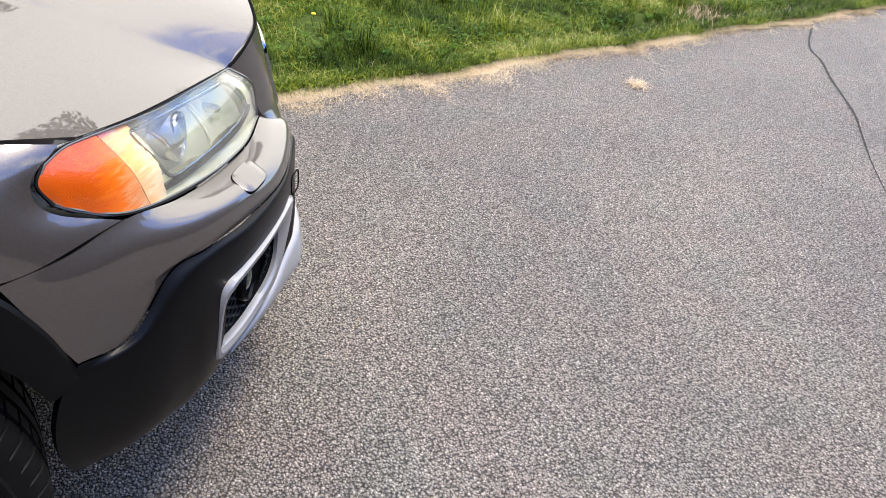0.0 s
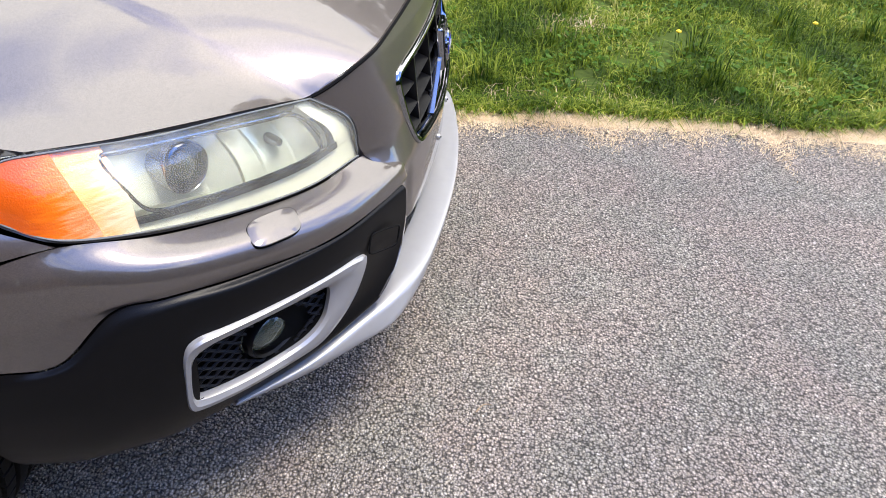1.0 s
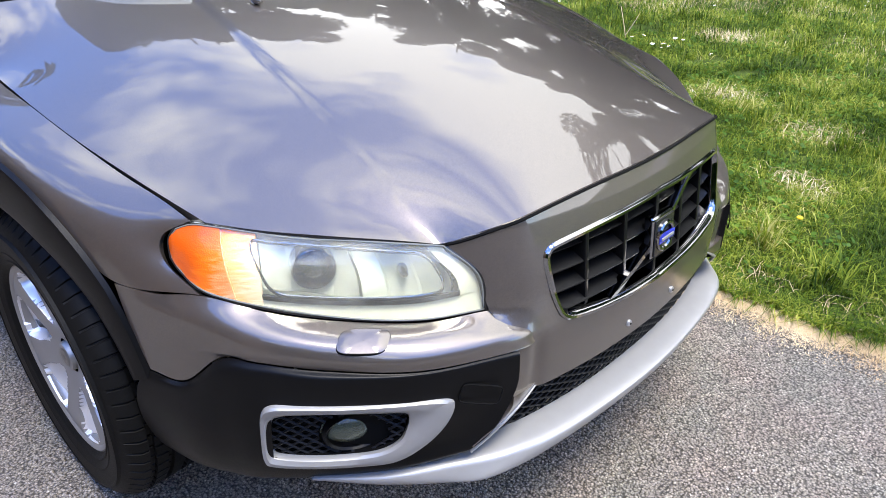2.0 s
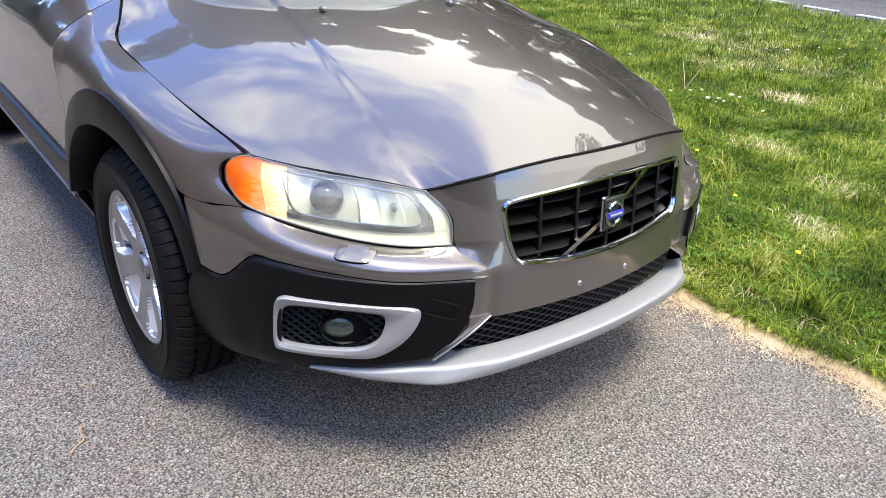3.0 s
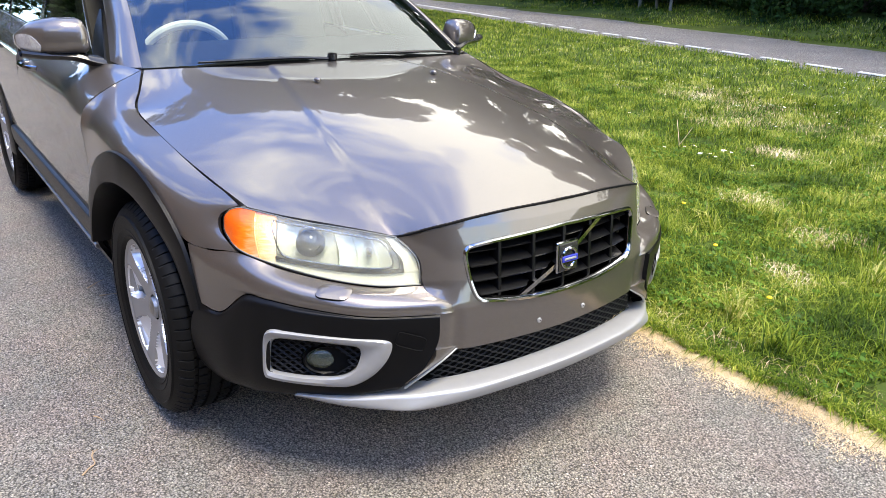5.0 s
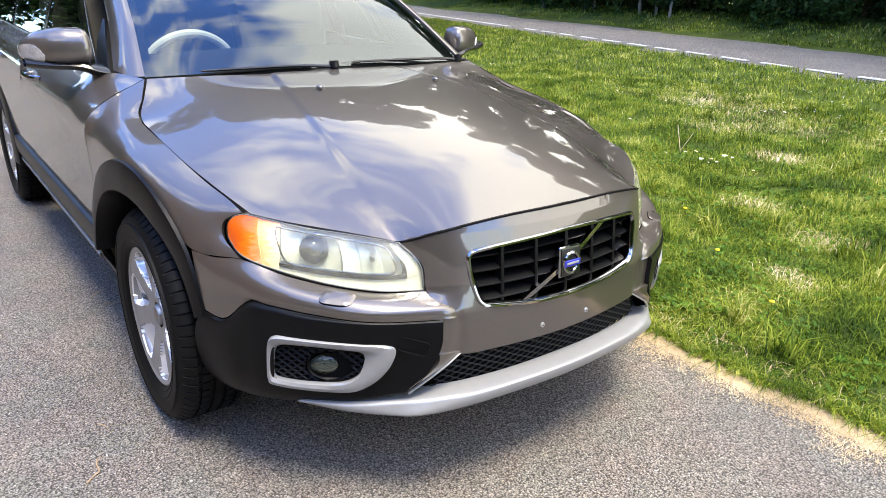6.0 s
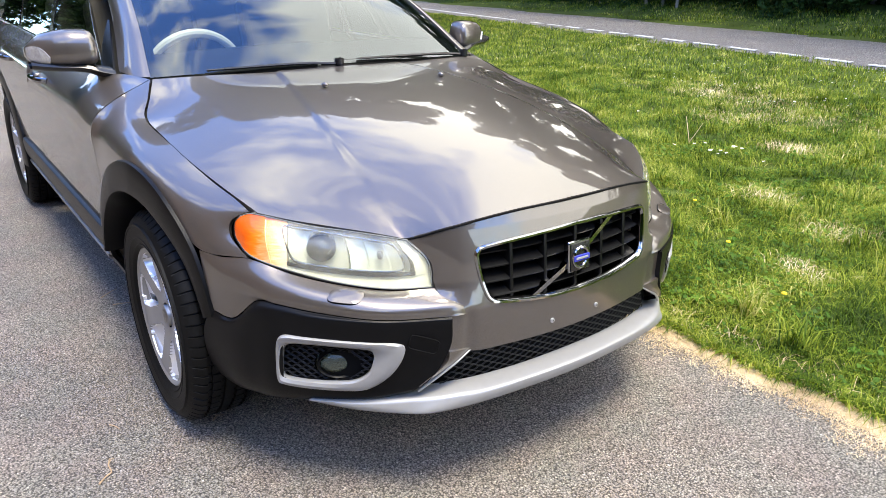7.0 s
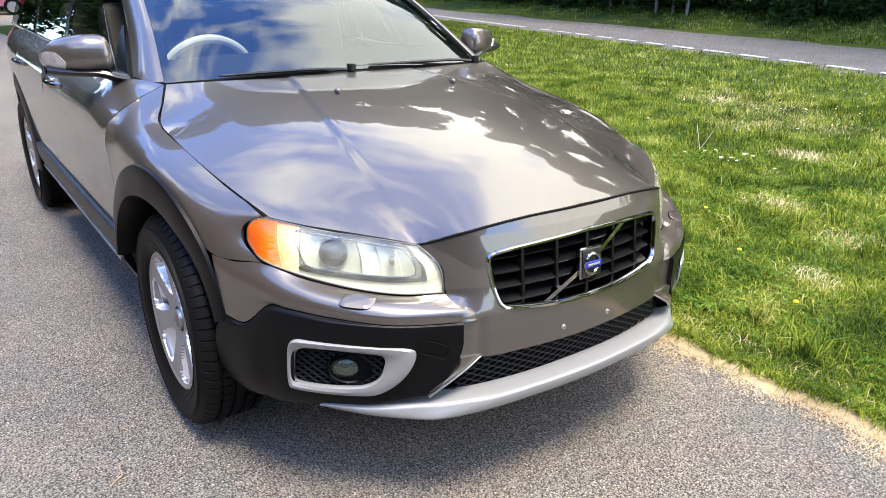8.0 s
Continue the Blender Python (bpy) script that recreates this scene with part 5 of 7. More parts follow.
def side_rows(x0, x1, n):
    rows = []
    for x in np.linspace(x0, x1, n):
        tuck = 0.10 * max(0.0, (-2.6 - x) / 1.3) ** 2
        rows.append([(x, side_y(z) + tuck, z + (belt(x) - 1.0) * max(0.0, (z - 0.5) / 0.5)) for z in SIDE_Z])
    return rows


def side_door(name, x0, x1, label, handle_x):
    doors = []
    for side in (-1, 1):
        hole = lambda c: (c[0] + 2.86) ** 2 + (c[2] - WHEEL_Z) ** 2 < 0.42**2
        rows = side_rows(x0, x1, 6)
        if name == "front_door":                      # its front end leans in towards the windscreen pillar
            rows = [wing_rear(-0.42, -0.693, 0.999, 0.34), wing_rear(-0.53, -0.735, 1.006, 0.34)] + [wing_rear(x, side_y(belt(x)), belt(x), 0.34) for x in np.linspace(-0.64, x1, 6)]
        v, f = panel_mesh(relaxed(grid_of(rows, 40, 50), 8), 0.0025, 0.012, hole=hole)
        if side > 0:
            v, f = flipped(v, f)
        door = arrays(name, v, f, PAINT, car, label)
        doors.append(door)
        if handle_x is None:
            continue
        z = 0.915
        y = side_y(z) * -side
        pts = spline([(handle_x + 0.105, y, z - 0.006), (handle_x + 0.07, y + side * 0.034, z - 0.002), (handle_x - 0.02, y + side * 0.040, z), (handle_x - 0.09, y + side * 0.032, z), (handle_x - 0.115, y, z - 0.002)], 14)
        v, f = tube(pts, 0.013, 8)
        arrays("door_handle", v, f, CHROME, door, "chrome pull handle")
        # lower moulding with its bright line
    return doors


front_doors = side_door("front_door", -0.42, -1.72, "taupe front door", -1.38)
rear_doors = side_door("rear_door", -1.72, -2.62, "taupe rear door", -2.42)
quarters = side_door("rear_quarter", -2.62, -3.85, "taupe rear quarter", None)
CLAD_SIDE = [[(x, -0.882, 0.49), (x, -0.900, 0.478), (x, -0.893, 0.40), (x, -0.868, 0.362)] for x in (-0.47, -1.0, -1.7, -2.37)]
both_sides("side_moulding", CLAD_SIDE, 20, 8, CLAD, (car, car), "black plastic door moulding", gap=0)
LINE_SIDE = [[(x, -0.876, 0.366), (x, -0.884, 0.362), (x, -0.880, 0.346), (x, -0.860, 0.342)] for x in (-0.58, -1.0, -1.7, -2.37)]
both_sides("sill_trim", LINE_SIDE, 20, 8, STEEL, (car, car), "silver sill trim", gap=0)
SILL = [[(x, -0.868, 0.350), (x, -0.850, 0.30), (x, -0.80, 0.255), (x, -0.68, 0.24)] for x in (-0.42, -1.0, -1.7, -2.42)]
both_sides("sill", SILL, 20, 10, CLAD, (car, car), "black sill", gap=0)


# wheel arches
def arch(x0, a0, a1, front):
    for side in (-1, 1):
        loops = []
        for a in np.linspace(radians(a0), radians(a1), 60):
            c, s = math.cos(a), math.sin(a)
            if front:
                ro = float(np.interp(math.degrees(a), [-20, 20, 42, 65, 90, 125, 150, 166], [0.425, 0.430, 0.462, 0.480, 0.490, 0.489, 0.478, 0.450]))
                yb = -float(np.interp(x0 + 0.45 * c, [-0.4, -0.2, 0.0, 0.2, 0.33, 0.42], [0.908, 0.903, 0.887, 0.862, 0.838, 0.828]))
            else:
                ro, yb = 0.488, -0.888 + 0.05 * max(0, -c)
            ri = 0.392 if not front else float(np.interp(math.degrees(a), [20, 60, 90, 200], [0.382, 0.392, 0.396, 0.396]))
            prof = [(ro, -0.002), (ro - 0.003, 0.007), (ro - 0.012, 0.011), (0.5 * (ro + ri), 0.016), (ri + 0.014, 0.020), (ri + 0.004, 0.018), (ri, 0.008), (ri - 0.002, -0.10)]
            loops.append([(x0 + r * c, (yb - d) * -side, WHEEL_Z + r * s) for r, d in prof])
        g = np.array(loops)
        k = 8
        v = g.reshape(-1, 3)
        f = [(i * k + j, i * k + j + 1, (i + 1) * k + j + 1, (i + 1) * k + j) for i in range(59) for j in range(k - 1)]
        if side > 0:
            f = [q[::-1] for q in f]
        arrays("wheel_arch", v, f, CLAD, car, "black plastic wheel arch moulding")
        # liner inside
        inner_v, inner_f = [], []
        for a in np.linspace(radians(24), radians(172), 30):
            for y in (-0.80, -0.55):
                inner_v.append((x0 + 0.41 * math.cos(a), y * -side, WHEEL_Z + 0.41 * math.sin(a)))
        inner_f = [(2 * i, 2 * i + 1, 2 * i + 3, 2 * i + 2) for i in range(29)]
        arrays("arch_liner", inner_v, inner_f, LINER, car)
        disc = [(x0 + 0.41 * math.cos(a), -0.55 * -side, WHEEL_Z + 0.41 * math.sin(a)) for a in np.linspace(radians(-12), radians(192), 30)]
        arrays("arch_wall", disc, [tuple(range(30))], LINER, car, smooth=False)


arch(0.0, 20.5, 164, True)
arch(-2.86, -2, 190, False)

# glass, pillars and roof
WS = [
    [(-0.41, 0, 1.006), (-0.417, -0.30, 1.006), (-0.435, -0.55, 1.002), (-0.47, -0.682, 0.996)],
    [(-0.640, 0, 1.205), (-0.650, -0.28, 1.200), (-0.680, -0.50, 1.185), (-0.74, -0.630, 1.165)],
    [(-1.000, 0, 1.385), (-1.005, -0.26, 1.378), (-1.030, -0.46, 1.360), (-1.08, -0.580, 1.335)],
    [(-1.330, 0, 1.495), (-1.330, -0.24, 1.490), (-1.345, -0.42, 1.475), (-1.37, -0.545, 1.450)],
]
g = grid_of(across(WS), 30, 50)
v, f = panel_mesh(g, 0.0, 0.005)
screen = arrays("windscreen", v, f, PANE, car, "windscreen reflecting sky and clouds")
screen.visible_shadow = False
# dark band printed round the edge, just inside the glass
u = np.array([0.5, 0, 0.86])
for sl in (g[:, 0:3], g[:, -3:], g[0:5, :]):
    v, f = panel_mesh(sl - 0.008 * u, 0.0, 0.0)
    arrays("screen_border", v, f, BLACK, screen)
PILLAR = [
    [(-0.465, -0.680, 1.000), (-0.475, -0.710, 1.000), (-0.53, -0.735, 1.004), (-0.60, -0.748, 1.010)],
    [(-0.740, -0.628, 1.172), (-0.75, -0.652, 1.172), (-0.79, -0.676, 1.165), (-0.87, -0.684, 1.155)],
    [(-1.080, -0.578, 1.343), (-1.09, -0.602, 1.345), (-1.12, -0.622, 1.335), (-1.18, -0.630, 1.325)],
    [(-1.370, -0.543, 1.458), (-1.38, -0.562, 1.460), (-1.41, -0.585, 1.450), (-1.46, -0.594, 1.440)],
]
both_sides("windscreen_pillar", PILLAR, 30, 10, PAINT, (car, car), gap=0.001)
ROOF = [[(-1.33, 0, 1.502), (-1.33, -0.3, 1.497), (-1.37, -0.50, 1.474), (-1.46, -0.594, 1.440)], [(-2.1, 0, 1.545), (-2.1, -0.3, 1.538), (-2.1, -0.53, 1.515), (-2.1, -0.605, 1.470)], [(-3.0, 0, 1.535), (-3.0, -0.3, 1.528), (-3.0, -0.53, 1.505), (-3.0, -0.605, 1.462)], [(-3.65, 0, 1.49), (-3.65, -0.3, 1.48), (-3.62, -0.48, 1.46), (-3.6, -0.56, 1.43)]]
arrays("roof", *panel_mesh(grid_of(across(ROOF), 20, 50), 0.002, 0.02), PAINT, car, "taupe roof")
for side in (-1, 1):
    v, f = tube(spline([(-1.5, side * 0.55, 1.49), (-1.62, side * 0.56, 1.545), (-2.6, side * 0.57, 1.575), (-3.4, side * 0.55, 1.54), (-3.5, side * 0.54, 1.49)], 30), 0.014, 8)
    arrays("roof_rail", v, f, SILVER, car, "silver roof rail")


def window_rows(x0, x1, t0, t1, off=0.0):
    """A side window from the belt line (x0 to x1) to the roof (t0 to t1)."""
    rows = []
    for s in np.linspace(0, 1, 5):
        y = -(0.775 - 0.175 * s + 0.02 * math.sin(math.pi * s)) + off
        rows.append([(x0 + (t0 - x0) * s + ((x1 + (t1 - x1) * s) - (x0 + (t0 - x0) * s)) * f, y, 1.012 + 0.018 * (-0.6 - (x0 + (x1 - x0) * f)) * (1 - s) + 0.425 * s) for f in (0, 0.33, 0.67, 1.0)])
    return rows


for doors, (x0, x1, t0, t1) in ((front_doors, (-0.72, -1.68, -1.50, -1.74)), (rear_doors, (-1.76, -2.60, -1.80, -2.66)), (quarters, (-2.68, -3.62, -2.72, -3.45))):
    v, f = panel_mesh(grid_of(window_rows(x0, x1, t0, t1), 12, 16), 0.0, 0.004)
    for door, (v, f) in zip(doors, ((v, f), flipped(v, f))):
        arrays("window", v, f, PANE, door, "side window reflecting trees").visible_shadow = False
for x in (-1.72, -2.64):
    rows = [[(x + 0.035 - (0.045 if x > -2 else 0.06) * s, -(0.778 - 0.175 * s + 0.02 * math.sin(math.pi * s)), 1.02 + 0.43 * s), (x - 0.045 - (0.045 if x > -2 else 0.06) * s, -(0.778 - 0.175 * s + 0.02 * math.sin(math.pi * s)), 1.02 + 0.43 * s)] for s in np.linspace(0, 1, 5)]
    both_sides("door_pillar", rows, 10, 3, BLACK, (car, car), gap=0)
TRIM = [[(x, -0.776, 1.008 + 0.018 * (-0.6 - x)), (x, -0.785, 1.006 + 0.018 * (-0.6 - x)), (x, -0.786, 0.996 + 0.018 * (-0.6 - x))] for x in (-0.64, -1.4, -2.4, -3.6)]
both_sides("belt_trim", TRIM, 20, 5, CHROME, (car, car), gap=0)
TAIL = [[(-3.85, -0.80, 0.90), (-3.92, -0.5, 0.92), (-3.95, 0, 0.92)], [(-3.80, -0.80, 0.5), (-3.95, -0.5, 0.48), (-3.98, 0, 0.48)], [(-3.78, -0.78, 0.32), (-3.9, -0.5, 0.28), (-3.93, 0, 0.28)]]
both_sides("tailgate", TAIL, 10, 12, PAINT, (car, car), gap=0)
RGLASS = [[(-3.60, -0.56, 1.43), (-3.64, -0.3, 1.475), (-3.65, 0, 1.485)], [(-3.76, -0.70, 1.12), (-3.84, -0.4, 1.14), (-3.86, 0, 1.14)], [(-3.85, -0.79, 0.91), (-3.92, -0.5, 0.925), (-3.95, 0, 0.925)]]
both_sides("rear_window", RGLASS, 10, 12, BLACK, (car, car), gap=0)
# quarter window corner in the front door
for side, door in ((-1, front_doors[0]), (1, front_doors[1])):
    rows = [[(-0.605, -0.764, 1.016), (-0.66, -0.770, 1.014), (-0.74, -0.775, 1.012)], [(-0.76, -0.725, 1.10), (-0.79, -0.731, 1.098), (-0.83, -0.737, 1.095)], [(-0.90, -0.688, 1.165), (-0.905, -0.69, 1.165), (-0.91, -0.692, 1.165)]]
    v, f = panel_mesh(grid_of(rows, 8, 6), 0.0, 0.008)
    if side > 0:
        v, f = flipped(v, f)
    arrays("mirror_sail", v, f, CLAD, door)


CLEAR = material("clear_lens", (0.55, 0.55, 0.56), 0.12, 0.6, vary=0.35, scale=160, bump=0.5, bump_scale=200)


# door mirrors
def mirror(side):
    near, low = (0.800, 1.074) if side < 0 else (0.765, 1.052)
    # along the arm: depth, height above and below the crease, sweep back
    stations = [(0.0, 0.085, 0.044, 0.034, 0.0), (0.006, 0.110, 0.068, 0.040, 0.0), (0.03, 0.120, 0.076, 0.042, 0.004), (0.08, 0.124, 0.077, 0.042, 0.016), (0.13, 0.116, 0.070, 0.040, 0.034), (0.17, 0.098, 0.056, 0.036, 0.056), (0.195, 0.070, 0.030, 0.028, 0.074), (0.207, 0.036, 0.016, 0.016, 0.088)]
    at = lambda w, k: float(np.interp(w, [q[0] for q in stations], [q[k] for q in stations]))

    def skin(w, t, proud=0.0):
        c, q = math.cos(t), math.sin(t)
        x = -0.675 + (at(w, 1) + proud) * (0.62 * abs(c) ** 0.62 if c > 0 else -0.38 * abs(c) ** 0.5) - at(w, 4)
        z = low + ((at(w, 2) + proud) * abs(q) ** 0.82 if q > 0 else -(at(w, 3) + proud) * abs(q) ** 0.62)
        return (x, (near + w + proud) * side, z)

    loops = [np.array([skin(w, t) for t in np.linspace(0, 2 * math.pi, 48, endpoint=False)]) for w in even(np.array([(q[0], 0, 0) for q in stations]), 16)[:, 0]]
    loops.insert(0, loops[0] * 0.02 + loops[0].mean(0) * 0.98)
    loops.append(loops[-1] * 0.02 + loops[-1].mean(0) * 0.98)
    v, f = sheet_of(loops)
    if side < 0:
        f = [q[::-1] for q in f]
    m = arrays("door_mirror", v, f, PAINT, car, "taupe door mirror with clear indicator", sharp=50)
    foot = [(-0.66, -0.76, 1.000), (-0.66, -0.80, 1.010), (-0.67, -0.85, 1.026), (-0.70, -0.94, 1.030), (-0.73, -1.0, 1.036)]
    v, f = [], []
    for (x, y, z), w, h in zip(spline(foot, 14), np.linspace(0.10, 0.05, 14), np.linspace(0.022, 0.016, 14)):
        for t in np.linspace(0, 2 * math.pi, 12, endpoint=False):
            v.append((x + 0.75 * w * math.cos(t), y * -side, z + h * math.sin(t)))
    f = [(12 * i + k, 12 * i + (k + 1) % 12, 12 * i + 12 + (k + 1) % 12, 12 * i + 12 + k) for i in range(13) for k in range(12)]
    arrays("mirror_foot", v, f, BLACK, m, "black mirror foot")
    g = [[skin(w, t, 0.0025) for t in np.linspace(radians(-78), radians(-6 + 900 * (w - 0.145)), 12)] for w in np.linspace(0.145, 0.204, 14)]
    v, f = panel_mesh(np.array(g), 0, 0.006, centre=np.array([-0.75, 0.9 * side, 1.08]))
    arrays("mirror_indicator", v, f, CLEAR, m, "clear indicator lens")


mirror(-1)
mirror(1)

# scuttle, wipers and washer jets
COWL = [[(-0.362, 0, 0.995), (-0.395, -0.5, 0.992), (-0.415, -0.690, 0.992)], [(-0.38, 0, 0.985), (-0.41, -0.5, 0.983), (-0.44, -0.688, 0.984)], [(-0.42, 0, 1.008), (-0.445, -0.5, 1.004), (-0.478, -0.684, 0.994)]]
arrays("scuttle", *panel_mesh(grid_of(across(COWL), 8, 40), 0, 0.02), CLAD, car, "black plastic scuttle")
for pts in ([(-0.385, 0.0, 1.010), (-0.40, -0.16, 1.018), (-0.415, -0.44, 1.016)], [(-0.41, 0.62, 1.008), (-0.41, 0.50, 1.018), (-0.415, 0.28, 1.020), (-0.415, 0.10, 1.020)]):
    p = spline(pts, 16)
    v, f = tube(p, 0.0065, 6, taper=0.0045)
    w = arrays("wiper", v, f, BLACK, car, "black wiper arm and blade")
    q = p[6:].copy()
    q[:, 0] -= 0.012
    q[:, 2] -= 0.004
    q[:, 1] += np.linspace(0.04, -0.06, len(q)) * np.sign(p[-1, 1] - p[0, 1]) * -1
    v, f = tube(q, 0.0045, 5)
    arrays("wiper_blade", v, f, BLACK, w)
    v, f = lathe([(0.0, -0.016), (0.014, -0.014), (0.018, 0.0), (0.018, 0.02)], 16)
    a = arrays("wiper_cap", v, f, BLACK, w)
    a.matrix_basis = Matrix.Translation(p[0]) @ pose(0, 0, 0, 90, 0, 0)
for y in (-0.237, 0.237):
    bm = bmesh.new()
    bmesh.ops.create_icosphere(bm, subdivisions=2, radius=1.0, matrix=Matrix.Translation((-0.05, y, 0.987)) @ Matrix.Diagonal((0.016, 0.011, 0.009, 1)))
    part("washer_jet", bm, PAINT, car, "small washer jet")


# wheels
def make_wheel():
    w = new("front_wheel")
    w.parent = car
    w["label"] = "six-spoke silver alloy wheel with black tyre"
    R = WHEEL_R
    # tyre: side walls and a tread with grooves round it
    prof = [(0.238, 0.092), (0.244, 0.101), (0.249, 0.1035), (0.251, 0.1015), (0.262, 0.1065), (0.266, 0.1085), (0.268, 0.107), (0.285, 0.110), (0.296, 0.1105), (0.298, 0.1125), (0.302, 0.1125), (0.304, 0.1060), (0.318, 0.0985), (R - 0.010, 0.0885), (R - 0.002, 0.076)]
    prof = [(R - (R - r) * 1.19, y) for r, y in prof]
    back = [(r, -y) for r, y in prof[::-1]]
    tread, groove = [], 0.008
    for y in (0.055, 0.018, -0.018, -0.055):
        tread += [(R, y + 0.0062), (R - groove, y + 0.005), (R - groove, y - 0.005), (R, y - 0.0062)]
    full = [(0.205, 0.086)] + prof + tread + back + [(0.205, -0.086)]
    blocks = 66
    steps = 4 * blocks
    v, f = [], []
    k = len(full)
    for i in range(steps):
        a = 2 * math.pi * (i // 4 + (0.0, 0.80, 0.84, 0.95)[i % 4]) / blocks
        cut = 0.0045 if i % 4 >= 2 else 0.0                 # a narrow sipe between two blocks
        for r, y in full:
            rr = r - (cut if (abs(y) > 0.022 and r > 0.322) else 0.0)
            v.append((rr * math.cos(a), -y, rr * math.sin(a)))
    for i in range(steps):
        n = (i + 1) % steps
        for j in range(k - 1):
            f.append((i * k + j, n * k + j, n * k + j + 1, i * k + j + 1))
    arrays("tyre", v, f, RUBBER, w, "black rubber tyre with tread grooves", sharp=30)
    # rim barrel and lip (outside is towards -y)
    v, f = lathe([(0.182, 0.09), (0.195, 0.06), (0.186, -0.02), (0.193, -0.075), (0.206, -0.090), (0.216, -0.094), (0.2225, -0.091), (0.2235, -0.080)], 96)
    rim = arrays("rim", v, f, ALLOY, w, "silver alloy rim")
    # six flat spokes with polished pockets between them: one sixth, turned round the hub
    nr, na = 34, 49
    radii, angles = np.linspace(0.040, 0.2135, nr), np.linspace(-math.pi / 6, math.pi / 6, na)
    v, deep = [], np.zeros((nr, na))
    for a in range(nr):
        r = radii[a]
        face_y = float(np.interp(r, [0.04, 0.085, 0.14, 0.185, 0.2135], [-0.066, -0.073, -0.082, -0.088, -0.090]))
        wide = float(np.interp(r, [0.078, 0.092, 0.14, 0.186, 0.196, 0.202], [0.0, 0.20, 0.31, 0.33, 0.27, 0.0]))
        for b in range(na):
            t = angles[b]
            off = math.pi / 6 - abs(t)                      # angle from the pocket's middle
            k = max(0.0, 1 - (off / wide) ** 6) if wide > 1e-6 and off < wide else 0.0
            across_pocket = off / 0.33 * (1 if t > 0 else -1)
            slope = float(np.interp(r, [0.08, 0.12, 0.20], [0.040, 0.032, 0.014])) * (1.0 + 0.55 * across_pocket)
            deep[a, b] = min(1.0, 2.6 * k) * slope
            v.append((r * math.sin(t), face_y + deep[a, b], r * math.cos(t)))
    f, index = [], []
    for a in range(nr - 1):
        for b in range(na - 1):
            t, r = 0.5 * (angles[b] + angles[b + 1]), 0.5 * (radii[a] + radii[a + 1])
            off = math.pi / 6 - abs(t)
            if t > 0 and 0.118 < r < 0.186 and 0.13 < off < 0.285 - 0.6 * abs(r - 0.15):
                continue                                     # a slit at one side of the pocket
            f.append((a * na + b, a * na + b + 1, (a + 1) * na + b + 1, (a + 1) * na + b))
            index.append(1 if deep[a : a + 2, b : b + 2].mean() > 0.004 else 0)
    first = arrays("spoke", v, f, [ALLOY, POLISHED], rim, "satin silver spoke with polished pocket", index=index, sharp=40)
    for k in range(1, 6):
        o = new("spoke", first.data)
        o.parent = rim
        o.matrix_basis = pose(0, 0, 0, 0, 60 * k, 0)
    v, f = lathe([(0.0, -0.074), (0.020, -0.076), (0.031, -0.074), (0.034, -0.068), (0.036, -0.05)], 36)
    cap = arrays("centre_cap", v, f, ALLOY, rim, "silver centre cap")
    v, f = lathe([(0.006, -0.0765), (0.014, -0.0785), (0.019, -0.0785), (0.022, -0.0765)], 30)
    arrays("cap_ring", v, f, STEEL, cap)
    for s in range(5):
        a = math.pi / 2 + 2 * math.pi * (s + 0.5) / 5
        v, f = lathe([(0.0, -0.060), (0.010, -0.060), (0.0115, -0.056), (0.0115, -0.02)], 6)
        nut = arrays("wheel_nut", v, f, STEEL, rim)
        nut.matrix_basis = Matrix.Translation((0.056 * math.cos(a), 0.0, 0.056 * math.sin(a)))
        v, f = lathe([(0.019, -0.066), (0.016, -0.05), (0.015, -0.03)], 18)
        cup = arrays("nut_recess", v, f, LINER, rim)
        cup.matrix_basis = Matrix.Translation((0.056 * math.cos(a), 0.0, 0.056 * math.sin(a)))
    # disc coloured black, so the shade behind the slits is in its colour
    v, f = lathe([(0.05, 0.02), (0.06, -0.012), (0.155, -0.012), (0.158, 0.012), (0.05, 0.02)], 48)
    arrays("brake_disc", v, f, LINER, w, "brake disc coloured black for the shade behind the spokes")
    v, f = lathe([(0.20, 0.05), (0.02, 0.05)], 40)
    arrays("wheel_back", v, f, LINER, w)
    return w


wheel = make_wheel()
STEER = 0.0
wheel.matrix_basis = pose(0, -0.780, WHEEL_Z, 0, 10, STEER)
rear = copy_thing(wheel, pose(-2.86, -0.785, WHEEL_Z, 0, 40, 0))
rear.name = "rear_wheel"
for x, turn_deg, rot in ((0.0, 180 + STEER, 20), (-2.86, 180, 55)):
    o = copy_thing(wheel, Matrix.Translation((x, 0.790, WHEEL_Z)) @ pose(0, 0, 0, 0, 0, turn_deg) @ pose(0, 0, 0, 0, rot, 0))
    o.name = "front_wheel" if x == 0 else "rear_wheel"

# floor pan and engine bay
block("floor_pan", (3.8, 1.36, 0.10), pose(-1.85, 0, 0.27), LINER, car, "dark underbody", bevel=0.02)
block("engine_bay", (0.95, 1.04, 0.34), pose(0.18, 0, 0.47), LINER, car, bevel=0.02)
block("bulkhead", (0.05, 1.40, 0.66), pose(-0.48, 0, 0.64), LINER, car, bevel=0.01)

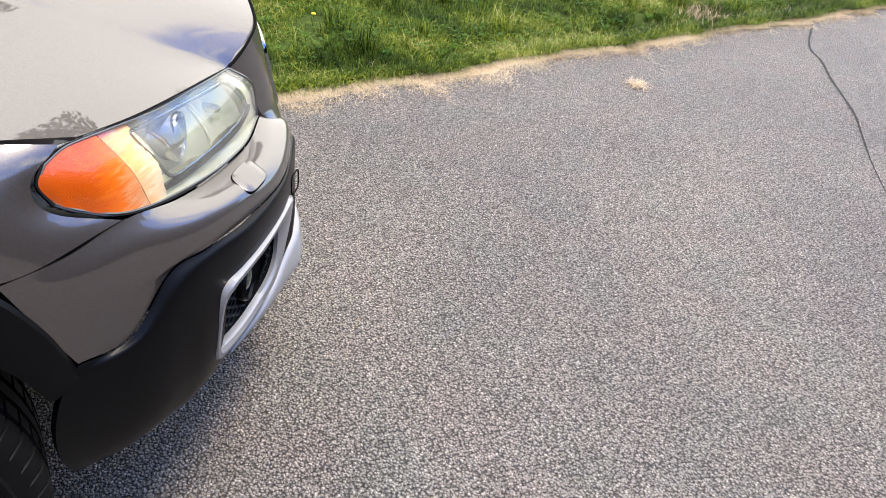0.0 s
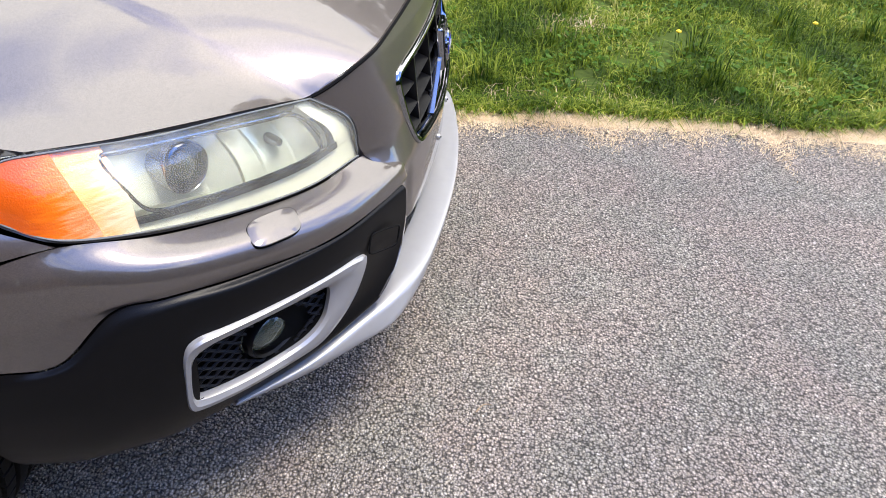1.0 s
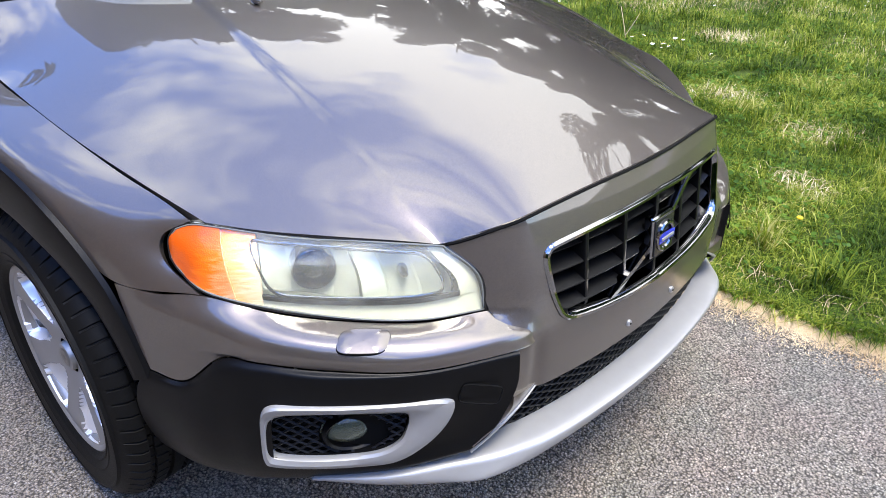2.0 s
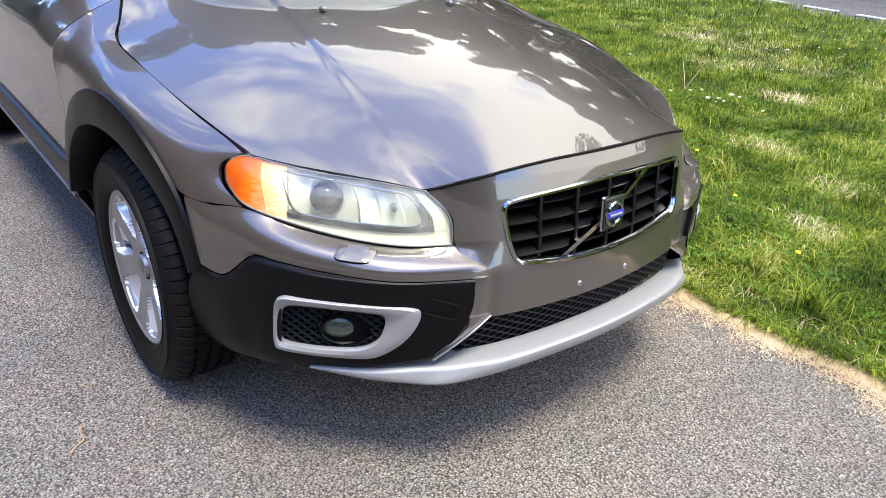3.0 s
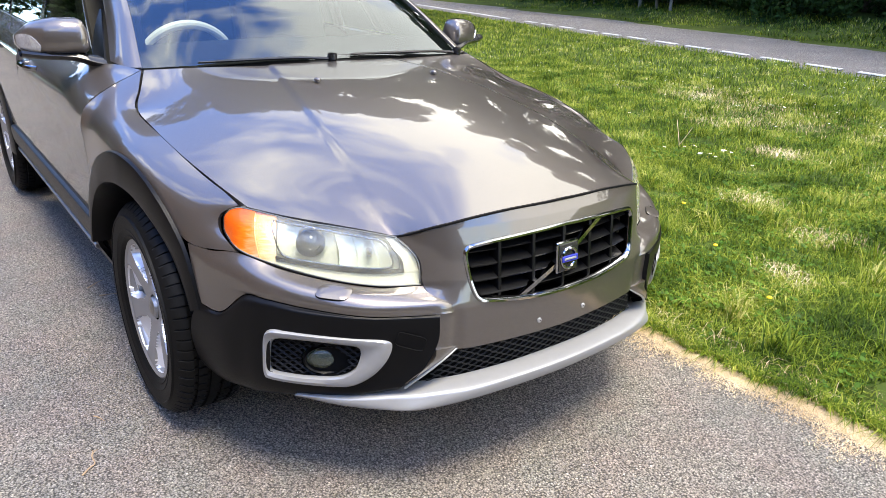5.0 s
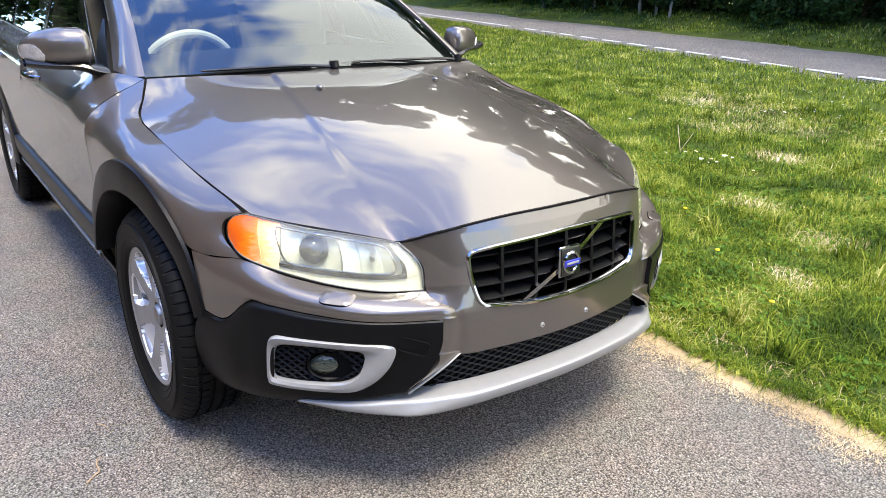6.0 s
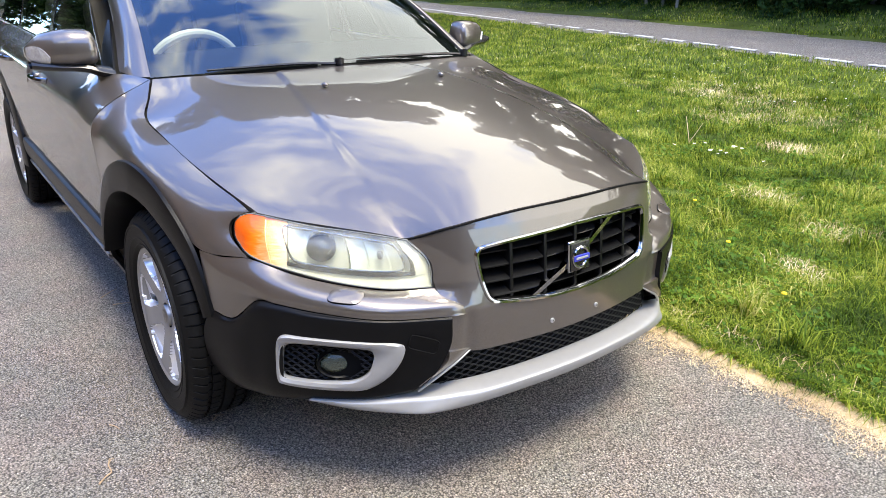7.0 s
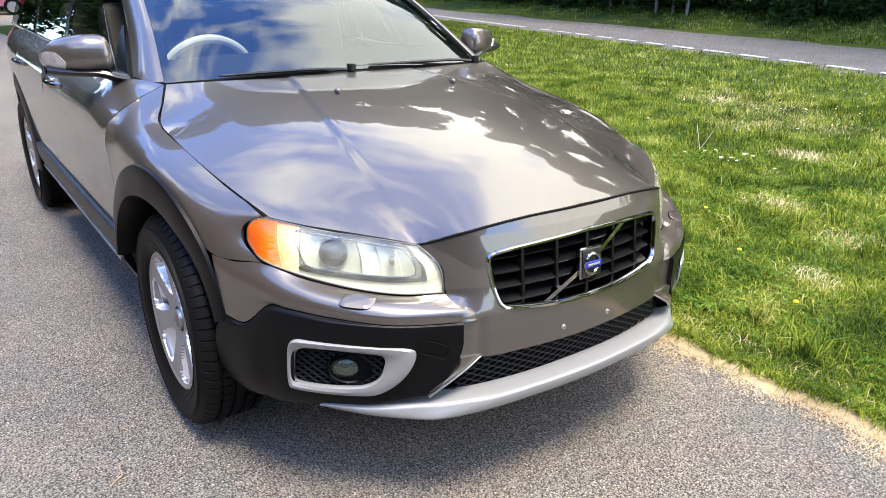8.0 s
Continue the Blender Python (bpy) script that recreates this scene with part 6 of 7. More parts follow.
# cabin
DASHTOP = [[(-0.47, 0, 0.965), (-0.48, -0.35, 0.965), (-0.52, -0.66, 0.965)], [(-0.66, 0, 0.965), (-0.66, -0.35, 0.985), (-0.68, -0.68, 0.96)], [(-0.84, 0, 0.95), (-0.85, -0.35, 1.00), (-0.86, -0.68, 0.94)], [(-0.98, 0, 0.85), (-0.99, -0.35, 0.85), (-0.99, -0.68, 0.85)]]
arrays("dashboard", *panel_mesh(grid_of(across(DASHTOP), 20, 40), 0, 0.02), DASH, car, "dark dashboard")
a = np.linspace(0, 2 * math.pi, 48, endpoint=False)
sw = pose(-0.92, -0.385, 0.925, 0, 20, 0)
v, f = tube([tuple(sw @ Vector((0, 0.195 * math.cos(t), 0.195 * math.sin(t)))) for t in a], 0.017, 10, True)
wheel_s = arrays("steering_wheel", v, f, CREAM, car, "cream leather steering wheel")
block("steering_hub", (0.05, 0.15, 0.12), sw, DASH, wheel_s, bevel=0.02)
block("steering_spoke", (0.02, 0.34, 0.04), sw, DASH, wheel_s, bevel=0.01)
for y in (-0.37, 0.37):
    block("seat_back", (0.14, 0.50, 0.62), pose(-1.62, y, 0.92, 0, -16, 0), SEAT, car, "dark leather seat back", bevel=0.06, segments=3)
    block("head_rest", (0.10, 0.26, 0.17), pose(-1.74, y, 1.32, 0, -14, 0), SEAT, car, "dark head rest", bevel=0.04, segments=3)
    block("seat_cushion", (0.52, 0.50, 0.16), pose(-1.32, y, 0.62, 0, -6, 0), SEAT, car, bevel=0.05, segments=3)
block("rear_seat", (0.16, 1.3, 0.66), pose(-2.45, 0, 0.88, 0, -16, 0), SEAT, car, "dark rear seat", bevel=0.06, segments=3)
block("cabin_floor", (3.0, 1.36, 0.05), pose(-1.9, 0, 0.40), LINER, car, bevel=0.01)


# ---- far side of the road: hedge, posts, trees ----
def leaf_cloud(name, mat, centres, radii, count, size, seed, label, category, parent=None, kind=""):
    """Many small folded leaves in uneven clumps."""
    rng = np.random.default_rng(seed)
    pick = rng.integers(0, len(centres), count)
    d = rng.normal(size=(count, 3))
    d /= np.linalg.norm(d, axis=1, keepdims=True)
    p = np.asarray(centres)[pick] + d * (np.asarray(radii)[pick] * rng.uniform(0.45, 1.05, count) ** 0.6)[:, None]
    p = p[p[:, 2] > 0.02]
    n = len(p)
    a = rng.normal(size=(n, 3))
    a /= np.linalg.norm(a, axis=1, keepdims=True)
    b = np.cross(a, rng.normal(size=(n, 3)))
    b /= np.linalg.norm(b, axis=1, keepdims=True)
    s = (size * rng.uniform(0.5, 1.4, n))[:, None]
    v = np.stack([p - a * s, p + b * s * 0.45, p + a * s, p - b * s * 0.45], 1).reshape(-1, 3)
    f = 4 * np.arange(n)[:, None] + [0, 1, 2, 3]
    me = bpy.data.meshes.new(name)
    me.vertices.add(4 * n)
    me.vertices.foreach_set("co", v.astype(np.float32).ravel())
    me.loops.add(4 * n)
    me.loops.foreach_set("vertex_index", f.ravel().astype(np.int32))
    me.polygons.add(n)
    me.polygons.foreach_set("loop_start", (4 * np.arange(n)).astype(np.int32))
    me.materials.append(mat)
    me.update(calc_edges=True)
    ob = new(name, me)
    if parent:
        ob.parent = parent
    if label or category:
        tagged(ob, label, category, kind=kind)
    return ob


rng = np.random.default_rng(11)
cs, rs = [], []
for x in np.arange(-46, 9, 0.55):
    for k in range(4):
        y = road_near(x) + 6.5 + rng.uniform(0, 2.6)
        cs.append((x + rng.uniform(-0.4, 0.4), y, 0.5 + rng.uniform(0, 2.2)))
        rs.append(rng.uniform(0.35, 0.85))
leaf_cloud("hedgerow", LEAF, cs, rs, 150000, 0.085, 21, "dense dark green hedgerow along the road bank", "hedge", kind="stuff")


def verge_points(n, x0, x1, w0, w1, seed):
    r = np.random.default_rng(seed)
    x = r.uniform(x0, x1, n)
    y = np.array([road_near(q) for q in x]) + r.uniform(w0, w1, n)
    return np.stack([x, y, np.array([ground_height(p, q) for p, q in zip(x, y)])], 1)


blades("verge_grass", GRASS, verge_points(26000, -40, 6, 5.0, 7.4, 8), 0.10, 0.02, 0.7, "rough green verge below the hedge", "grass", 9)

for x, w, h in ((-21.5, 6.6, 1.1), (-15.4, 6.8, 1.2), (-14.6, 6.9, 1.1), (-13.7, 6.7, 1.0), (-18.0, 6.7, 1.1)):
    y = road_near(x) + w
    z = ground_height(x, y)
    bm = bmesh.new()
    bmesh.ops.create_cone(bm, cap_ends=True, segments=10, radius1=0.055, radius2=0.05, depth=h + 0.3, matrix=Matrix.Translation((x, y, z + h / 2 - 0.15)) @ pose(0, 0, 0, rng.uniform(-4, 4), rng.uniform(-4, 4), 0))
    bmesh.ops.bevel(bm, geom=[e for e in bm.edges if e.calc_length() < 0.05], offset=0.008, segments=1, affect="EDGES")
    tagged(part("fence_post", bm, POST), "weathered round wooden post on the verge", "post", "roadside posts")


def tree(x, y, height, spread, seed, leaves=9000):
    r = np.random.default_rng(seed)
    t = tagged(new("tree"), "tall broadleaved tree with dark green crown", "tree", "roadside trees")
    t.location = (x, y, 0)
    trunk = spline([(0, 0, -0.2), (0.1, 0.05, height * 0.25), (-0.05, 0.1, height * 0.5), (0.1, 0, height * 0.85)], 14)
    v, f = tube(trunk, 0.24, 9, taper=0.05)
    v, f = list(v), list(f)
    cs, rs = [], []
    for i in range(13):
        s = 0.22 + 0.75 * i / 13
        base = trunk[int(s * 13)]
        a = i * 2.4 + r.uniform(-0.4, 0.4)
        reach = spread * (1.0 - 0.55 * abs(s - 0.45)) * r.uniform(0.7, 1.1)
        tip = base + (reach * math.cos(a), reach * math.sin(a), reach * r.uniform(0.3, 0.75))
        p = spline([base, (base + tip) / 2 + (0, 0, 0.25), tip], 7)
        q, h = tube(p, 0.085 * (1.2 - s), 6, taper=0.015)
        f += [tuple(len(v) + k for k in z) for z in h]
        v += list(q)
        for k in range(4):
            cs.append(p[3 + k % 4] + r.normal(0, 0.35, 3))
            rs.append(r.uniform(0.7, 1.4))
    arrays("trunk", v, f, BARK, t)
    leaf_cloud("crown", LEAF, cs, rs, 2 * leaves, 0.185, seed + 1, "", "", t)


for i, x in enumerate(np.arange(-44, 10, 4.6)):
    tree(x + rng.uniform(-1, 1), road_near(x) + 8.6 + rng.uniform(-0.6, 1.8), rng.uniform(18.5, 23.5) * (1.15 if -33 < x < -15 else 1.0), rng.uniform(4.6, 6.0), 100 + i, 12000)
for i, (x, y) in enumerate(((-30, -7.5), (-27, -8.0), (-24, -7.5), (-21, -8.2), (-18, -7.6), (-15.0, -8.0), (-36, -3.5), (-42, 4.0), (-40, 9.0))):
    tree(x, y, rng.uniform(7, 10), 2.4, 300 + i)
# unseen trees ahead of the car, added to darken what its side mirrors
for i, (x, y) in enumerate(((14.0, -11.0), (16.0, -8.0), (15.5, -4.6), (18.0, -1.2), (10.5, -13.0), (7.5, -13.5), (5.6, -15.5))):
    tree(x, y, rng.uniform(8.5, 10.5), 2.9, 340 + i)
# unseen hedge, added to close bright sky gaps mirrored in bumper and nose
cs, rs = [], []
for f in np.arange(0, 1, 0.012):
    for k in range(3):
        cs.append((2.6 + 15.0 * f + rng.uniform(-0.5, 0.5), -9.6 + 11.0 * f**2 + rng.uniform(-0.5, 0.5), 0.3 + rng.uniform(0, 3.4) * (1 - 0.75 * f**2)))
        rs.append(rng.uniform(0.5, 0.9))
leaf_cloud("unseen_hedge", LEAF, cs, rs, 60000, 0.13, 22, "unseen dark green hedge, added to block low sky from the car's reflections", "hedge", kind="stuff")
# undergrowth below the far trees
cs, rs = [], []
for k in range(240):
    if k < 110:
        x, y = rng.uniform(-50, -33), rng.uniform(-3, 14)
    else:
        x = rng.uniform(-46, 9)
        y = road_near(x) + 9.5 + rng.uniform(0, 3.0)
    cs.append((x, y, rng.uniform(0.3, 6.5)))
    rs.append(rng.uniform(0.9, 1.7))
leaf_cloud("undergrowth", LEAF, cs, rs, 70000, 0.24, 23, "dark green undergrowth below the trees", "shrubs", kind="stuff")
tree(-15.5, 6.3, 17.0, 4.4, 401, 14000)
tree(-18.5, 3.0, 17.0, 4.2, 402, 13000)
tree(-18.2, 8.6, 20.0, 4.8, 403, 14000)
tree(-24.0, 9.0, 23.0, 5.0, 404, 14000)


# ---- the house beside the drive, seen only mirrored in the car's side ----
def house():
    h = tagged(new("house"), "two-storey brown brick house with gabled tile roof", "house")
    x0, x1, y0, y1, eaves, ridge = -11.5, 2.6, -14.2, -7.4, 5.6, 8.8
    ym = 0.5 * (y0 + y1)
    bm = bmesh.new()
    lo = [bm.verts.new((x, y, -0.1)) for x, y in ((x0, y0), (x1, y0), (x1, y1), (x0, y1))]
    hi = [bm.verts.new((x, y, eaves)) for x, y in ((x0, y0), (x1, y0), (x1, y1), (x0, y1))]
    ga, gb = bm.verts.new((x0, ym, ridge)), bm.verts.new((x1, ym, ridge))
    for k in range(4):
        bm.faces.new((lo[k], lo[(k + 1) % 4], hi[(k + 1) % 4], hi[k]))
    bm.faces.new((hi[1], hi[2], gb))
    bm.faces.new((hi[3], hi[0], ga))
    part("wall", bm, BRICK, h, smooth=False)
    for sy in (-1, 1):
        y_e = y1 + 0.4 if sy > 0 else y0 - 0.4
        slope = (ridge - eaves) / (y1 - ym)
        v = [(x, y, z + d) for d in (0.05, 0.22) for x in (x0 - 0.3, x1 + 0.3) for y, z in ((ym, ridge), (y_e, eaves - 0.4 * slope))]
        roof = arrays("roof", v, [(0, 1, 3, 2), (4, 6, 7, 5), (0, 4, 5, 1), (2, 3, 7, 6), (1, 5, 7, 3), (0, 2, 6, 4)], TILES, h, smooth=False)
    block("chimney", (0.9, 0.6, 1.6), pose(x0 + 1.6, ym, ridge + 0.5), BRICK, roof, bevel=0.02)
    for z in (1.5, 3.9):
        for x in (-10.0, -7.2, -4.6, -2.0, 0.8):
            if z < 2 and x == -4.6:
                continue
            w = block("window", (1.3, 0.08, 1.2), pose(x, y1 + 0.02, z), WHITE, h, bevel=0.01)
            for dx in (-0.31, 0.31):
                block("pane", (0.54, 0.02, 1.06), pose(x + dx, y1 + 0.065, z), BLACK, w, bevel=0)
    door = block("door", (0.95, 0.08, 2.05), pose(-4.6, y1 + 0.02, 1.0), BARK, h, bevel=0.01)
    block("door_handle", (0.12, 0.05, 0.03), pose(-4.28, y1 + 0.08, 1.0), CHROME, door)


BRICK = material("brown_brick", (0.17, 0.105, 0.075), 0.9, vary=0.4, scale=18, bump=0.6, bump_scale=25)
TILES = material("roof_tiles", (0.085, 0.07, 0.065), 0.85, vary=0.35, scale=16, bump=0.8, bump_scale=14)
house()


# ---- small things on the drive and in the turf ----
def twig(points, radius, side_shoots=()):
    v, f = tube(spline(points, 16), radius, 6, taper=radius * 0.5)
    v, f = list(v), list(f)
    for a, b in side_shoots:
        q, h = tube(spline([a, ((a[0] + b[0]) / 2, (a[1] + b[1]) / 2, max(a[2], b[2]) + 0.004), b], 6), radius * 0.6, 5, taper=radius * 0.25)
        f += [tuple(len(v) + k for k in z) for z in h]
        v += list(q)
    tagged(arrays("twig", v, f, TWIG), "thin dry brown twig lying on the asphalt", "twig", "twigs on the drive")


twig([(0.252, -1.152, 0.003), (0.232, -1.128, 0.006), (0.218, -1.112, 0.004), (0.185, -1.112, 0.008), (0.150, -1.102, 0.003)], 0.0028, [((0.185, -1.112, 0.008), (0.168, -1.092, 0.012))])
twig([(-0.030, -1.060, 0.003), (-0.008, -1.048, 0.005), (0.015, -1.040, 0.003)], 0.0022)
twig([(-0.955, -0.835, 0.003), (-0.94, -0.80, 0.006), (-0.93, -0.755, 0.004)], 0.003)
twig([(-1.06, -0.86, 0.003), (-1.10, -0.81, 0.005), (-1.12, -0.78, 0.003)], 0.0025)
twig([(0.140, -0.790, 0.003), (0.118, -0.772, 0.004), (0.125, -0.752, 0.003)], 0.0016)
twig([(1.02, -0.42, 0.002), (1.035, -0.40, 0.003), (1.052, -0.396, 0.002)], 0.0014)

# loose grit on the drive
GRIT = material("pale_grit", (0.55, 0.52, 0.48), 0.8, vary=0.4, scale=90)
r = np.random.default_rng(61)
n = 900
gp = np.stack([r.uniform(-2.5, 4.5, n), r.uniform(-2.6, 0.8, n), np.zeros(n)], 1)
gs = 0.0016 + 0.0028 * r.uniform(0, 1, n) ** 3
v = np.concatenate([gp[:, None] + gs[:, None, None] * np.array([(1, 0.2, 0.3), (-0.3, 1, 0.25), (-1, -0.1, 0.35), (0.2, -1, 0.3), (0, 0.1, 0.9), (0.1, 0, -0.2)])[None]], 1).reshape(-1, 3)
f = [tuple(6 * k + q for q in tri) for k in range(n) for tri in ((0, 1, 4), (1, 2, 4), (2, 3, 4), (3, 0, 4), (1, 0, 5), (2, 1, 5), (3, 2, 5), (0, 3, 5))]
tagged(arrays("grit", v, f, GRIT, smooth=False), "scattered pale stone grit lying on the asphalt", "grit", kind="stuff")


# broad-leaved weeds flat in the turf
def weed_rosettes(count, seed):
    r = np.random.default_rng(seed)
    v, f = [], []
    for k in range(count):
        x, y = r.uniform(-1.5, 5.0), 1.05 + 3.2 * r.uniform() ** 1.3
        if y < drive_edge(x) + 0.12:
            continue
        z, size = ground_height(x, y) + 0.012, r.uniform(0.016, 0.036)
        for a in np.arange(7) * 0.9 + r.uniform(0, 6):
            c, q = math.cos(a), math.sin(a)
            length, wide = size * r.uniform(0.7, 1.3), size * r.uniform(0.16, 0.26)
            base = len(v)
            for t, w, h in ((0.05, 0.15, 0.0), (0.35, 0.8, 0.55), (0.7, 1.0, 0.75), (1.0, 0.08, 0.55)):
                for sgn in (-1, 0, 1):
                    v.append((x + c * length * t - q * wide * w * sgn, y + q * length * t + c * wide * w * sgn, z + size * h - (0.12 * size if sgn == 0 else 0.0)))
            f += [(base + 3 * i + j, base + 3 * i + j + 1, base + 3 * i + j + 4, base + 3 * i + j + 3) for i in range(3) for j in range(2)]
    tagged(arrays("broadleaf_weeds", v, f, WEED), "broad-leaved green weeds growing flat in the turf", "weeds", kind="stuff")


WEED = foliage("weed_leaves", [(0.0, (0.040, 0.100, 0.012)), (0.5, (0.100, 0.210, 0.025)), (1.0, (0.22, 0.34, 0.05))], 0.5, 0.3)
weed_rosettes(230, 62)

# joint between two layings of asphalt, opened to a crack: a thin dark strip
p = spline([(5.10, 1.10, 0), (4.394, 0.657, 0), (4.20, 0.44, 0), (4.014, 0.258, 0), (3.726, -0.057, 0), (3.53, -0.225, 0), (3.30, -0.42, 0), (3.05, -0.66, 0)], 240)
v = []
for k, q in enumerate(p):
    w = (0.007 if k < 130 else 0.007 - 0.006 * (k - 130) / 110) * (0.55 + 0.9 * abs(noise.noise((k * 0.23, 0, 0))))
    jag = 0.012 * noise.noise((k * 0.31, 5, 0))
    v += [(q[0] + jag - w, q[1] + jag + w, 0.0015), (q[0] + jag + w, q[1] + jag - w, 0.0015)]
tagged(arrays("asphalt_crack", v, [(2 * k, 2 * k + 1, 2 * k + 3, 2 * k + 2) for k in range(239)], CRACK, smooth=False), "dark ragged crack along a joint in the asphalt", "crack", kind="structure")

# a small heap of clippings on the asphalt
r = np.random.default_rng(55)
n = 260
pts = np.stack([2.90 + r.normal(0, 0.022, n), 0.52 + r.normal(0, 0.028, n), r.uniform(0.002, 0.012, n)], 1)
blades("clippings_heap", STRAW, pts, 0.022, 0.003, 0.5, "small pale heap of clippings on the asphalt", "clippings", 56, flat=True)

# dead and dry spots in the turf
spots = [(-0.815, 4.26, 0.12, 260), (-0.146, 2.82, 0.10, 260), (0.61, 1.87, 0.07, 160), (0.49, 2.58, 0.12, 300), (1.34, 1.64, 0.06, 160), (-2.69, 6.6, 0.45, 900), (-1.47, 5.9, 0.5, 1100), (-3.35, 6.4, 0.35, 500), (0.3, 4.4, 0.3, 300), (4.0, 1.17, 0.10, 200), (-1.9, 5.0, 0.3, 300)]
pts = np.concatenate([np.stack([x + r.normal(0, w, k), y + r.normal(0, w * 0.8, k), np.full(k, 0.03)], 1) for x, y, w, k in spots])
blades("dead_grass", STRAW, pts, 0.055, 0.0034, 1.0, "brown and straw-coloured dead grass in the turf", "dead grass", 57)

# tussocks: taller blades that lean outwards from one root
pts, n = [], 230
for k in range(n):
    x, y = r.uniform(-5.5, 5.0), 1.05 + 6.5 * r.uniform() ** 1.4
    if y < drive_edge(x) + 0.15:
        continue
    m = int(r.integers(35, 90))
    pts.append(np.stack([x + r.normal(0, 0.028, m), y + r.normal(0, 0.028, m), np.full(m, ground_height(x, y))], 1))
blades("tussocks", GRASS, np.concatenate(pts), 0.13, 0.0055, 0.75, "tussocks of taller arching green grass", "grass", 58)


def daisy():
    d = tagged(new("daisy"), "small white daisy with yellow centre in the turf", "flower", "daisies in the turf")
    v, f = tube([(0, 0, 0), (0.003, 0, 0.03), (0, 0.002, 0.055)], 0.0012, 5)
    arrays("stem", v, f, GRASS, d)
    v, f = [], []
    for k in range(12):
        a = k * math.pi / 6
        c, q = math.cos(a), math.sin(a)
        base = len(v)
        for rr, w, z in ((0.003, 0.0015, 0.055), (0.008, 0.0025, 0.057), (0.0125, 0.0012, 0.0555)):
            v += [(rr * c - w * q, rr * q + w * c, z), (rr * c + w * q, rr * q - w * c, z)]
        f += [(base, base + 1, base + 3, base + 2), (base + 2, base + 3, base + 5, base + 4)]
    arrays("petals", v, f, PETAL, d)
    v, f = lathe([(0.0, 0.060), (0.003, 0.0592), (0.0042, 0.0565)], 10)
    arrays("centre", [(x, z, y) for x, y, z in v], f, YELLOW, d)
    return d


first = daisy()
first.matrix_basis = pose(-1.251, 3.616, 0.03)
for k in range(17):
    x, y = (-1.25 + r.uniform(-0.1, 0.45), 3.6 + r.uniform(-0.2, 0.18)) if k < 10 else (r.uniform(-3.5, 0.5), r.uniform(3.5, 7.0))
    copy_thing(first, pose(x, y, 0.02 + r.uniform(0, 0.02), r.uniform(-15, 15), r.uniform(-15, 15), 0) @ Matrix.Scale(r.uniform(0.9, 1.3), 4))
n = 420
x, y = r.uniform(-11, 1.0, n), r.uniform(5.5, 10.5, n)
z = np.array([ground_height(a, b) for a, b in zip(x, y)]) + r.uniform(0.06, 0.12, n)
v = np.stack([np.stack([x + dx, y + dy, z], 1) for dx, dy in ((-0.012, 0), (0, -0.012), (0.012, 0), (0, 0.012))], 1).reshape(-1, 3)
tagged(arrays("far_daisies", v, [tuple(4 * k + q for q in range(4)) for k in range(n)], PETAL, smooth=False), "scattered white daisies in the longer grass", "flowers", kind="stuff")
for x, y in ((0.24, 1.82), (-0.3, 2.3), (0.75, 1.45), (2.35, 1.72), (1.75, 1.55)):
    d = tagged(new("dandelion"), "small yellow dandelion flower in the turf", "flower", "dandelions in the turf")
    d.location = (x, y, 0.02)
    v, f = tube([(0, 0, 0), (0.004, 0, 0.03), (0, 0, 0.06)], 0.0014, 5)
    arrays("stem", v, f, GRASS, d)
    v, f = lathe([(0.0, 0.066), (0.006, 0.067), (0.011, 0.064), (0.012, 0.060), (0.004, 0.055)], 14)
    arrays("flower_head", [(a, c, b) for a, b, c in v], f, YELLOW, d)
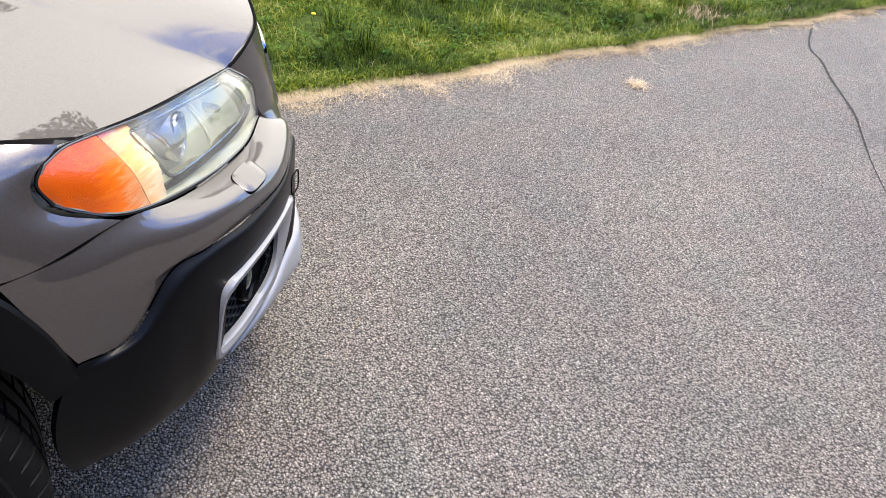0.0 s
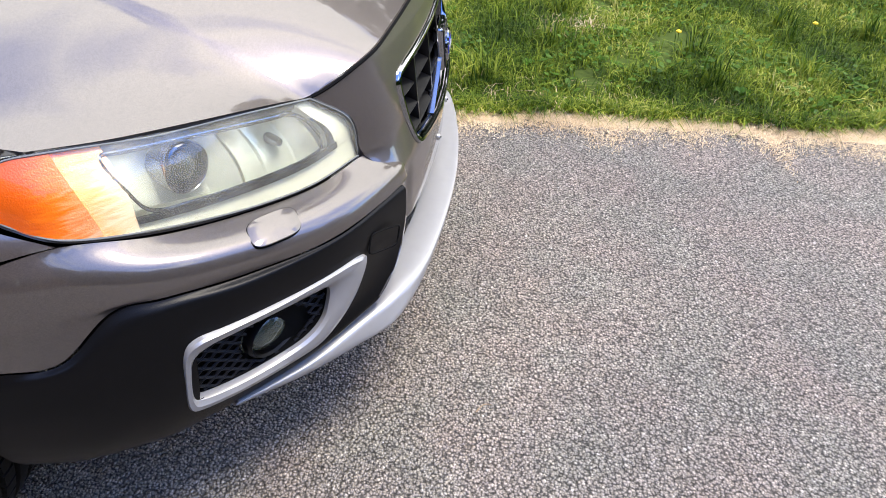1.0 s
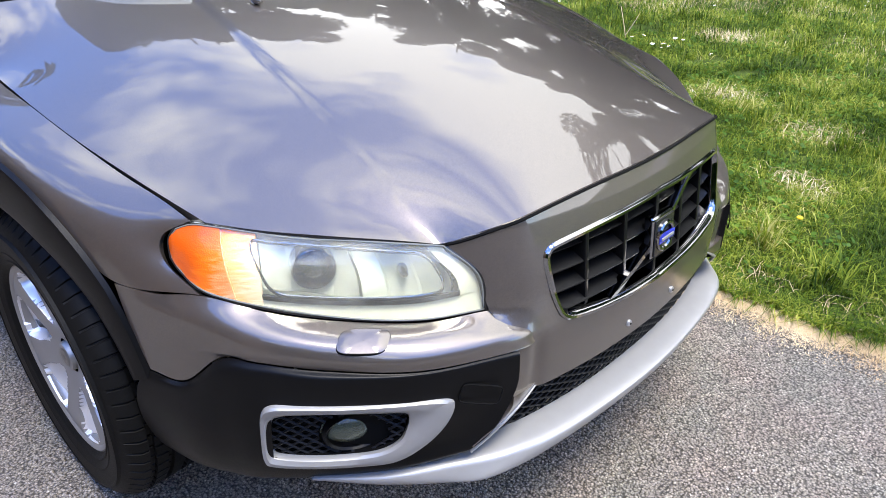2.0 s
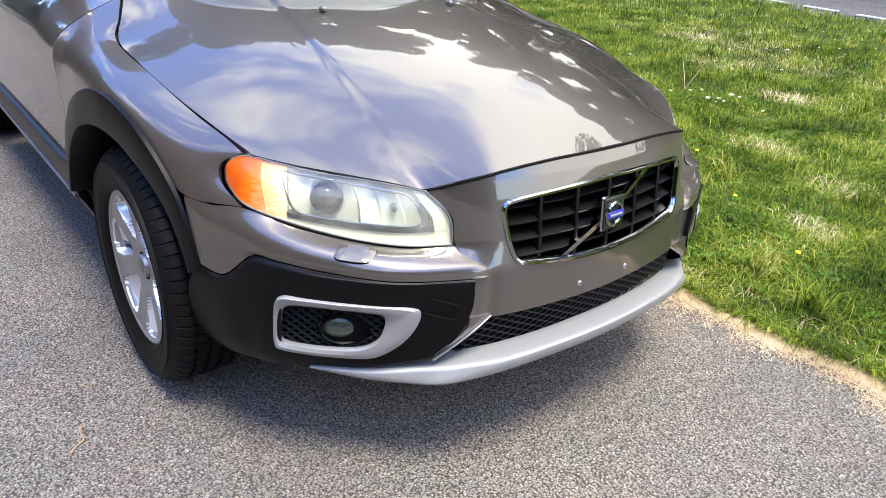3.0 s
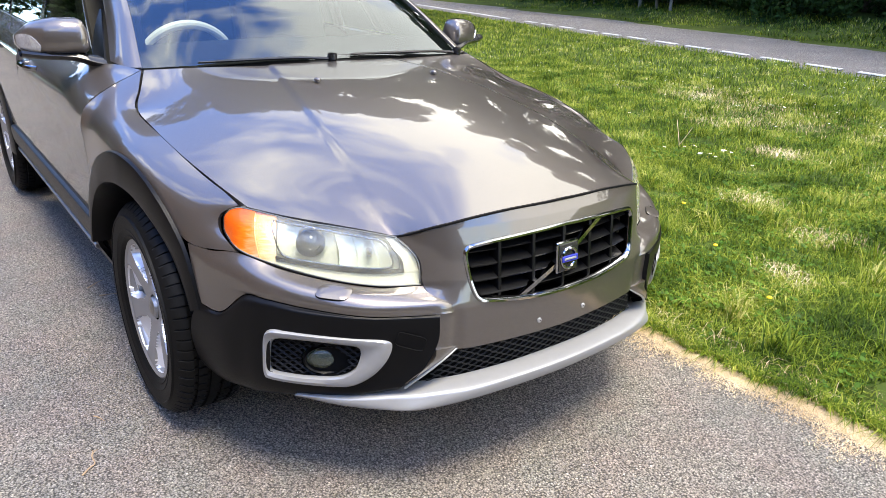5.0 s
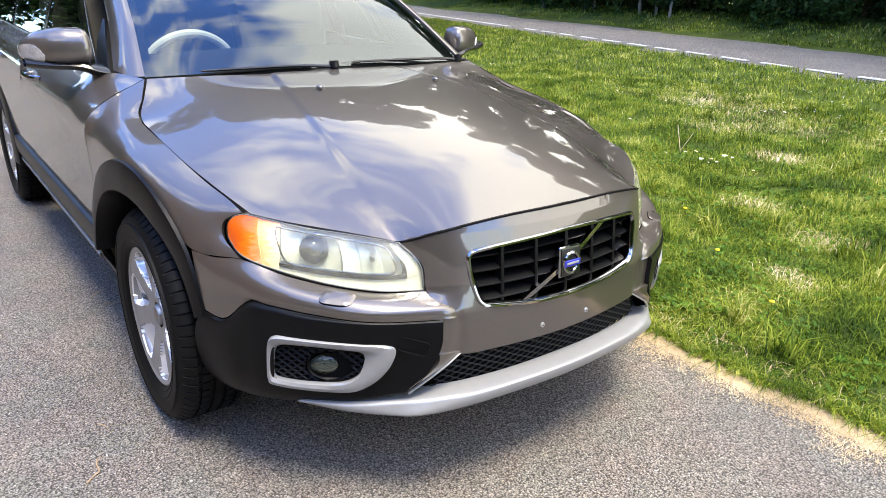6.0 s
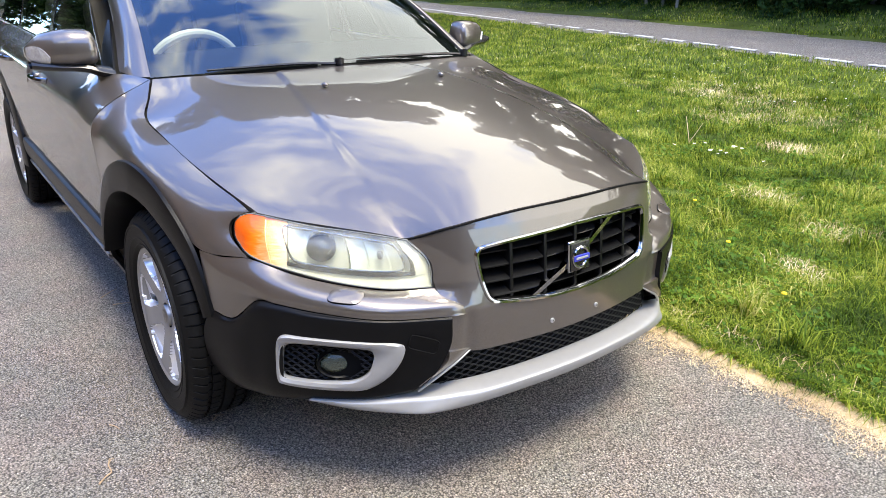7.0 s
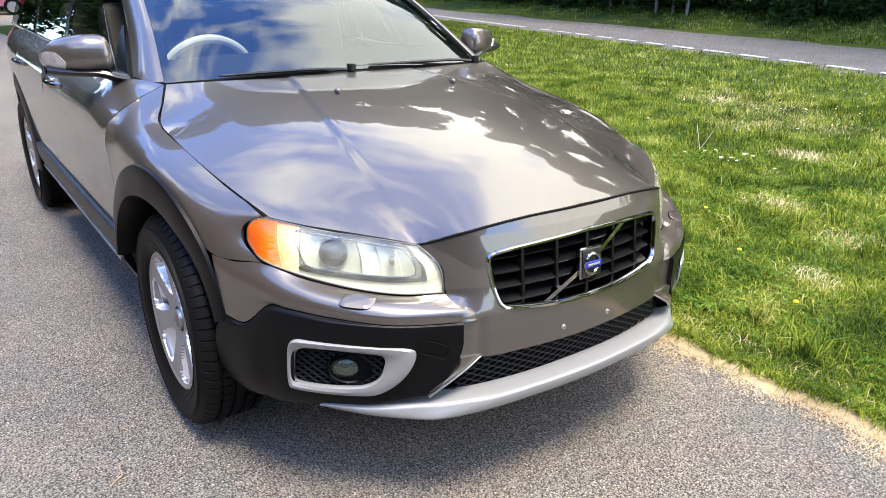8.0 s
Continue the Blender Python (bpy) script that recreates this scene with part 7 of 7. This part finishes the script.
# two bare seed stalks
stalks = tagged(new("weed"), "pale bare weed stalks standing in the turf", "weed")
stalks.location = (-1.33, 3.674, 0.02)
for pts in ([(0, 0, 0), (-0.03, 0.01, 0.10), (-0.10, 0.05, 0.24)], [(-0.01, 0.0, 0.05), (0.03, 0.02, 0.13), (0.06, 0.05, 0.21)]):
    v, f = tube(spline(pts, 8), 0.0035, 6, taper=0.002)
    arrays("stalk", v, f, STRAW, stalks)


# ---- a red car far along the drive ----
def red_car(m):
    c = tagged(new("parked_car"), "red hatchback parked far along the drive", "car")
    prof = [(-2.0, 0.35), (-2.05, 0.62), (-1.95, 0.88), (-1.1, 0.98), (-0.35, 1.42), (0.9, 1.46), (1.75, 1.02), (2.0, 0.92), (2.02, 0.5), (1.95, 0.33)]
    loops = []
    for y, k in ((-0.80, 0.93), (-0.86, 0.985), (-0.70, 1.0), (0.0, 1.02), (0.70, 1.0), (0.86, 0.985), (0.80, 0.93)):
        loops.append([(x * (0.985 if abs(y) > 0.75 else 1.0), y * (0.82 if z > 1.1 else 1.0), 0.33 + (z - 0.33) * k) for x, z in even(spline(prof, 60), 40)])
    v = [p for l in loops for p in l]
    f = [(i * 40 + j, i * 40 + (j + 1) % 40, (i + 1) * 40 + (j + 1) % 40, (i + 1) * 40 + j) for i in range(6) for j in range(40)]
    f += [tuple(range(40))[::-1], tuple(240 + j for j in range(40))]
    arrays("body", v, f, RED, c)
    for side in (-1, 1):
        w = [(-0.95, 0.98), (-0.40, 1.33), (0.85, 1.36), (1.45, 1.05)]
        v = [(x, side * (0.885 if z < 1.1 else 0.735), z) for x, z in w]
        arrays("side_window", v + [(x, y - side * 0.03, z) for x, y, z in v], [(0, 1, 2, 3), (4, 7, 6, 5), (0, 4, 5, 1), (1, 5, 6, 2), (2, 6, 7, 3), (3, 7, 4, 0)], BLACK, c, smooth=False)
        for x in (-1.25, 1.25):
            q, h = lathe([(0.20, -0.09), (0.30, -0.10), (0.315, -0.06), (0.315, 0.10)], 32)
            t = arrays("wheel", [(a + x, b * -side + side * 0.80, d + 0.315) for a, b, d in q], h, RUBBER, c)
            q, h = lathe([(0.0, -0.085), (0.05, -0.09), (0.19, -0.075), (0.205, -0.095)], 24)
            arrays("rim", [(a + x, b * -side + side * 0.80, d + 0.315) for a, b, d in q], h, ALLOY, t)
    c.matrix_basis = m


red_car(pose(-32.9, 1.1, 0, 0, 0, 84))
